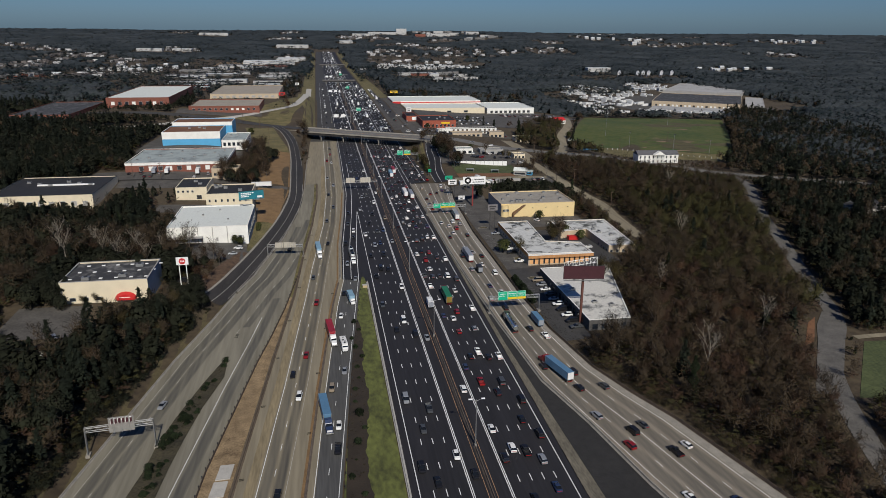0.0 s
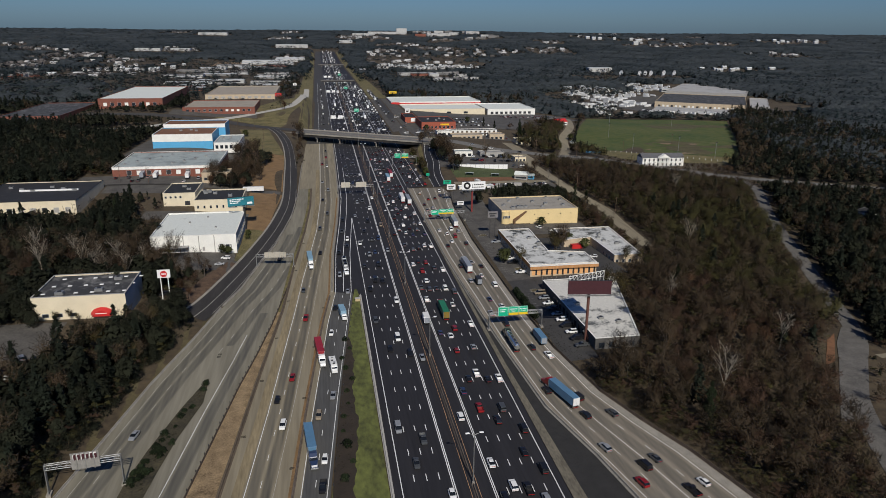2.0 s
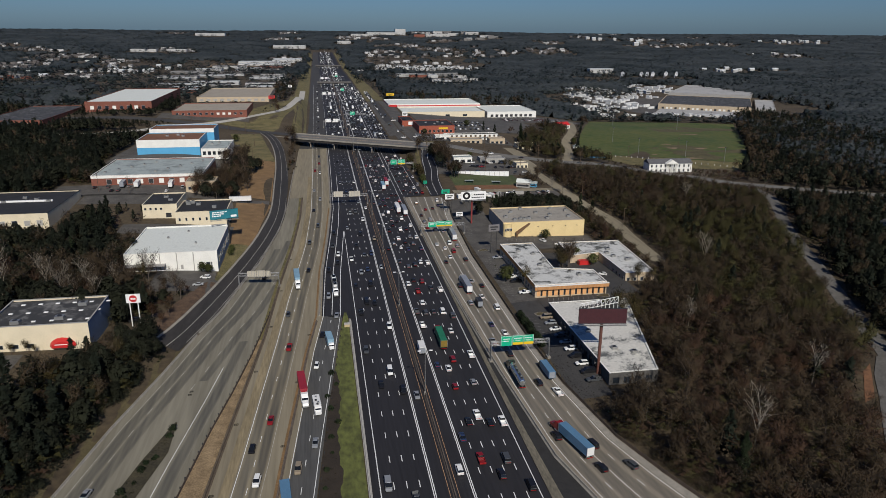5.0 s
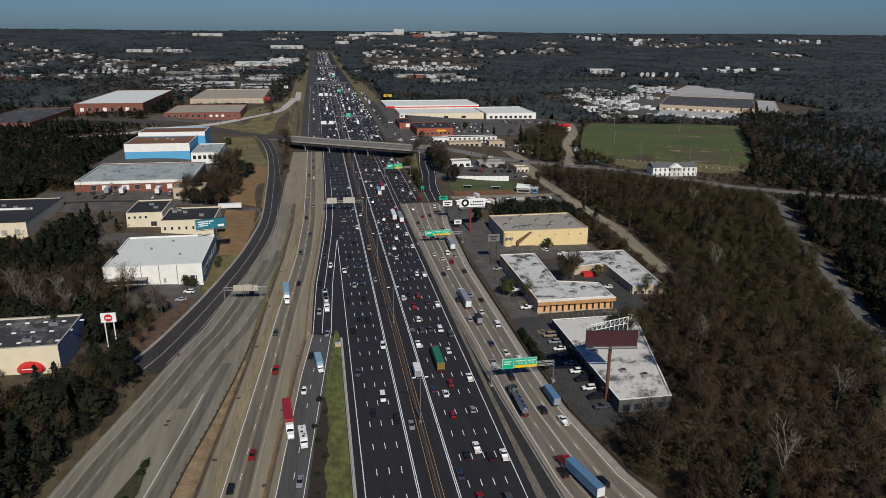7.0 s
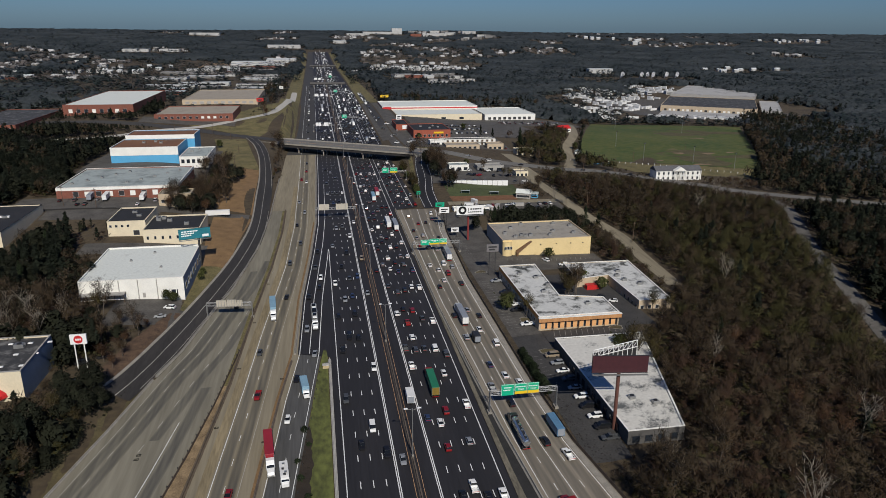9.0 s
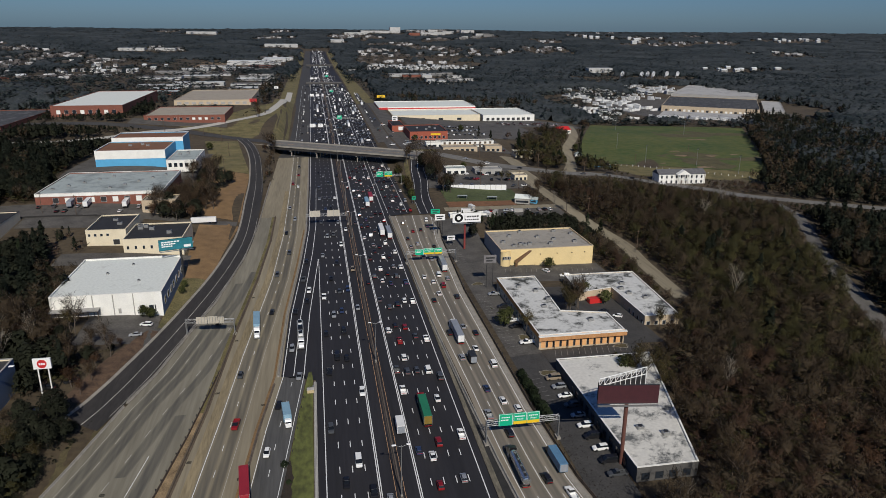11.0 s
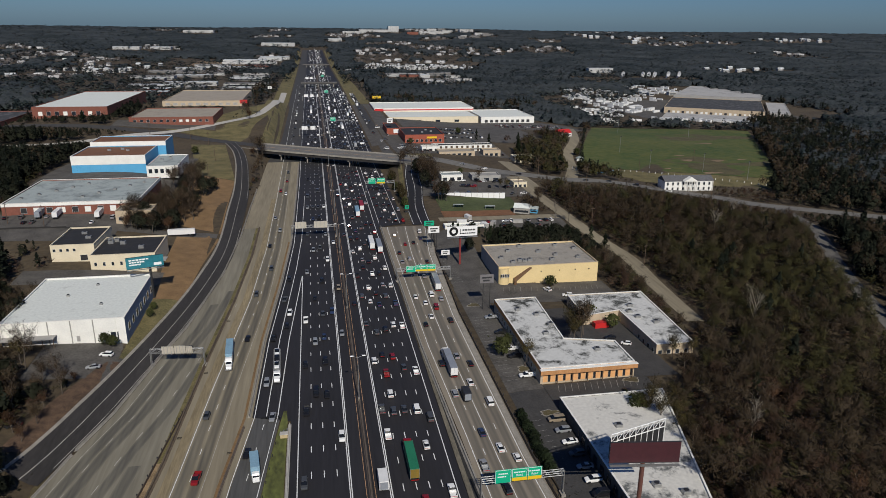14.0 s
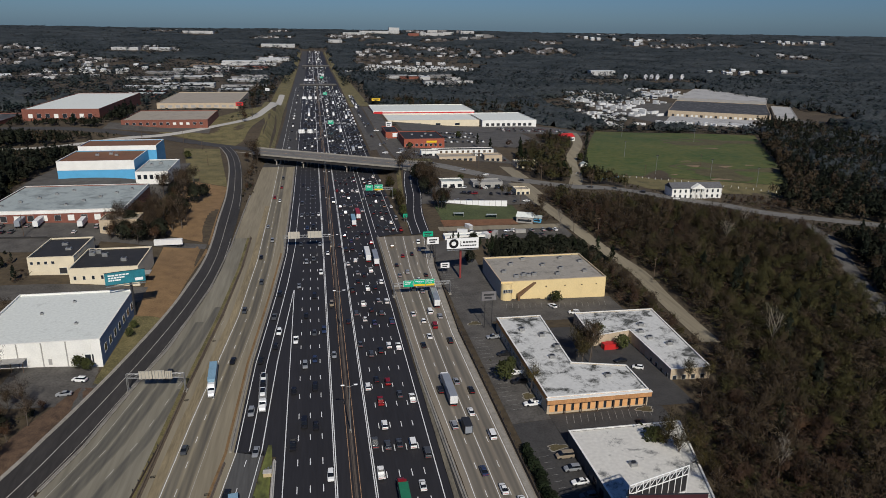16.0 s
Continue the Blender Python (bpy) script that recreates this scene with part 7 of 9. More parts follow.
bpy.context.view_layer.update()
for o in list(scene.objects):
    if o.type != "MESH" or o.name.startswith("ground"):
        continue
    top = o
    while top.parent:
        top = top.parent
    if top.get("kind") == "structure":
        me = o.data
        co = np.empty(len(me.vertices) * 3)
        me.vertices.foreach_get("co", co)
        co = co.reshape(-1, 3)
        for p in me.polygons:
            v = co[list(p.vertices)]
            mark(v[:, 0], v[:, 1], not o.name.startswith("lot_bend") and not (o.name.startswith("slip") and v[0, 1] < -8) and not (o.name.startswith("street_woods") and math.sin(v[0, 1] / 8.0) + math.sin(v[0, 1] / 21.0) < 0.25))
    elif top.get("category") not in ("traffic", "car", "lorry", "pickup truck", "road sign", "street lamp", "utility pole"):
        m = o.matrix_world
        c = [m @ Vector(b) for b in o.bound_box]
        x0, x1, y0, y1 = min(v.x for v in c), max(v.x for v in c), min(v.y for v in c), max(v.y for v in c)
        mark(np.array([x0, x1, x1, x0]), np.array([y0, y0, y1, y1]))


# the angled side of the white-roofed building is overgrown
for i in range(MW):
    for j in range(MH):
        x, y = MX0 + CELL * (i + .5), MY0 + CELL * (j + .5)
        if 93 < x < 114 and -60 < y < 8 and x > 94 + (y + 56.2) * 0.2643:
            BUSY[i, j] = OPENLY[i, j] = False


mark((-130, -103, -103, -130), (-40, -40, -12, -12))


mark((-97, -84, -84, -97), (-14, -14, 12, 12))


def busy(x, y):
    i, j = int((x - MX0) // CELL), int((y - MY0) // CELL)
    return 0 <= i < MW and 0 <= j < MH and bool(BUSY[i, j])


def height_limit(x, y):
    """How high a tree may stand without hiding the open ground or building behind it, seen from over the motorway."""
    if x < -82 and y < -24 and not (-145 < x < -119 and y > -62):
        return 15.0
    if (150 < x < 240 and 335 < y < 520 and x > 160 + (y - 345) * 0.1) or (x > 350 and 240 < y < 700):
        return 99.0
    dx, dy = x + 12, y + 230
    d = math.hypot(dx, dy)
    dx, dy = dx / d, dy / d
    slope = 112 / d
    for k in range(1, 24):
        i, j = int((x + dx * k * 3 - MX0) // CELL), int((y + dy * k * 3 - MY0) // CELL)
        if 0 <= i < MW and 0 <= j < MH and OPENLY[i, j]:
            return 1.6 + slope * (k * 3 - 2)
    return 99.0


# ---- trees ----
def leafy_mat(name, col, gaps=0.0, **kw):
    """A dull twig or leaf surface, shaded softly over the rounded crown that it belongs to. gaps: the share of open air between its twigs."""
    m = mat(name, col, 0.95, spec=0.1, **kw)
    n, ln = m.node_tree.nodes, m.node_tree.links
    at, turn, geo = n.new("ShaderNodeAttribute"), n.new("ShaderNodeVectorTransform"), n.new("ShaderNodeNewGeometry")
    at.attribute_name = "crown"
    turn.vector_type, turn.convert_from, turn.convert_to = "VECTOR", "OBJECT", "WORLD"
    ln.new(at.outputs["Vector"], turn.inputs[0])
    own = n.new("ShaderNodeVectorMath")
    own.operation = "SCALE"
    own.inputs["Scale"].default_value = 0.4
    ln.new(geo.outputs["Normal"], own.inputs[0])
    add, unit = n.new("ShaderNodeVectorMath"), n.new("ShaderNodeVectorMath")
    unit.operation = "NORMALIZE"
    ln.new(turn.outputs[0], add.inputs[0])
    ln.new(own.outputs[0], add.inputs[1])
    ln.new(add.outputs[0], unit.inputs[0])
    ln.new(unit.outputs[0], n["Principled BSDF"].inputs["Normal"])
    n["Principled BSDF"].inputs["Alpha"].default_value = 1 - gaps
    return m


BARK = mat("bark_grey_brown", (0.085, 0.068, 0.054), 0.9, var=0.3, scale=1, rnd=0.25)
BARK_PALE = mat("bark_pale", (0.17, 0.15, 0.122), 0.85, var=0.25, scale=1)
TWIG = leafy_mat("twigs_brown", (0.052, 0.034, 0.018), gaps=0.45, var=0.3, scale=3, rnd=0.4, tint=(0.044, 0.031, 0.020))
TWIG_OLIVE = leafy_mat("twigs_olive", (0.052, 0.042, 0.017), gaps=0.45, var=0.3, scale=3, rnd=0.4)
TWIG_RED = leafy_mat("twigs_reddish", (0.060, 0.033, 0.019), gaps=0.45, var=0.3, scale=3, rnd=0.4)
NEEDLE = leafy_mat("needles_dark_green", (0.016, 0.023, 0.011), var=0.35, scale=3, rnd=0.45)
LEAF = leafy_mat("leaves_olive", (0.05, 0.056, 0.02), var=0.4, scale=2, rnd=0.4)
EVERGREEN = leafy_mat("leaves_evergreen_dark", (0.016, 0.018, 0.011), var=0.4, scale=3, rnd=0.35)
NR = np.random.RandomState(3)


def limbs(rs, h, spread, r0, lean=0.1, levels=2):
    """Trunk and limbs as a bmesh, with the ends of the twig-bearing limbs."""
    bm = bmesh.new()
    tips = []

    def grow(a, d, length, r, level):
        b = a + d * length
        rod(bm, a, b, r, r * 0.55, 6 if level == 0 else 4)
        if level >= levels:
            tips.append((a, b))
            return
        n = (6, 4, 3)[level]
        for k in range(n):
            t = 0.45 + 0.55 * (k + 1) / n if level == 0 else 0.35 + 0.65 * (k + 1) / n
            az = k * 2.4 + rs.uniform(-0.5, 0.5)
            up = rs.uniform(0.5, 1.1)
            out = Vector((math.cos(az), math.sin(az), up * (1.3 - 0.3 * level))).normalized()
            grow(a + d * length * t, (out * spread + d * (1 - spread) * 0.8).normalized(), length * rs.uniform(0.42, 0.6), r * 0.5, level + 1)
        tips.append((a + d * length * 0.7, b))

    grow(Vector((0, 0, -0.5)), Vector((rs.uniform(-lean, lean), rs.uniform(-lean, lean), 1)).normalized(), h * 0.62, r0, 0)
    return bm, tips


def sprays(rs, tips, n, length, width, up=0.5, jitter=0.8):
    """Thin three-cornered sprays of twigs about the limb ends: vertices (3n, 3)."""
    t = rs.randint(0, len(tips), n)
    A, B = np.array([tuple(a) for a, b in tips]), np.array([tuple(b) for a, b in tips])
    k = rs.uniform(0.2, 1.1, (n, 1))
    p = A[t] * (1 - k) + B[t] * k + rs.normal(0, jitter, (n, 3))
    d = rs.normal(0, 1, (n, 3))
    d[:, 2] = np.abs(d[:, 2]) * 0.6 + up
    d /= np.linalg.norm(d, axis=1)[:, None]
    mid = (A[t] + B[t]).mean(0) / 2
    out = p - mid + np.array([0, 0, 2.0])
    out = out / (np.linalg.norm(out, axis=1)[:, None] + 1e-6) + rs.normal(0, 0.3, (n, 3))
    s = np.cross(d, out)
    s /= np.linalg.norm(s, axis=1)[:, None] + 1e-6
    L, W = length * rs.uniform(0.6, 1.3, (n, 1)), width * rs.uniform(0.6, 1.4, (n, 1))
    return np.stack([p - s * W / 2, p + s * W / 2, p + d * L], 1).reshape(-1, 3)


def shell(rs, n, h, r, base, size):
    """Leaf and twig clumps over an uneven rounded crown, each facing outwards."""
    u = rs.normal(0, 1, (n, 3))
    u[:, 2] = np.abs(u[:, 2]) * 0.9 - 0.25
    u /= np.linalg.norm(u, axis=1)[:, None]
    az = np.arctan2(u[:, 1], u[:, 0])
    lob = 1 + 0.2 * np.sin(3 * az + 4 * u[:, 2]) + 0.15 * np.sin(7 * az)
    q = rs.uniform(0.55, 1.0, n) ** 0.5 * lob
    c = base + 0.45 * (h - base)
    p = np.stack([u[:, 0] * r * q, u[:, 1] * r * q, c + u[:, 2] * (h - c) * q], 1)
    nn = u + rs.normal(0, 0.35, (n, 3))
    a = np.cross(nn, rs.normal(0, 1, (n, 3)))
    a /= np.linalg.norm(a, axis=1)[:, None]
    b = np.cross(nn, a)
    b /= np.linalg.norm(b, axis=1)[:, None]
    L, W = size * rs.uniform(0.6, 1.4, (n, 1)), size * rs.uniform(0.6, 1.2, (n, 1))
    return np.stack([p - a * W - b * L * 0.6, p + a * W - b * L * 0.6, p + b * L], 1).reshape(-1, 3)


def needles(rs, n, h, r, base, size, droop=-0.15, shape="cone"):
    """Flat leaf clumps filling an uneven crown."""
    z = base + (h - base) * rs.uniform(0, 1, n) ** 0.8
    f = (z - base) / (h - base)
    lay = 0.75 + 0.35 * np.sin(f * 17 + 3 * rs.uniform(0, 1)) if shape == "cone" else 1
    rad = r * ((1.02 - f) ** 0.75 if shape == "cone" else np.sqrt(np.clip(1 - (2 * f - 0.9) ** 2 * 0.8, 0.05, 1))) * lay
    q = np.sqrt(rs.uniform(0.12, 1.0, n))
    az = rs.uniform(0, math.tau, n)
    lob = 1 + 0.22 * np.sin(3 * az + 5 * f) + 0.12 * np.sin(7 * az)
    p = np.stack([rad * q * lob * np.cos(az), rad * q * lob * np.sin(az), z], 1)
    out = np.stack([np.cos(az), np.sin(az), np.full(n, droop)], 1) + rs.normal(0, 0.55, (n, 3))
    out /= np.linalg.norm(out, axis=1)[:, None]
    s = np.cross(out, rs.normal(0, 0.5, (n, 3)) + (0, 0, 1))
    s /= np.linalg.norm(s, axis=1)[:, None]
    L, W = size * rs.uniform(0.6, 1.4, (n, 1)), size * rs.uniform(0.35, 0.8, (n, 1))
    return np.stack([p - s * W - out * L * 0.3, p + s * W - out * L * 0.3, p + out * L], 1).reshape(-1, 3)


def crown_normals(v):
    """Which way each corner faces on the rounded hull of its crown."""
    c = v.mean(0)
    d = (v - c) / (np.abs(v - c).max(0) + 1e-6)
    d[:, 2] = d[:, 2] * 0.8 + 0.45
    return d / (np.linalg.norm(d, axis=1)[:, None] + 1e-6)


def tri_mesh(name, v, material, soft=None):
    """A mesh of loose triangles from an array of corners; soft: the crown's normal at each corner."""
    v = np.ascontiguousarray(v, np.float32)
    n = len(v) // 3
    me = bpy.data.meshes.new(name)
    me.vertices.add(3 * n)
    me.vertices.foreach_set("co", v.ravel())
    me.loops.add(3 * n)
    me.loops.foreach_set("vertex_index", np.arange(3 * n, dtype=np.int32))
    me.polygons.add(n)
    me.polygons.foreach_set("loop_start", np.arange(0, 3 * n, 3, dtype=np.int32))
    me.materials.append(material)
    me.update(calc_edges=True)
    at = me.attributes.new("crown", "FLOAT_VECTOR", "POINT")
    soft = np.tile((0.0, 0.0, 1.0), (3 * n, 1)) if soft is None else soft
    at.data.foreach_set("vector", np.ascontiguousarray(soft, np.float32).ravel())
    return me


TREES = {}
CROWNS = {}


def tree_kind(key, label, trunk_bm, crown, bark, foliage, category="tree", name="tree"):
    ob = empty(name, pose(0, 0, -400), label, category, "trees of the woods")
    part("trunk", trunk_bm, bark, ob)
    part_mesh("crown", tri_mesh("crown", crown, foliage, crown_normals(crown)), ob)
    TREES.setdefault(key, []).append(ob)
    CROWNS.setdefault(key, []).append(crown)


for k in range(4):
    rs = np.random.RandomState(20 + k)
    h = 13 + 2.2 * k
    bm, tips = limbs(rs, h, 0.62, 0.24)
    tree_kind("bare", "bare brown winter tree with a fine twiggy crown", bm, sprays(rs, tips, 1000, 1.3, 0.27), BARK, TWIG)
for k in range(2):
    rs = np.random.RandomState(40 + k)
    bm, tips = limbs(rs, 12 + 2 * k, 0.6, 0.22)
    tree_kind("olive", "bare tree with an olive-tinged crown of buds", bm, sprays(rs, tips, 1000, 1.1, 0.3), BARK, TWIG_OLIVE)
    bm, tips = limbs(rs, 10 + 2 * k, 0.66, 0.2)
    tree_kind("red", "bare tree with a reddish-brown twiggy crown", bm, sprays(rs, tips, 1000, 1.1, 0.28), BARK, TWIG_RED)
for k in range(3):
    rs = np.random.RandomState(60 + k)
    h = 14 + 3 * k
    bm = rod(bmesh.new(), (0, 0, -0.5), (0.2, 0.1, h * 0.95), 0.26, 0.06, 7)
    for j in range(9):
        a, z = j * 2.4, h * (0.3 + 0.065 * j)
        rod(bm, (0, 0, z), (2.2 * (1.1 - 0.08 * j) * math.cos(a), 2.2 * (1.1 - 0.08 * j) * math.sin(a), z + 0.4), 0.07, 0.03, 4)
    tree_kind("pine", "dark green pine with a ragged crown", bm, needles(rs, 1000, h, 3.6, h * 0.2, 0.6), BARK, NEEDLE)
for k in range(2):
    rs = np.random.RandomState(80 + k)
    bm, tips = limbs(rs, 16 + 2 * k, 0.5, 0.26)
    tree_kind("pale", "bare white-barked tree standing among woods", bm, sprays(rs, tips, 160, 1.6, 0.10), BARK_PALE, BARK_PALE)
for k in range(2):
    rs = np.random.RandomState(90 + k)
    bm, tips = limbs(rs, 5.5 + k, 0.7, 0.14)
    tree_kind("leafy", "small leafy evergreen tree", bm, np.vstack([sprays(rs, tips, 200, 0.9, 0.4), needles(rs, 420, 5.6 + k, 2.4, 1.4, 0.5, shape="round")]), BARK, LEAF)
for k in range(2):
    rs = np.random.RandomState(95 + k)
    bm = bmesh.new()
    for j in range(5):
        rod(bm, (0, 0, -0.3), (0.7 * math.cos(j * 1.3), 0.7 * math.sin(j * 1.3), 1.3), 0.06, 0.03, 4)
    tree_kind("bush", "low dark green rounded shrub", bm, needles(rs, 380, 2.6 + 0.5 * k, 1.7, 0.1, 0.36, shape="round"), BARK, NEEDLE, "shrub", "shrub")
for k in range(2):
    rs = np.random.RandomState(110 + k)
    h = 11 + 2 * k
    bm, tips = limbs(rs, h, 0.6, 0.25)
    tree_kind("oak", "broad dark evergreen tree with a rounded crown", bm, np.vstack([needles(rs, 700, h, 4.4, 1.8, 0.62, shape="round"), shell(rs, 400, h, 4.4, 1.5, 0.6)]), BARK, EVERGREEN)
SEEN = set()


def plant(key, x, y, scale=1.0, rs=NR):
    base = TREES[key][rs.randint(len(TREES[key]))]
    m = pose(x, y, gz(x, y), 0, 0, rs.uniform(0, 360))
    s = scale * rs.uniform(0.85, 1.15)
    if base.name not in SEEN:
        SEEN.add(base.name)
        base.matrix_world = m
        base.scale = (s, s, s)
        return base
    old = base.scale.copy()
    base.scale = (s, s, s)
    ob = copy_thing(base, m)
    base.scale = old
    return ob


# single trees and shrubs by the roads and buildings
for key, x, y, s in (("bare", -47, 432, 1), ("bare", -45, 446, 1.1), ("red", -50, 420, 1), ("bare", -43, 438, .9), ("bare", 71, 372, 1), ("bare", 67, 362, .9), ("bare", 76, 362, 1.1), ("olive", 58.4, 288, .7), ("olive", 57.6, 276, .6),
                     ("olive", 58.8, 300, .6), ("bare", 79, 296, 1.1), ("bare", 80, 284, 1), ("bare", 82, 308, 1.1), ("red", 79, 270, .9), ("bare", 78, 320, 1), ("olive", 98, 62, 1.15), ("bare", 100, 56, 1.05), ("olive", 96, 54, 1.0), ("olive", 103, 61, 1.0),
                     ("olive", 72.2, 38.8, .8), ("leafy", 70.6, 57, .8), ("leafy", 112, 78, 1.1), ("leafy", 117, 66, 1.1), ("olive", 128, 36, .8), ("olive", 136, 37, .7), ("leafy", 108, 116, 1.1), ("olive", 102, 2, 1.0), ("olive", 108, -4, .8), ("olive", 111, 4, .85), ("olive", 107, -16, .7), ("bare", 104, -26, .6),
                     ("leafy", -76.6, 70, .9), ("leafy", -73.4, 69, .9), ("leafy", -66.6, 104, .6), ("leafy", -66.4, 96, .6), ("olive", -100, 58, .8), ("bare", -97, 53, .8), ("red", -93, 212, .9), ("red", -100, 206, .8), ("bare", -87, 205, .9), ("bare", -84, 216, .9),
                     ("bare", -80, 300, 1), ("bare", -84, 318, 1), ("bare", -79, 335, .9), ("red", -82, 284, .9), ("leafy", 118, 545, 1.4), ("leafy", 92, 488, 1.3), ("pine", 160, 500, .8), ("pine", 168, 480, .8), ("bare", -70, 610, 1.2), ("bare", -62, 640, 1.2), ("bare", -74, 660, 1.2), ("red", -66, 600, 1.1), ("bare", -75, 238, .8), ("bare", -69, 241, .7), ("red", -82, 236, .8), ("red", -93, 232, .9), ("bare", -88, 241, .8), ("bare", -78, 246, .8), ("bare", -78, 312, .9), ("bare", -86, 313, .9), ("bare", -72, 244, .7), ("red", -84, 305, .8), ("olive", 101, -6, .95), ("olive", 99, -1, .8), ("olive", 105, -13, .85), ("bare", 103, -24, .8), ("leafy", 97.5, 1.5, 1.2), ("bare", -80, 228, .8), ("bare", -97, 226, .7), ("leafy", 252, 462, 1.2), ("leafy", 152, 552, 1.5), ("leafy", 66, 48, 1.2), ("pine", -217, 548, .9), ("bare", -99, 224, .8), ("red", -88, 227, .8), ("bare", -82, 229, .9), ("bare", -74, 229, .8), ("red", -77, 234, .8), ("bare", -91, 238, .9), ("red", -95, 222, .7), ("bare", -70, 233, .7), ("bare", -85, 248, .9), ("bare", -79, 254, .8), ("pine", -86, 262, .45), ("leafy", -84, 270, 1.2), ("leafy", -84, 282, 1.2), ("bare", -92, 300, .9), ("bare", -90, 308, .9), ("bare", -80, 316, .9), ("olive", 135, 294, .8), ("olive", 131, 297, .7), ("bare", 118, 311, .8), ("leafy", 111, 342, .9), ("leafy", -97, 428, 1.3), ("bare", 148, 262, .7), ("bare", 144, 248, .8), ("pale", 150, 232, .6), ("pale", 147, 222, .6), ("bare", 152, 212, .8), ("pine", 150, 172, .6), ("pine", 156, 166, .6), ("pine", 189, 452, .9), ("pine", 186, 440, .9), ("pine", 183, 428, .9), ("pine", 190, 436, .9), ("pine", 196, 350, .8), ("pine", 192, 358, .8), ("pine", 199, 362, .8), ("bare", -45, 400, .6), ("red", -45.6, 386, .6), ("bare", -44.8, 372, .6), ("bare", -45.4, 358, .55), ("red", -44.6, 344, .5), ("bare", -44.2, 416, .6), ("olive", -45, 330, .4), ("oak", -84.5, -7, .8), ("oak", -88, -15, .9), ("oak", -84, -17, .8), ("oak", -93, -8, .55), ("oak", -86, -2, .45), ("oak", -81.5, -12, .6), ("red", -83, 10, .5), ("bare", -84, 44, .55), ("bare", -80.5, 36, .5), ("red", -83, 28, .55), ("bare", -87, 36, .65), ("bare", -82, 19, .5), ("red", -87, 15, .65), ("bare", -90, 24, .75), ("bare", -89, 45, .65), ("red", -79, 44, .4)):
    plant(key, x, y, s)
GROVES = []
for x0, x1, y0, y1, n, keys, s in ((-84, -60, 606, 668, 14, ("oak", "bare", "bare"), 1.1), (-46, -38, 300, 455, 22, ("bare", "bare", "red", "oak"), 0.85), (76, 86, 250, 345, 20, ("bare", "bare", "oak"), 0.95), (56.8, 60.0, 246, 350, 18, ("leafy", "leafy", "olive"), 0.8), (-104, -72, 206, 236, 16, ("bare", "red", "oak"), 0.9), (-92, -66, 240, 312, 12, ("bare", "oak"), 0.9), (72, 150, 168, 200, 14, ("oak",), 0.55), (440, 522, 800, 842, 30, ("pine", "oak"), 0.9)):
    for _ in range(n):
        key, x, y = keys[NR.randint(len(keys))], NR.uniform(x0, x1), NR.uniform(y0, y1)
        if y0 > 290:
            GROVES.append((x, y, key))
        else:
            plant(key, x, y, s)
for k in range(14):
    plant("bush", 61.4 + 0.3 * math.sin(k), -22 + 2.3 * k, 1.0)
for k in range(16):
    plant("pine", 92 + 3.3 * k, 176 + 6 * math.sin(k * 1.7) + 0.3 * k, 0.5)
    plant("pine", 74 + 2.4 * k, 190 + 5 * math.sin(k * 1.3), 0.38)
for k in range(12):
    y = -62 - 16 * k
    if y > -250:
        f = float(lerp(y, ((-420, -118), (-124, -78.1), (-92, -74), (-72, -68.9), (-57, -66.6))))
        for j in range(3):
            plant("bush", f + NR.uniform(-2, 2) * min(1, (-57 - y) / 40 + .2), y + NR.uniform(-7, 7), NR.uniform(.35, .7))
for k in range(26):
    y = -200 + 8 * k
    if y < -30:
        plant("bush", float(lerp(y, ((-140, -22.5), (-76, -19.2), (-30, -17.2)))) + NR.uniform(-2.5, 2.0), y, NR.uniform(.3, .8))
for x, y in ((125, -17), (150, -60), (176, 60), (-118, 40), (-126, 34), (-135, 44), (-150, 38), (-108, 44), (-142, 58), (-160, 60), (-122, 28), (-131, 52), (-112, 30), (230, 180), (260, 210)):
    plant("pale", x, y, 0.95)

for x, y, s in ((-139, -14, .8), (-144, -8, .95), (-135, -18, .6), (-147, -16, .9)):
    plant("oak", x, y, s)
for x, y in ((-128, -13.5), (-123, -13.2), (-120.5, -13.6)):
    plant("olive", x, y, 0.35)
# the dense evergreens on the bank between the shop and the ramp, and scrub on the ramp island
BANK = np.random.RandomState(41)
for gx in np.arange(-117, -80, 5.4):
    for gy in np.arange(-92, -12, 5.4):
        x, y = gx + BANK.uniform(-2, 2), gy + BANK.uniform(-2, 2)
        foot = float(lerp(y, ((-92, -101), (-62, -92.5), (-47, -88), (-16, -82.5))))
        if y < float(lerp(x, ((-117, -39), (-113, -35), (-95, -25), (-84, -16)))) and x < foot and (y > -43 or x > foot - 6):
            plant("oak" if BANK.uniform() < 0.85 else "olive", x, y, 0.55 if x > foot - 4 else 0.78, BANK)
for k in range(44):
    y = BANK.uniform(-150, -66)
    west, east = float(lerp(y, ((-150, -84.5), (-111, -79.6), (-75, -71.8), (-66, -69.2)))), float(lerp(y, ((-150, -79), (-110, -74.2), (-72, -66.9), (-66, -68))))
    plant("bush", BANK.uniform(west, east), y, BANK.uniform(.4, .75), BANK)
plant("pale", 102, -98, 1.05)
plant("pale", 79, -72, 0.6)
plant("pale", 77.5, -79, 0.55)

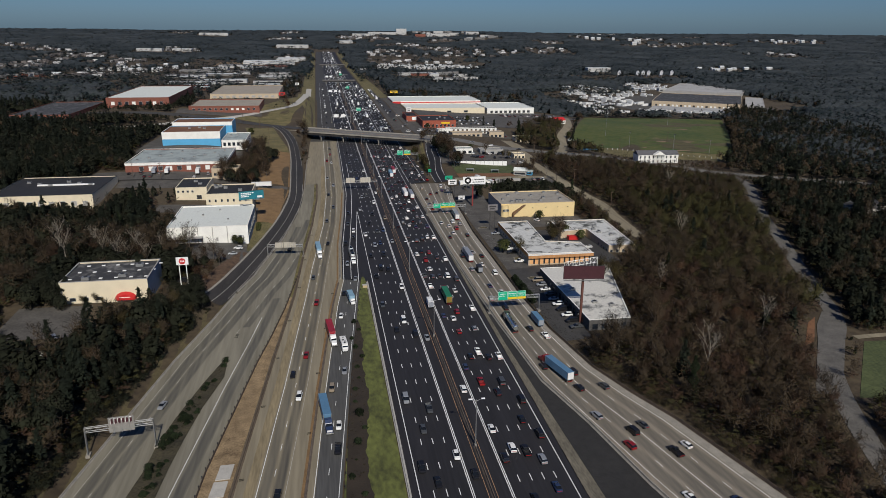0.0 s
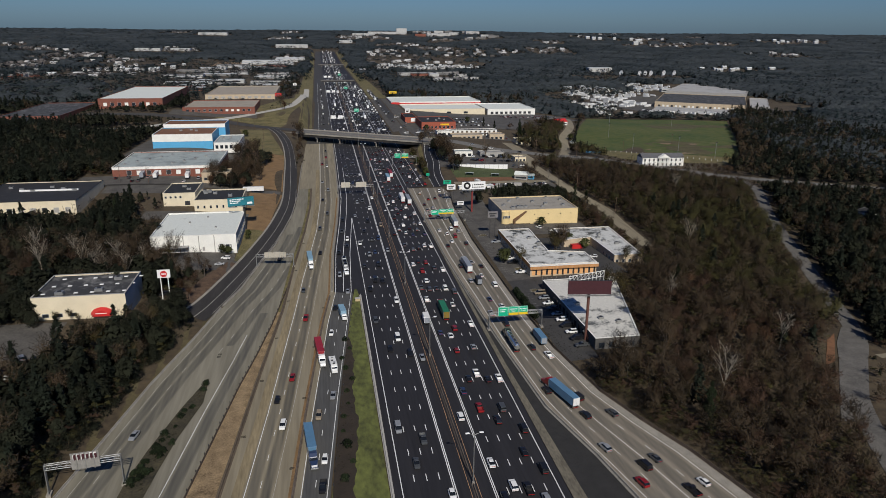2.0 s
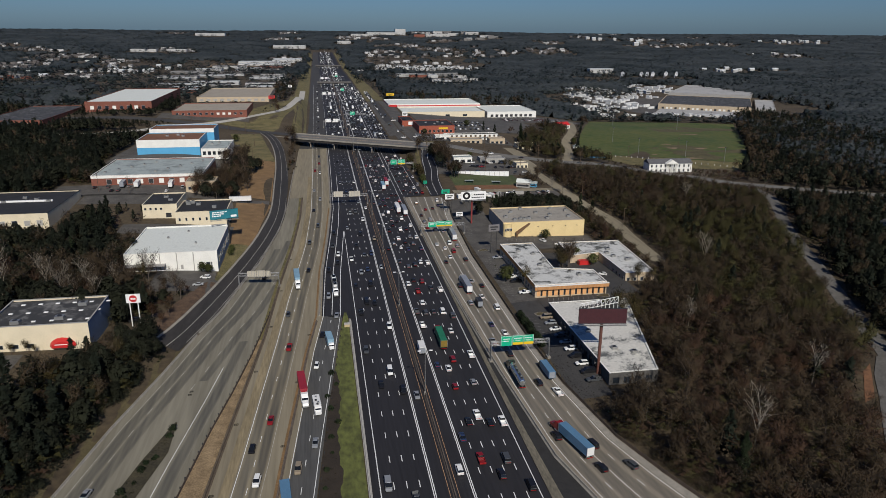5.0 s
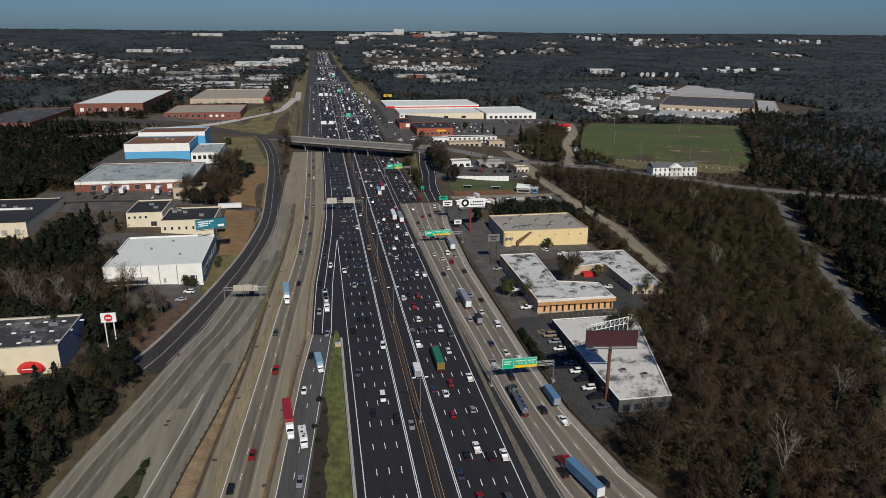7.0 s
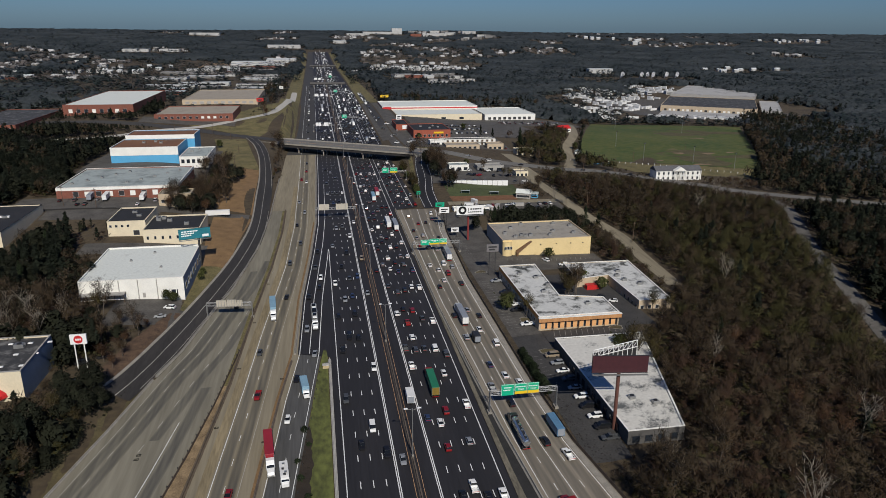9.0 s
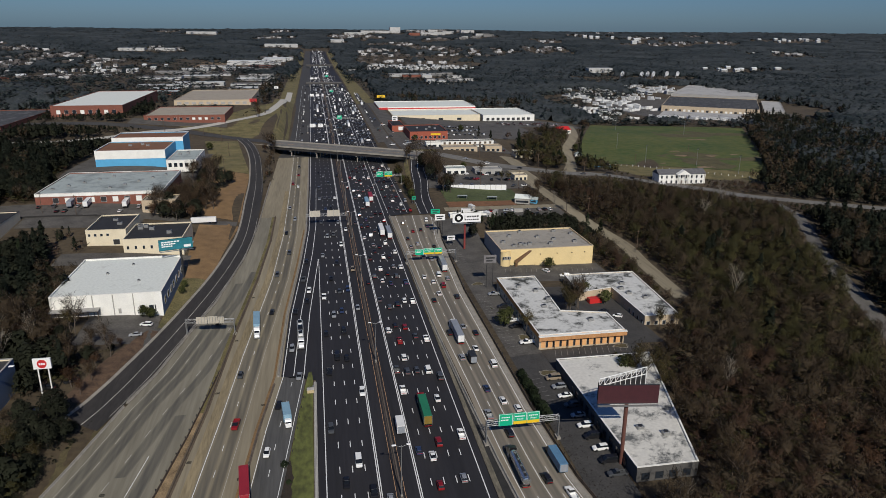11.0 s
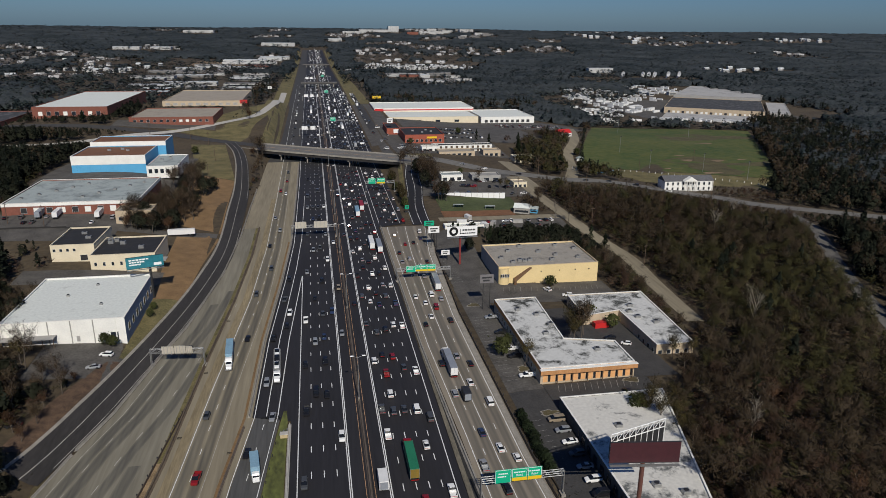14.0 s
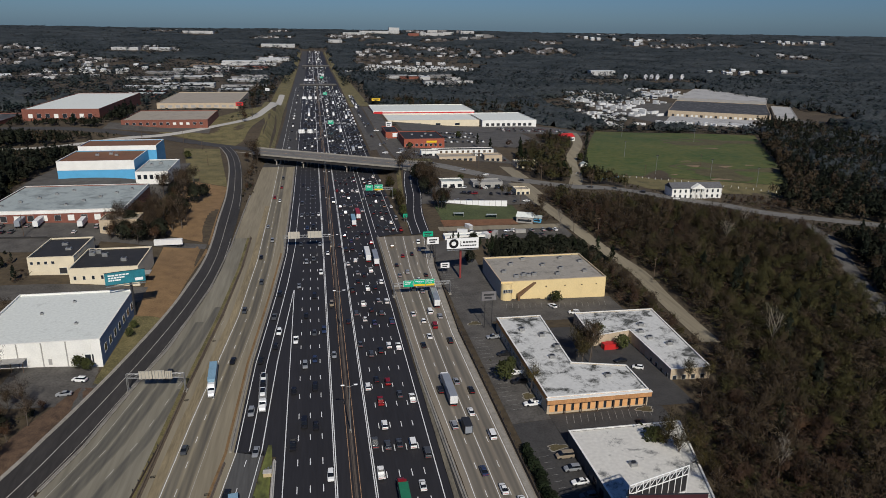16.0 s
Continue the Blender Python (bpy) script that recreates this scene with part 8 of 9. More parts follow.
# the woods nearest the road, tree by tree, then the rest joined
spots = []
for gx in np.arange(-420, 430, 5.8):
    for gy in np.arange(-200, 640, 5.8):
        x, y = gx + NR.uniform(-3, 3), gy + NR.uniform(-3, 3)
        if busy(x, y) or -12 < x < 12:
            continue
        if y < -190 or x < -60 - (y + 302) * 0.47 or x > 10 + (y + 302) * 1.02:
            continue
        wood = (x < -70 and y < 150) or (x > 62 and y < 60) or x > 140 or x < -170 or (x > 100 and y < 330) or y > 560
        if not wood and NR.uniform() > 0.05:
            continue
        if -190 < x < -60 and 120 < y < 560 and not (x < -124 and y < 192) and not (x < -171 and y > 205) and NR.uniform() > 0.07:
            continue
        if 60 < x < 182 + max(0, y - 440) * 0.45 and 340 < y < 660 and (x < 158 or y > 400) and NR.uniform() > 0.03:
            continue
        spots.append((x, y))


for gx in np.arange(396, 640, 7.5):
    for gy in np.arange(215, 700, 7.5):
        x, y = gx + NR.uniform(-3.5, 3.5), gy + NR.uniform(-3.5, 3.5)
        if x > 400 + (y - 345) * 0.53 and x > 430 and x < 470 + (y - 215) * 0.75:
            spots.append((x, y))


def pick(x, y):
    r = NR.uniform()
    if 66 < x < 156 and 160 < y < 204:
        return "oak" if r < 0.8 else "pine"
    patch = math.sin(x / 37.0 + 1.7) + math.sin(y / 51.0) + 0.7 * math.sin((x + y) / 23.0)
    if x < -60:
        if y < 30 and x > -150:
            return "oak" if r < 0.7 + 0.1 * patch else ("pine" if r < 0.85 else "bare")
        if y < 70:
            return "bare" if r < 0.6 else ("oak" if r < 0.85 else "red")
        if x < -120:
            return "oak" if r < 0.5 else "pine" if r < 0.93 else "bare"
        return "oak" if r < 0.25 else "pine" if r < 0.6 + 0.25 * patch else ("bare" if r < 0.9 else "red")
    if x > 6 + float(lerp(y, ((-93, 157), (-54, 190), (-11, 212), (36, 232), (120, 268), (193, 306), (250, 322), (600, 420)))):
        return "oak" if r < 0.45 else ("pine" if r < 0.8 else "bare")
    if r < 0.015 + 0.05 * max(0, patch - 0.8):
        return "pine"
    return "olive" if r < 0.38 + 0.28 * patch else ("red" if r < 0.5 else "bare")


near, rest = [], []
for x, y in spots:
    here = (-165 < x < -62 and -190 < y < 140) or (60 < x < 190 and -200 < y < 120)
    (near if here else rest).append((x, y, pick(x, y)))
NR.shuffle(near)
for _ in range(170):
    t, off = NR.uniform(0, 1), abs(NR.normal(0, 9))
    x, y = (358 + 57 * t * 2, 298 + 97 * t * 2) if t < 0.5 else (415 + 100 * (t - 0.5) * 2, 395 + 180 * (t - 0.5) * 2)
    GROVES.append((x + 2 + off * 0.9, y - off * 0.3, "bare" if NR.uniform() < 0.55 else "oak"))
for _ in range(60):
    GROVES.append((NR.uniform(705, 800), NR.uniform(720, 900), "bare" if NR.uniform() < 0.4 else "pine"))
for _ in range(130):
    x = NR.uniform(85, 345)
    GROVES.append((x, NR.uniform(848, 900) - 0.25 * max(0, x - 280), ("bare", "bare", "pine", "oak")[NR.randint(4)]))
for _ in range(40):
    GROVES.append((NR.uniform(-92, -58), NR.uniform(860, 1120), ("bare", "oak", "pine")[NR.randint(3)]))
single, joined = near[:45], near[45:] + rest + GROVES
TALL = {"oak": 12.0, "bare": 15.0, "olive": 12.5, "red": 10.5, "pine": 17.0}


def tree_scale(x, y, key):
    want = NR.uniform(0.6, 0.95) * (1.05 if x < -60 else 0.95)
    low = 0.6 if x > 180 and y > 180 else 1.0
    return min(want, height_limit(x, y) * low * NR.uniform(0.75, 1.25) / TALL[key])


for x, y, key in single:
    x, y = float(x), float(y)
    plant(str(key), x, y, tree_scale(x, y, str(key)))


CLUMPS = {}
for key, h, r, shape in (("bare", 15, 4.6, "round"), ("olive", 13, 4.2, "round"), ("red", 11, 4.0, "round"), ("pine", 18, 4.0, "cone"), ("oak", 12, 4.6, "round")):
    for k in range(3):
        rs = np.random.RandomState(70 + k)
        v = shell(rs, 400, h, r, h * 0.1, 1.35) if shape == "round" else needles(rs, 400, h, r, h * 0.15, 1.6, 0.1, shape)
        CLUMPS.setdefault(key, []).append(v.reshape(-1, 3, 3))


def wood(name, items, label, thin=1, grow=1.0, mats=None, flat=1.0, wide=1.0, clumps=0):
    """Joins many crowns into one mesh per foliage."""
    mats = mats or {"bare": TWIG_W, "olive": OLIVE_W, "red": RED_W, "pine": NEEDLE_W, "oak": OAK_W}
    for key, m in mats.items():
        vs, ns = [], []
        for x, y, k in items:
            if k != key:
                continue
            x, y = float(x), float(y)
            which = NR.randint(len(CROWNS[key]))
            if clumps:
                base = CLUMPS[key][which % len(CLUMPS[key])]
                j = NR.randint(len(base) - clumps + 1)
                base = base[j:j + clumps]
            else:
                base = CROWNS[key][which].reshape(-1, 3, 3)
            if thin > 1:
                base = base[NR.randint(thin)::thin]
                c = base.mean(1, keepdims=True)
                base = c + (base - c) * grow
            a, s = NR.uniform(0, math.tau), tree_scale(x, y, k)
            ca, sa = math.cos(a), math.sin(a)
            v = base.reshape(-1, 3)
            q = crown_normals(v)
            ns.append(np.stack([ca * q[:, 0] - sa * q[:, 1], sa * q[:, 0] + ca * q[:, 1], q[:, 2]], 1))
            vs.append(np.stack([s * wide * (ca * v[:, 0] - sa * v[:, 1]) + x, s * wide * (sa * v[:, 0] + ca * v[:, 1]) + y, s * flat * v[:, 2] + gz(x, y)], 1))
        if vs:
            tagged(new(name, tri_mesh(name, np.vstack(vs), m, np.vstack(ns))), label, "woods", kind="stuff")


TWIG_W = leafy_mat("wood_twigs_brown", (0.050, 0.037, 0.024), gaps=0.45, var=0.45, scale=22, fine=10)
OLIVE_W = leafy_mat("wood_twigs_olive", (0.044, 0.041, 0.017), gaps=0.45, var=0.45, scale=22, fine=10)
RED_W = leafy_mat("wood_twigs_reddish", (0.052, 0.032, 0.022), gaps=0.45, var=0.4, scale=22, fine=10)
OAK_W = leafy_mat("wood_evergreen", (0.016, 0.018, 0.011), var=0.45, scale=22, fine=10)
NEEDLE_W = leafy_mat("wood_needles", (0.014, 0.018, 0.012), var=0.45, scale=22, fine=10)
mid = [t for t in joined if t[1] < 330 and -260 < t[0] < 330]
out = [t for t in joined if not (t[1] < 330 and -260 < t[0] < 330)]
wood("woods", mid, "dense bare winter woods with some evergreens", 4, 1.85)
edge, under = [], []
for k in range(520):
    y = NR.uniform(-215, -25)
    x = float(lerp(y, CD_R)) + 1.8 + abs(NR.normal(0, 3.2))
    edge.append((x, y, "olive" if NR.uniform() < 0.4 else "bare"))
for k in range(420):
    y = NR.uniform(-190, 2)
    x = float(lerp(y, CONC_L)) - 5.2 - abs(NR.normal(0, 3.6))
    edge.append((x, y, "oak" if NR.uniform() < 0.6 else "olive"))
for k in range(150):
    y = NR.uniform(-200, -62)
    f = float(lerp(y, ((-420, -118), (-124, -78.1), (-92, -74), (-72, -68.9), (-57, -66.6))))
    edge.append((f + NR.uniform(-2.2, 2.2) * min(1, (-57 - y) / 40 + .2), y, "olive" if NR.uniform() < 0.5 else "oak"))
for k in range(130):
    y = NR.uniform(-200, -36)
    edge.append((float(lerp(y, ((-140, -22.5), (-76, -19.2), (-30, -17.2)))) + NR.uniform(-3.0, 1.4) * min(1, (-24 - y) / 40), y, "bare" if NR.uniform() < 0.6 else "olive"))
wood("undergrowth", edge, "dark tangled scrub at the road's edge", 8, 1.3, None, 0.28, 0.5)
for x, y, k in mid:
    for _ in range(3):
        ux, uy = float(x) + NR.uniform(-3.4, 3.4), float(y) + NR.uniform(-3.4, 3.4)
        if not busy(ux, uy):
            under.append((ux, uy, "red" if NR.uniform() < 0.5 else "olive"))
wood("undergrowth", under, "low brown scrub between the trees", 1, 1, None, 0.42, 1.05, 18)
wood("woods", out, "bare winter woods further from the road", 1, 1, clumps=72)

# far woods out to the horizon
OPEN = ((-330, -60, 640, 1500), (-620, -240, 900, 2150), (60, 330, 560, 838), (150, 520, 1820, 2300), (150, 330, 1300, 1560), (390, 650, 690, 1050), (600, 900, 1290, 1440), (-40, 60, 0, 2720))
items = []
for ring, (r0, r1, step) in enumerate(((560, 1100, 11), (1100, 2000, 15), (2000, 3200, 24), (3200, 4750, 38))):
    n = int((r1 ** 2 - r0 ** 2) * 0.75 / step ** 2)
    for _ in range(n):
        a, r = NR.uniform(-0.72, 0.95), math.sqrt(NR.uniform(r0 ** 2, r1 ** 2))
        x, y = r * math.sin(a), -230 + r * math.cos(a)
        if y < 640 and -420 < x < 430 or busy(x, y):
            continue
        keep = 1.0
        for x0, x1, y0, y1 in OPEN:
            if x0 < x < x1 and y0 < y < y1:
                keep = 0.0 if x0 == -40 else 0.5
        if NR.uniform() > keep:
            continue
        patch = math.sin(x / 137.0 + 1.1) + math.sin(y / 191.0) + 0.8 * math.sin((x - y) / 83.0)
        q = NR.uniform()
        key = "pine" if q < 0.6 + 0.22 * patch else ("olive" if q < 0.8 else ("bare" if q < 0.95 else "red"))
        items.append((x, y, key, ring))
# twig and conifer colours shifted blue-grey, so distance haze is painted in
FAR = {"bare": leafy_mat("far_wood_grey_haze", (0.040, 0.041, 0.043), var=0.4, scale=60, fine=9), "olive": leafy_mat("far_wood_olive_haze", (0.032, 0.040, 0.038), var=0.4, scale=60, fine=9),
       "red": leafy_mat("far_wood_brown_haze", (0.044, 0.039, 0.037), var=0.4, scale=60, fine=9), "pine": leafy_mat("far_wood_green_haze", (0.020, 0.031, 0.032), var=0.4, scale=60, fine=9)}
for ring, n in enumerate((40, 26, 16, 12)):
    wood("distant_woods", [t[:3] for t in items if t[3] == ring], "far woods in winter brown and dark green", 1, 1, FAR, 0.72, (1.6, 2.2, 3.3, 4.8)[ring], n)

# the closed canopy of the far woods, below the single crowns
def canopy():
    rs = np.random.RandomState(8)
    na, nr = 460, 150
    ang = np.linspace(-0.74, 0.97, na)
    rad = 430 * (4750 / 430) ** np.linspace(0, 1, nr)
    aa, rr = np.meshgrid(ang, rad, indexing="ij")
    aa = aa + rs.uniform(-0.4, 0.4, aa.shape) * (ang[1] - ang[0])
    rr = rr * (1 + rs.uniform(-0.4, 0.4, rr.shape) * (rad[1] / rad[0] - 1))
    x, y = rr * np.sin(aa), -230 + rr * np.cos(aa)
    lump = rs.uniform(-2.6, 2.2, x.shape) + 1.5 * np.sin(x / 37.0) * np.sin(y / 45.0)
    z = land_z(x, y) + 7.0 + lump
    wide = ((x < -290) & (y > 420)) | ((x > 440) & (y > 200)) | (rr > 900) | (y > 860)
    clear = np.abs(x - 12) > np.where(y > 1500, 47, 78) + 6 * np.sin(y / 60.0)
    clear |= y > 2740
    for bx, by, half in FAR_SITES:
        clear &= ~((np.abs(x - bx) < half + 6) & (y > by - half - 22 - 0.012 * by) & (y < by + half + 4))
    for x0, x1, y0, y1 in OPEN:
        inside = (x > x0) & (x < x1) & (y > y0) & (y < y1)
        gap = np.sin(x / 31.0 + 0.7) + np.sin(y / 43.0) + 0.6 * np.sin((x + y) / 17.0)
        clear &= ~(inside & (gap > -0.5)) if x0 != -40 else True
    i = np.clip(((x - MX0) // CELL).astype(int), 0, MW - 1)
    j = np.clip(((y - MY0) // CELL).astype(int), 0, MH - 1)
    known = (x > MX0) & (x < MX0 + CELL * MW) & (y > MY0) & (y < MY0 + CELL * MH)
    low = np.minimum(i + 3, MW - 1), np.maximum(i - 3, 0), np.minimum(j + 3, MH - 1), np.maximum(j - 3, 0)
    taken = BUSY[i, j] | BUSY[low[0], j] | BUSY[low[1], j] | BUSY[i, low[2]] | BUSY[i, low[3]]
    ok = wide & clear & ~(known & taken)
    inner = ok.copy()
    inner[1:-1, 1:-1] = ok[1:-1, 1:-1] & ok[:-2, 1:-1] & ok[2:, 1:-1] & ok[1:-1, :-2] & ok[1:-1, 2:]
    z = np.where(inner, z, land_z(x, y) + 0.6)
    q = ok[:-1, :-1] & ok[1:, :-1] & ok[1:, 1:] & ok[:-1, 1:]
    idx = np.arange(na * nr).reshape(na, nr)
    f = np.stack([idx[:-1, :-1][q], idx[:-1, 1:][q], idx[1:, 1:][q], idx[1:, :-1][q]], 1)
    used, inv = np.unique(f, return_inverse=True)
    v = np.stack([x, y, z], -1).reshape(-1, 3)[used]
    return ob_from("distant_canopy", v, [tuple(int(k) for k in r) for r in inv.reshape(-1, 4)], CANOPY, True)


# cool treetop colour with the haze of distance put into it
CANOPY = mat("far_canopy_haze", (0.018, 0.030, 0.034), 0.95, var=0.5, scale=110, fine=18, tint=(0.045, 0.050, 0.052), bump=0.45, spec=0.1)
FAR_SITES = []

# ---- buildings in the distance ----
FAR_PALE = mat("far_wall_pale", (0.40, 0.40, 0.39), 0.85, var=0.2, scale=9)
FAR_WHITE = mat("far_wall_white", (0.46, 0.46, 0.45), 0.85, var=0.15, scale=9)
FAR_ROOF = mat("far_roof_pale", (0.50, 0.52, 0.53), 0.8, var=0.25, scale=12)
FAR_GREY = mat("far_wall_grey", (0.16, 0.155, 0.15), 0.85, var=0.25, scale=9)
FW = [FAR_PALE, FAR_PALE, FAR_GREY, W_BRICK, FAR_GREY]
FR = [FAR_ROOF, FAR_ROOF, ROOF_GREY, FAR_GREY, FAR_GREY, ROOF_DARK]


def far_building(x, y, w, d, h, wall, roof, gabled=False, ang=0.0, label=None):
    z = gz(x, y)
    FAR_SITES.append((x, y, max(w, d) / 2))
    ob = empty("distant_building", pose(x, y, z, 0, 0, ang), label or "low distant commercial building with a flat roof", "building", "distant buildings")
    part("wall", boxes((-w / 2, w / 2, -d / 2, d / 2, -3, h)), wall, ob)
    if gabled:
        part("roof", gable(bmesh.new(), -w / 2, w / 2, -d / 2, d / 2, h, 0.28 * d, "x", 0.4), roof, ob)
    else:
        part("roof", boxes((-w / 2 - .2, w / 2 + .2, -d / 2 - .2, d / 2 + .2, h, h + 0.35)), roof, ob)
    if y < 1300:
        part("window_strip", boxes((-w * .42, w * .42, -d / 2 - .12, -d / 2 - .01, h * .25, h * .6)), WINDOW_GLASS, ob)
    return ob


rb = random.Random(23)
for row in range(13):
    y = 900 + 78 * row
    x = -70 - rb.uniform(0, 40)
    while x > -250 - 0.06 * (y - 900):
        w = rb.uniform(24, 90)
        if rb.random() < 0.72:
            far_building(x - w / 2, y + rb.uniform(-12, 12), w, rb.uniform(22, 40), rb.uniform(3.5, 6), rb.choice(FW), rb.choice(FR))
        x -= w + rb.uniform(6, 40)
for x, y, w, d, h in ((-190, 2010, 120, 60, 8), (-120, 2080, 70, 50, 8), (-170, 1930, 150, 30, 6), (-110, 2140, 90, 40, 8)):
    far_building(x, y, w, d, h, FAR_WHITE, FAR_ROOF, label="distant large white warehouse below a bare slope")
for k in range(20):
    far_building(-590 + 10.5 * k + rb.uniform(-5, 5), rb.choice((1520, 1600, 1720, 1840)) + rb.uniform(-8, 8), rb.uniform(9, 16), rb.uniform(9, 12), rb.uniform(5, 7), FAR_WHITE, rb.choice(FR), True, rb.choice((0, 90)), "distant pale apartment house with a gable roof")
for k in range(16):
    far_building(rb.uniform(-860, -560), rb.uniform(1150, 1420), rb.uniform(10, 22), rb.uniform(9, 14), rb.uniform(4, 6), rb.choice(FW), rb.choice(FR), True, rb.uniform(-40, 40), "distant pale house among trees")
for k in range(70):
    far_building(140 + 4.1 * k + rb.uniform(-4, 4), 1690 + rb.uniform(0, 150) + 20 * math.sin(k / 6), rb.uniform(7, 10), rb.uniform(7, 10), rb.uniform(4.5, 6.5), FAR_WHITE, rb.choice((FAR_ROOF, FAR_GREY)), True, rb.choice((0, 90)), "distant pale apartment house with a grey gable roof")
for _ in range(14):
    far_building(rb.uniform(170, 340), rb.uniform(1260, 1540), rb.uniform(20, 60), rb.uniform(14, 26), rb.uniform(5, 7), rb.choice(FW), rb.choice(FR))
for _ in range(12):
    far_building(rb.uniform(440, 720), rb.uniform(1020, 1240), rb.uniform(8, 26), rb.uniform(6, 14), rb.uniform(3, 6), FAR_PALE, FAR_ROOF)
for _ in range(8):
    far_building(rb.uniform(1380, 1600), rb.uniform(2900, 3400), rb.uniform(14, 26), rb.uniform(10, 16), rb.uniform(8, 12), FAR_PALE, FAR_ROOF, True)
for _ in range(9):
    far_building(rb.uniform(1080, 1300), rb.uniform(1560, 1700), rb.uniform(10, 18), rb.uniform(8, 12), rb.uniform(5, 7), FAR_PALE, FAR_ROOF, True)
for _ in range(10):
    far_building(rb.uniform(2000, 2350), rb.uniform(2700, 2900), rb.uniform(12, 22), rb.uniform(10, 14), rb.uniform(6, 9), FAR_PALE, FAR_ROOF, True)
for x, y, w, d, h in ((-565, 3770, 150, 60, 12), (-125, 2800, 130, 60, 11), (110, 3120, 60, 50, 11), (380, 3920, 220, 60, 12), (470, 3980, 60, 40, 30), (-640, 2555, 90, 40, 9), (-525, 2560, 70, 40, 9), (640, 3720, 70, 40, 14), (760, 3860, 60, 40, 14), (900, 4000, 80, 40, 14), (230, 3700, 120, 40, 10), (742, 1595, 66, 24, 12)):
    far_building(x, y, w, d, h, FAR_PALE, FAR_ROOF, label="distant large white warehouse on the skyline")
for _ in range(20):
    x, y = rb.uniform(500, 950), rb.uniform(3300, 4300)
    far_building(x, y, rb.uniform(20, 60), rb.uniform(15, 30), rb.uniform(7, 14), rb.choice(FW), rb.choice(FR))
V, F = [], []
WV, WF = [], []
centres = [(rb.uniform(-1500, 2300), rb.uniform(1500, 4100)) for _ in range(26)] + [(rb.uniform(-900, -150), rb.uniform(900, 2600)) for _ in range(9)] + [(rb.uniform(100, 1000), rb.uniform(2300, 4200)) for _ in range(16)]
for cx, cy in centres:
    for _ in range(rb.randint(4, 16)):
        x, y = rb.gauss(cx, 45), rb.gauss(cy, 55)
        if abs(x - 12) < 70 or (x < 330 and y < 1000):
            continue
        w, d, h = rb.uniform(3, 11), rb.uniform(3, 8), rb.uniform(2.5, 5.5)
        z, a = gz(x, y), rb.uniform(-.5, .5)
        c, q = math.cos(a), math.sin(a)
        L, G = (V, F) if rb.random() < 0.42 else (WV, WF)
        n = len(L)
        L += [(x + c * i - q * j, y + q * i + c * j, z + k) for i, j, k in ((-w, -d, -2), (w, -d, -2), (w, d, -2), (-w, d, -2), (-w, -d, h), (w, -d, h), (w, d, h), (-w, d, h), (-w, 0, h + d * .5), (w, 0, h + d * .5))]
        G += [tuple(n + i for i in f) for f in ((0, 1, 5, 4), (1, 2, 6, 5), (2, 3, 7, 6), (3, 0, 4, 7), (4, 5, 9, 8), (6, 7, 8, 9), (5, 6, 9), (7, 4, 8))]
V0 = V
tagged(ob_from("distant_town", V, F, mat("town_pale", (0.38, 0.375, 0.37), 0.8, var=0.2, scale=8, island=0.4)), "pale houses and sheds scattered through far woods", "houses", kind="stuff")
tagged(ob_from("distant_town", WV, WF, mat("town_dull", (0.09, 0.08, 0.075), 0.8, var=0.3, scale=8, island=0.4)), "dull brown houses scattered through far woods", "houses", kind="stuff")
for x, y in ((332, 94), (322, 100), (341, 100)):
    far_building(x, y, 9, 8, 7, W_WHITE, ROOF_DARK, True, 70, "white gabled house among dark woods")
far_building(272, 560, 16, 12, 4, W_WHITE, RED, True, 15, "small white field house with a red roof")
far_building(130, 237, 10, 8, 3.6, W_GREY, ROOF_WHITE, True, -25, "grey shed with a white metal roof")
far_building(137.5, 236, 4.5, 5, 2.6, W_BLUE, ROOF_PALE, True, -25, "small blue shed beside a larger grey one")
DUGOUT = mat("paint_dark_green", (0.03, 0.075, 0.06), 0.6, var=0.2, scale=1)
for x, y in ((91, 251), (111, 247)):
    dg = empty("field_shelter", pose(x, y, gz(x, y), 0, 0, -8), "low green players' shelter on the lawn", "shelter", "shelters on the lawn")
    part("back_wall", boxes((-3, 3, 1.0, 1.15, 0, 2.0)), DUGOUT, dg)
    part("roof", boxes((-3.3, 3.3, -1.3, 1.3, 2.0, 2.15)), ROOF_PALE, dg)
    for sx in (-2.9, 2.9):
        part("post", boxes((sx - .08, sx + .08, -1.1, -0.94, 0, 2.0)), STEEL, dg)
        part("side_wall", boxes((sx - .05, sx + .05, -0.9, 0.99, 0, 2.0)), DUGOUT, dg)
bn = empty("banner", pose(245, 377, gz(245, 377), 0, 0, -8), "long blue banner on posts at the field's edge", "banner")
part("cloth", boxes((-8, 8, -.05, .05, 0.6, 2.6)), mat("cloth_blue", (0.04, 0.16, 0.30), 0.7, var=0.15, scale=1), bn)
for k in range(5):
    part("post", boxes((-8 + 4 * k - .08, -8 + 4 * k + .08, .06, .2, -0.3, 2.8)), STEEL, bn)
far_building(247, 441, 5, 6, 2.6, W_WHITE, ROOF_PALE, True, 80, "little white gabled shelter by the field lane")
rw = empty("retaining_wall", pose(-147, 203.2, gz(-147, 203.2)), "long dark retaining wall below the loading yard", "wall")
for k in range(11):
    x = -41 + 7.4 * k
    part("panel", boxes((x, x + 7.3, -0.3, 0.3, gz(-147 + x + 3.7, 203.2) - gz(-147, 203.2) - 2.5, gz(-147 + x + 3.7, 204) - gz(-147, 203.2) + 0.9)), DARKWALL, rw)
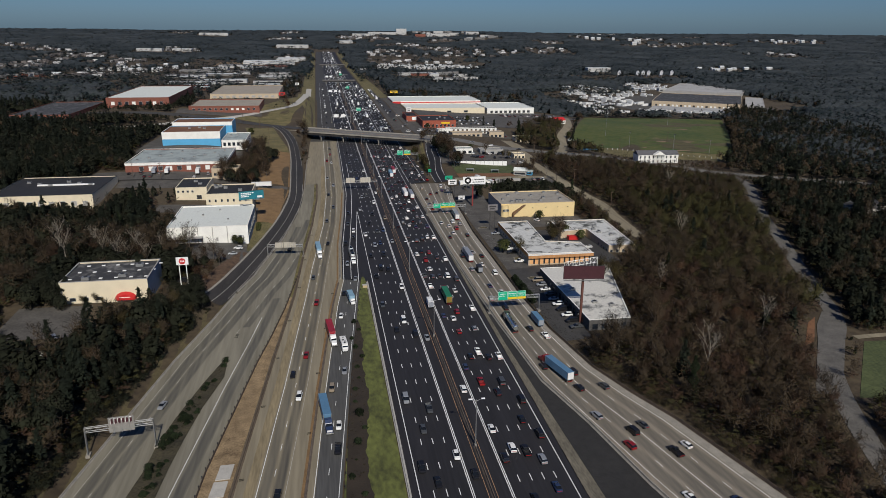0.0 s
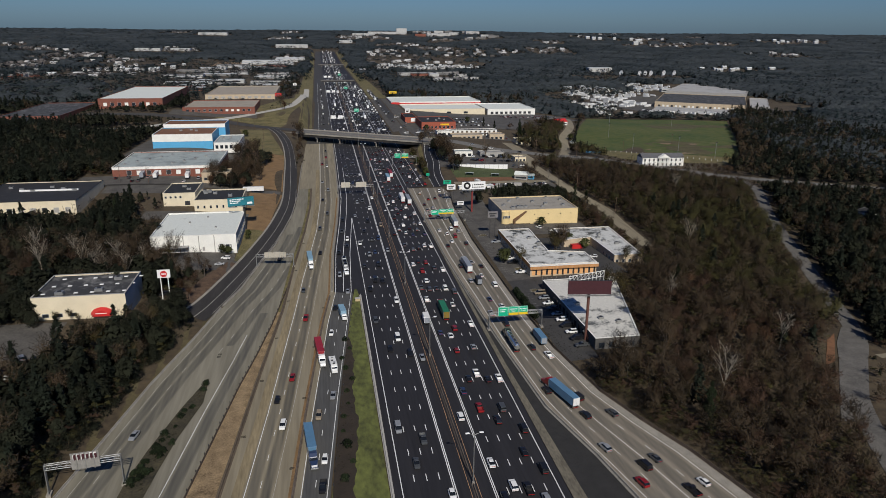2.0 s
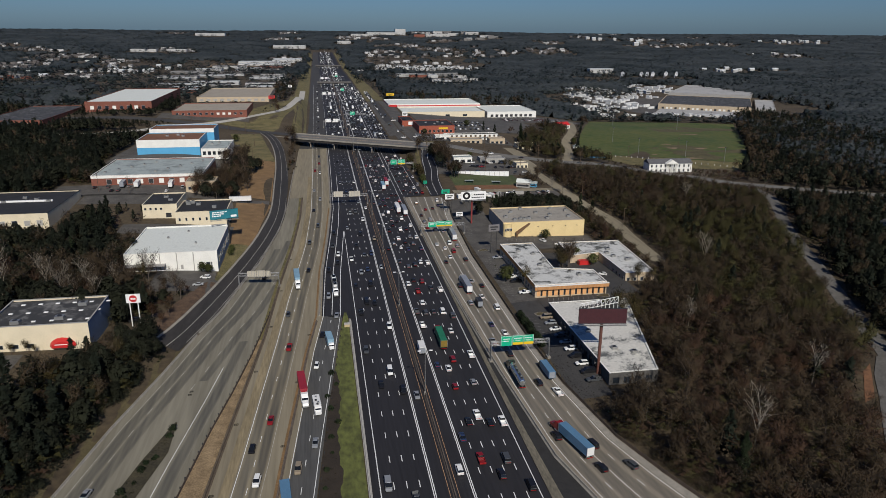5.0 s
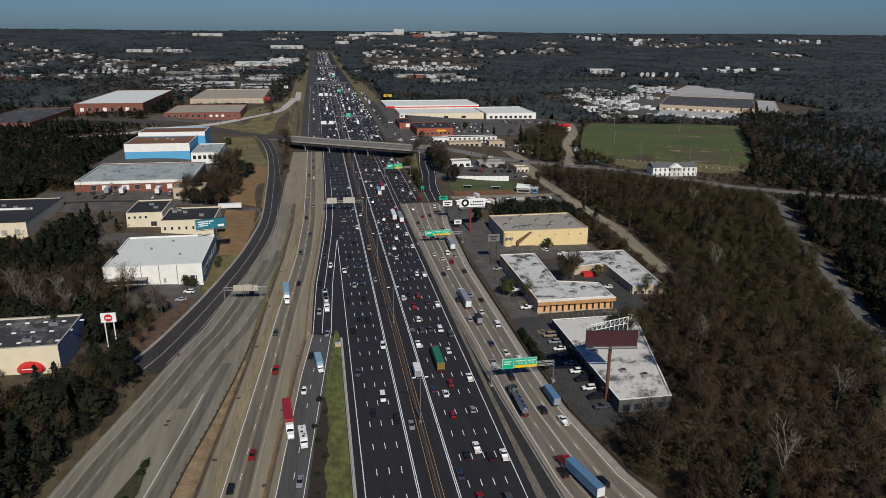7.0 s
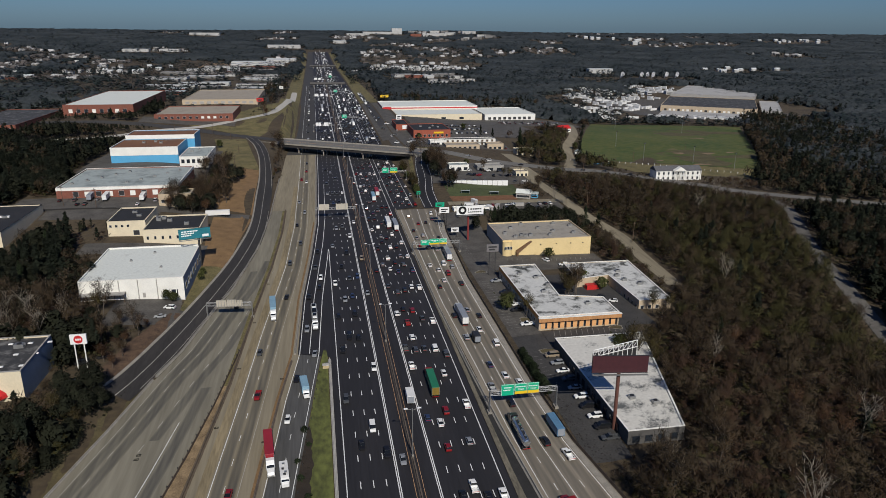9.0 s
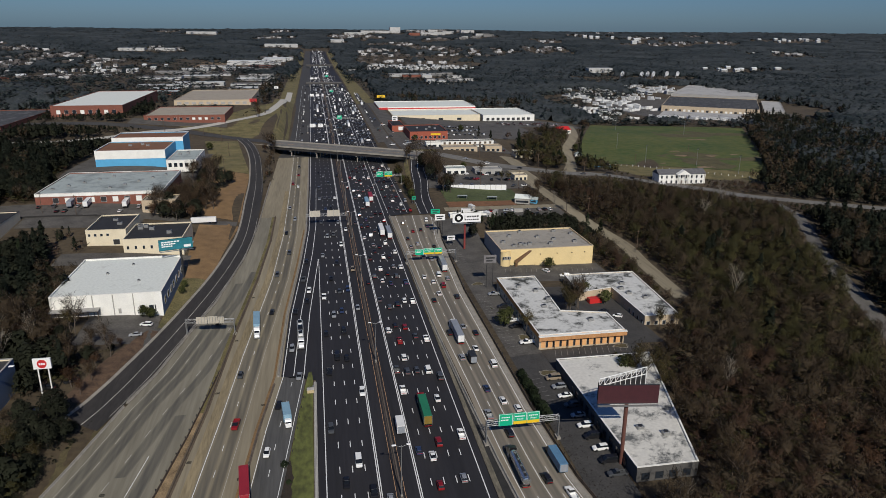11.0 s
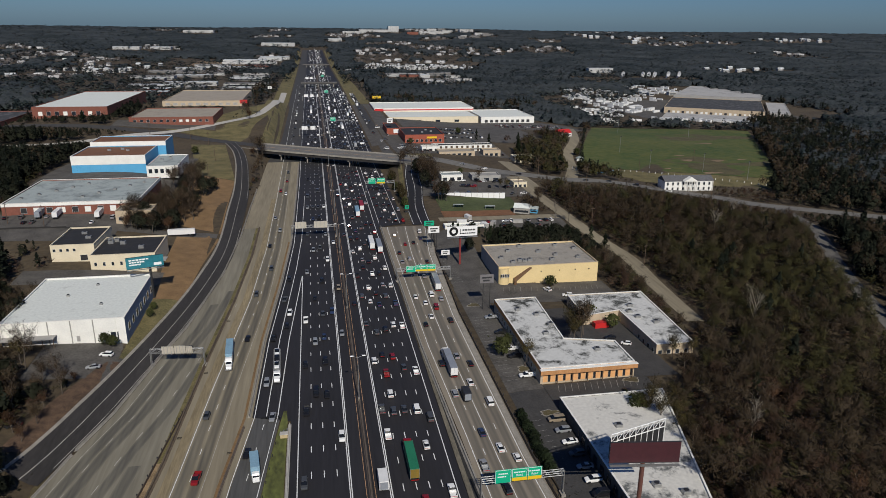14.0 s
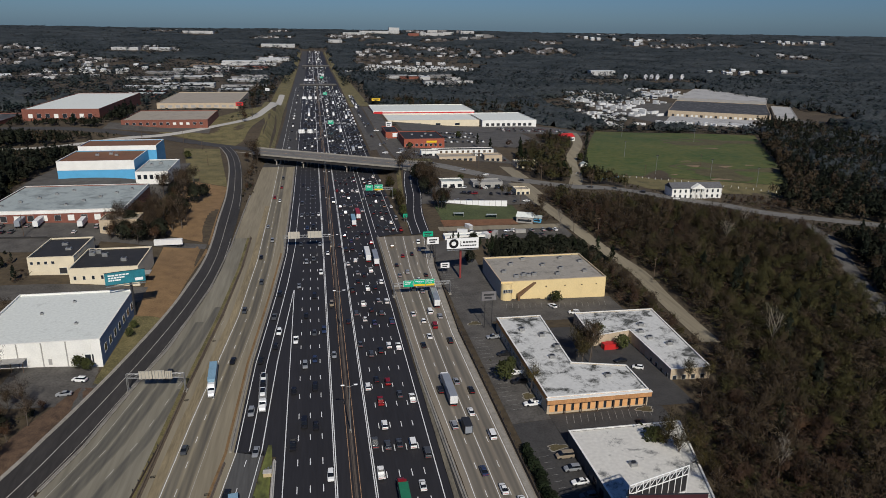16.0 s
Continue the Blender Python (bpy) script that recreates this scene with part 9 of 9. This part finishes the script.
for x, y, a, m, h in ((98, 207, 20, WHITE_BOX, 2.8), (104, 211, -30, W_GREY, 2.4), (86, 216, 80, WHITE_BOX, 2.6), (120, 214, 85, W_GREY, 2.2), (92, 226, 15, WHITE_BOX, 2.4)):
    cb = empty("storage_container", pose(x, y, gz(x, y) + 0.15, 0, 0, a), "boxy storage container standing in a dusty yard", "container", "containers in the yard")
    part("body", boxes((-1.2, 1.2, -3, 3, 0.1, h), bevel=0.05), m, cb)
    for sx in (-0.6, 0.6):
        part("door", boxes((sx - .56, sx + .56, -3.06, -3.005, 0.2, h - .12)), W_GREY, cb)
for x, y in ((724, 1416), (767, 1402), (783, 1404), (798, 1404), (837, 1412), (864, 1410)):
    s = empty("satellite_dish", pose(x, y, gz(x, y), 0, 0, 20), "large white satellite dish on a mount", "satellite dish", "satellite dishes")
    part("mount", rod(bmesh.new(), (0, 0, -1), (0, 0, 6), 1.4, 0.8, 8), DISHWHITE, s)
    bm = bmesh.new()
    rings = []
    for j in range(5):
        r, dz = 6.2 * j / 4, 1.6 * (j / 4) ** 2
        rings.append([bm.verts.new((r * math.cos(k * math.tau / 20), -4 - dz, 9 + r * math.sin(k * math.tau / 20))) for k in range(20)] if j else [bm.verts.new((0, -4, 9))])
    for k in range(20):
        bm.faces.new((rings[0][0], rings[1][k], rings[1][(k + 1) % 20]))
        for j in range(1, 4):
            bm.faces.new((rings[j][k], rings[j + 1][k], rings[j + 1][(k + 1) % 20], rings[j][(k + 1) % 20]))
    bmesh.ops.solidify(bm, geom=bm.faces[:], thickness=0.3)
    part("reflector", bm, DISHWHITE, s)

# parked lorries and trailers of the depot
V, F = [], []
for k in range(310):
    t = rb.random()
    if k >= 250:
        x, y, a = rb.uniform(455, 540), rb.uniform(830, 985), rb.choice((0.35, 0.4, 1.97))
    elif 150 <= k < 190:
        x, y, a = rb.uniform(385, 440), rb.uniform(715, 900), rb.uniform(0, 1.5)
    elif k >= 190:
        x, y, a = rb.uniform(440, 620), rb.uniform(985, 1090), rb.uniform(0.2, 0.6)
    elif k < 70:
        x, y, a = 470 + 190 * t + rb.uniform(-4, 4), 742 - 115 * t + rb.uniform(-8, 8), rb.uniform(-.2, .2) + 0.4
    else:
        x, y, a = rb.uniform(520, 720), rb.uniform(1080, 1190), 0.4
    w, l, h = 1.4, rb.choice((3, 6, 7)), rb.uniform(2.4, 4)
    z, c, s, n = gz(x, y), math.cos(a), math.sin(a), len(V)
    V += [(x + c * p - s * q, y + s * p + c * q, z + r) for p, q, r in ((-w, -l, .3), (w, -l, .3), (w, l, .3), (-w, l, .3), (-w, -l, h), (w, -l, h), (w, l, h), (-w, l, h))]
    F += [tuple(n + i for i in f) for f in ((4, 5, 6, 7), (0, 1, 5, 4), (1, 2, 6, 5), (2, 3, 7, 6), (3, 0, 4, 7))]
tagged(ob_from("depot_trailers", V, F, WHITE_BOX), "rows of white trailers parked at the depot", "trailers", kind="stuff")

# fence of white posts beside the field, and the white yard wall
fn = empty("post_fence", pose(0, 0, 0), "fence of white posts along the playing field", "fence")
for k in range(34):
    x, y = 226 + 4.6 * k, 404 - 2.6 * k + 6 * math.sin(k / 9)
    p = part("post", boxes((x - .15, x + .15, y - .15, y + .15, gz(x, y) - .3, gz(x, y) + 1.5)), WHITE_SIGN, fn)
wl = empty("yard_wall", pose(105, 275.5, gz(105, 275.5) - 0.4, 0, 0, -7.8), "long white board fence around a lawn", "fence")
for k in range(12):
    part("panel", boxes((-23 + 3.85 * k, -19.2 + 3.85 * k, -0.1, 0.1, -1.5, 3.4)), WHITE_SIGN, wl)
    part("post", boxes((-23.1 + 3.85 * k, -22.85 + 3.85 * k, -0.18, 0.18, -1.5, 3.6)), W_GREY, wl)


# floodlight poles and the hedge of the playing field
for x, y in ((337, 377), (359, 344), (297, 398), (424, 560), (360, 610), (300, 470)):
    lp = empty("floodlight_pole", pose(x, y, gz(x, y), 0, 0, 20), "tall thin grey floodlight pole on the field", "light pole", "floodlight poles")
    part("pole", rod(bmesh.new(), (0, 0, -0.5), (0, 0, 16), 0.2, 0.11, 7), STEEL, lp)
    part("crossarm", boxes((-1.4, 1.4, -0.07, 0.07, 15.6, 15.8)), STEEL, lp)
    for k in (-1, 0, 1):
        part("lamp", boxes((k * 1.1 - 0.28, k * 1.1 + 0.28, -0.3, 0.05, 15.85, 16.35)), STEEL_DARK, lp)
hr = np.random.RandomState(5)
for a, b, label in (((352, 676), (532, 610), "long dark hedge behind the playing field"), ((228, 392), (330, 640), "uneven dark hedge beside the field lane")):
    v = needles(hr, 2600, 4.2, 1.9, 0.1, 0.7, 0.1, "round").reshape(-1, 3, 3)
    t = np.clip(hr.uniform(0, 1, 2600) + 0.02 * np.sin(np.arange(2600)), 0, 1)
    x, y = a[0] + t * (b[0] - a[0]), a[1] + t * (b[1] - a[1])
    v = v * (0.8 + 0.3 * np.sin(9 * t) * np.sin(31 * t))[:, None, None] + np.stack([x, y, land_z(x, y)], 1)[:, None]
    hd = empty("hedge", pose(0, 0, 0), label, "hedge")
    part_mesh("foliage", tri_mesh("foliage", v.reshape(-1, 3), NEEDLE_W), hd)

for L in (V0, WV):
    for k in range(0, len(L), 10):
        FAR_SITES.append((sum(p[0] for p in L[k:k + 10]) / 10, sum(p[1] for p in L[k:k + 10]) / 10, 7.0))
tagged(canopy(), "closed treetops of the far winter woods, tinted blue-grey for haze", "woods", kind="stuff")
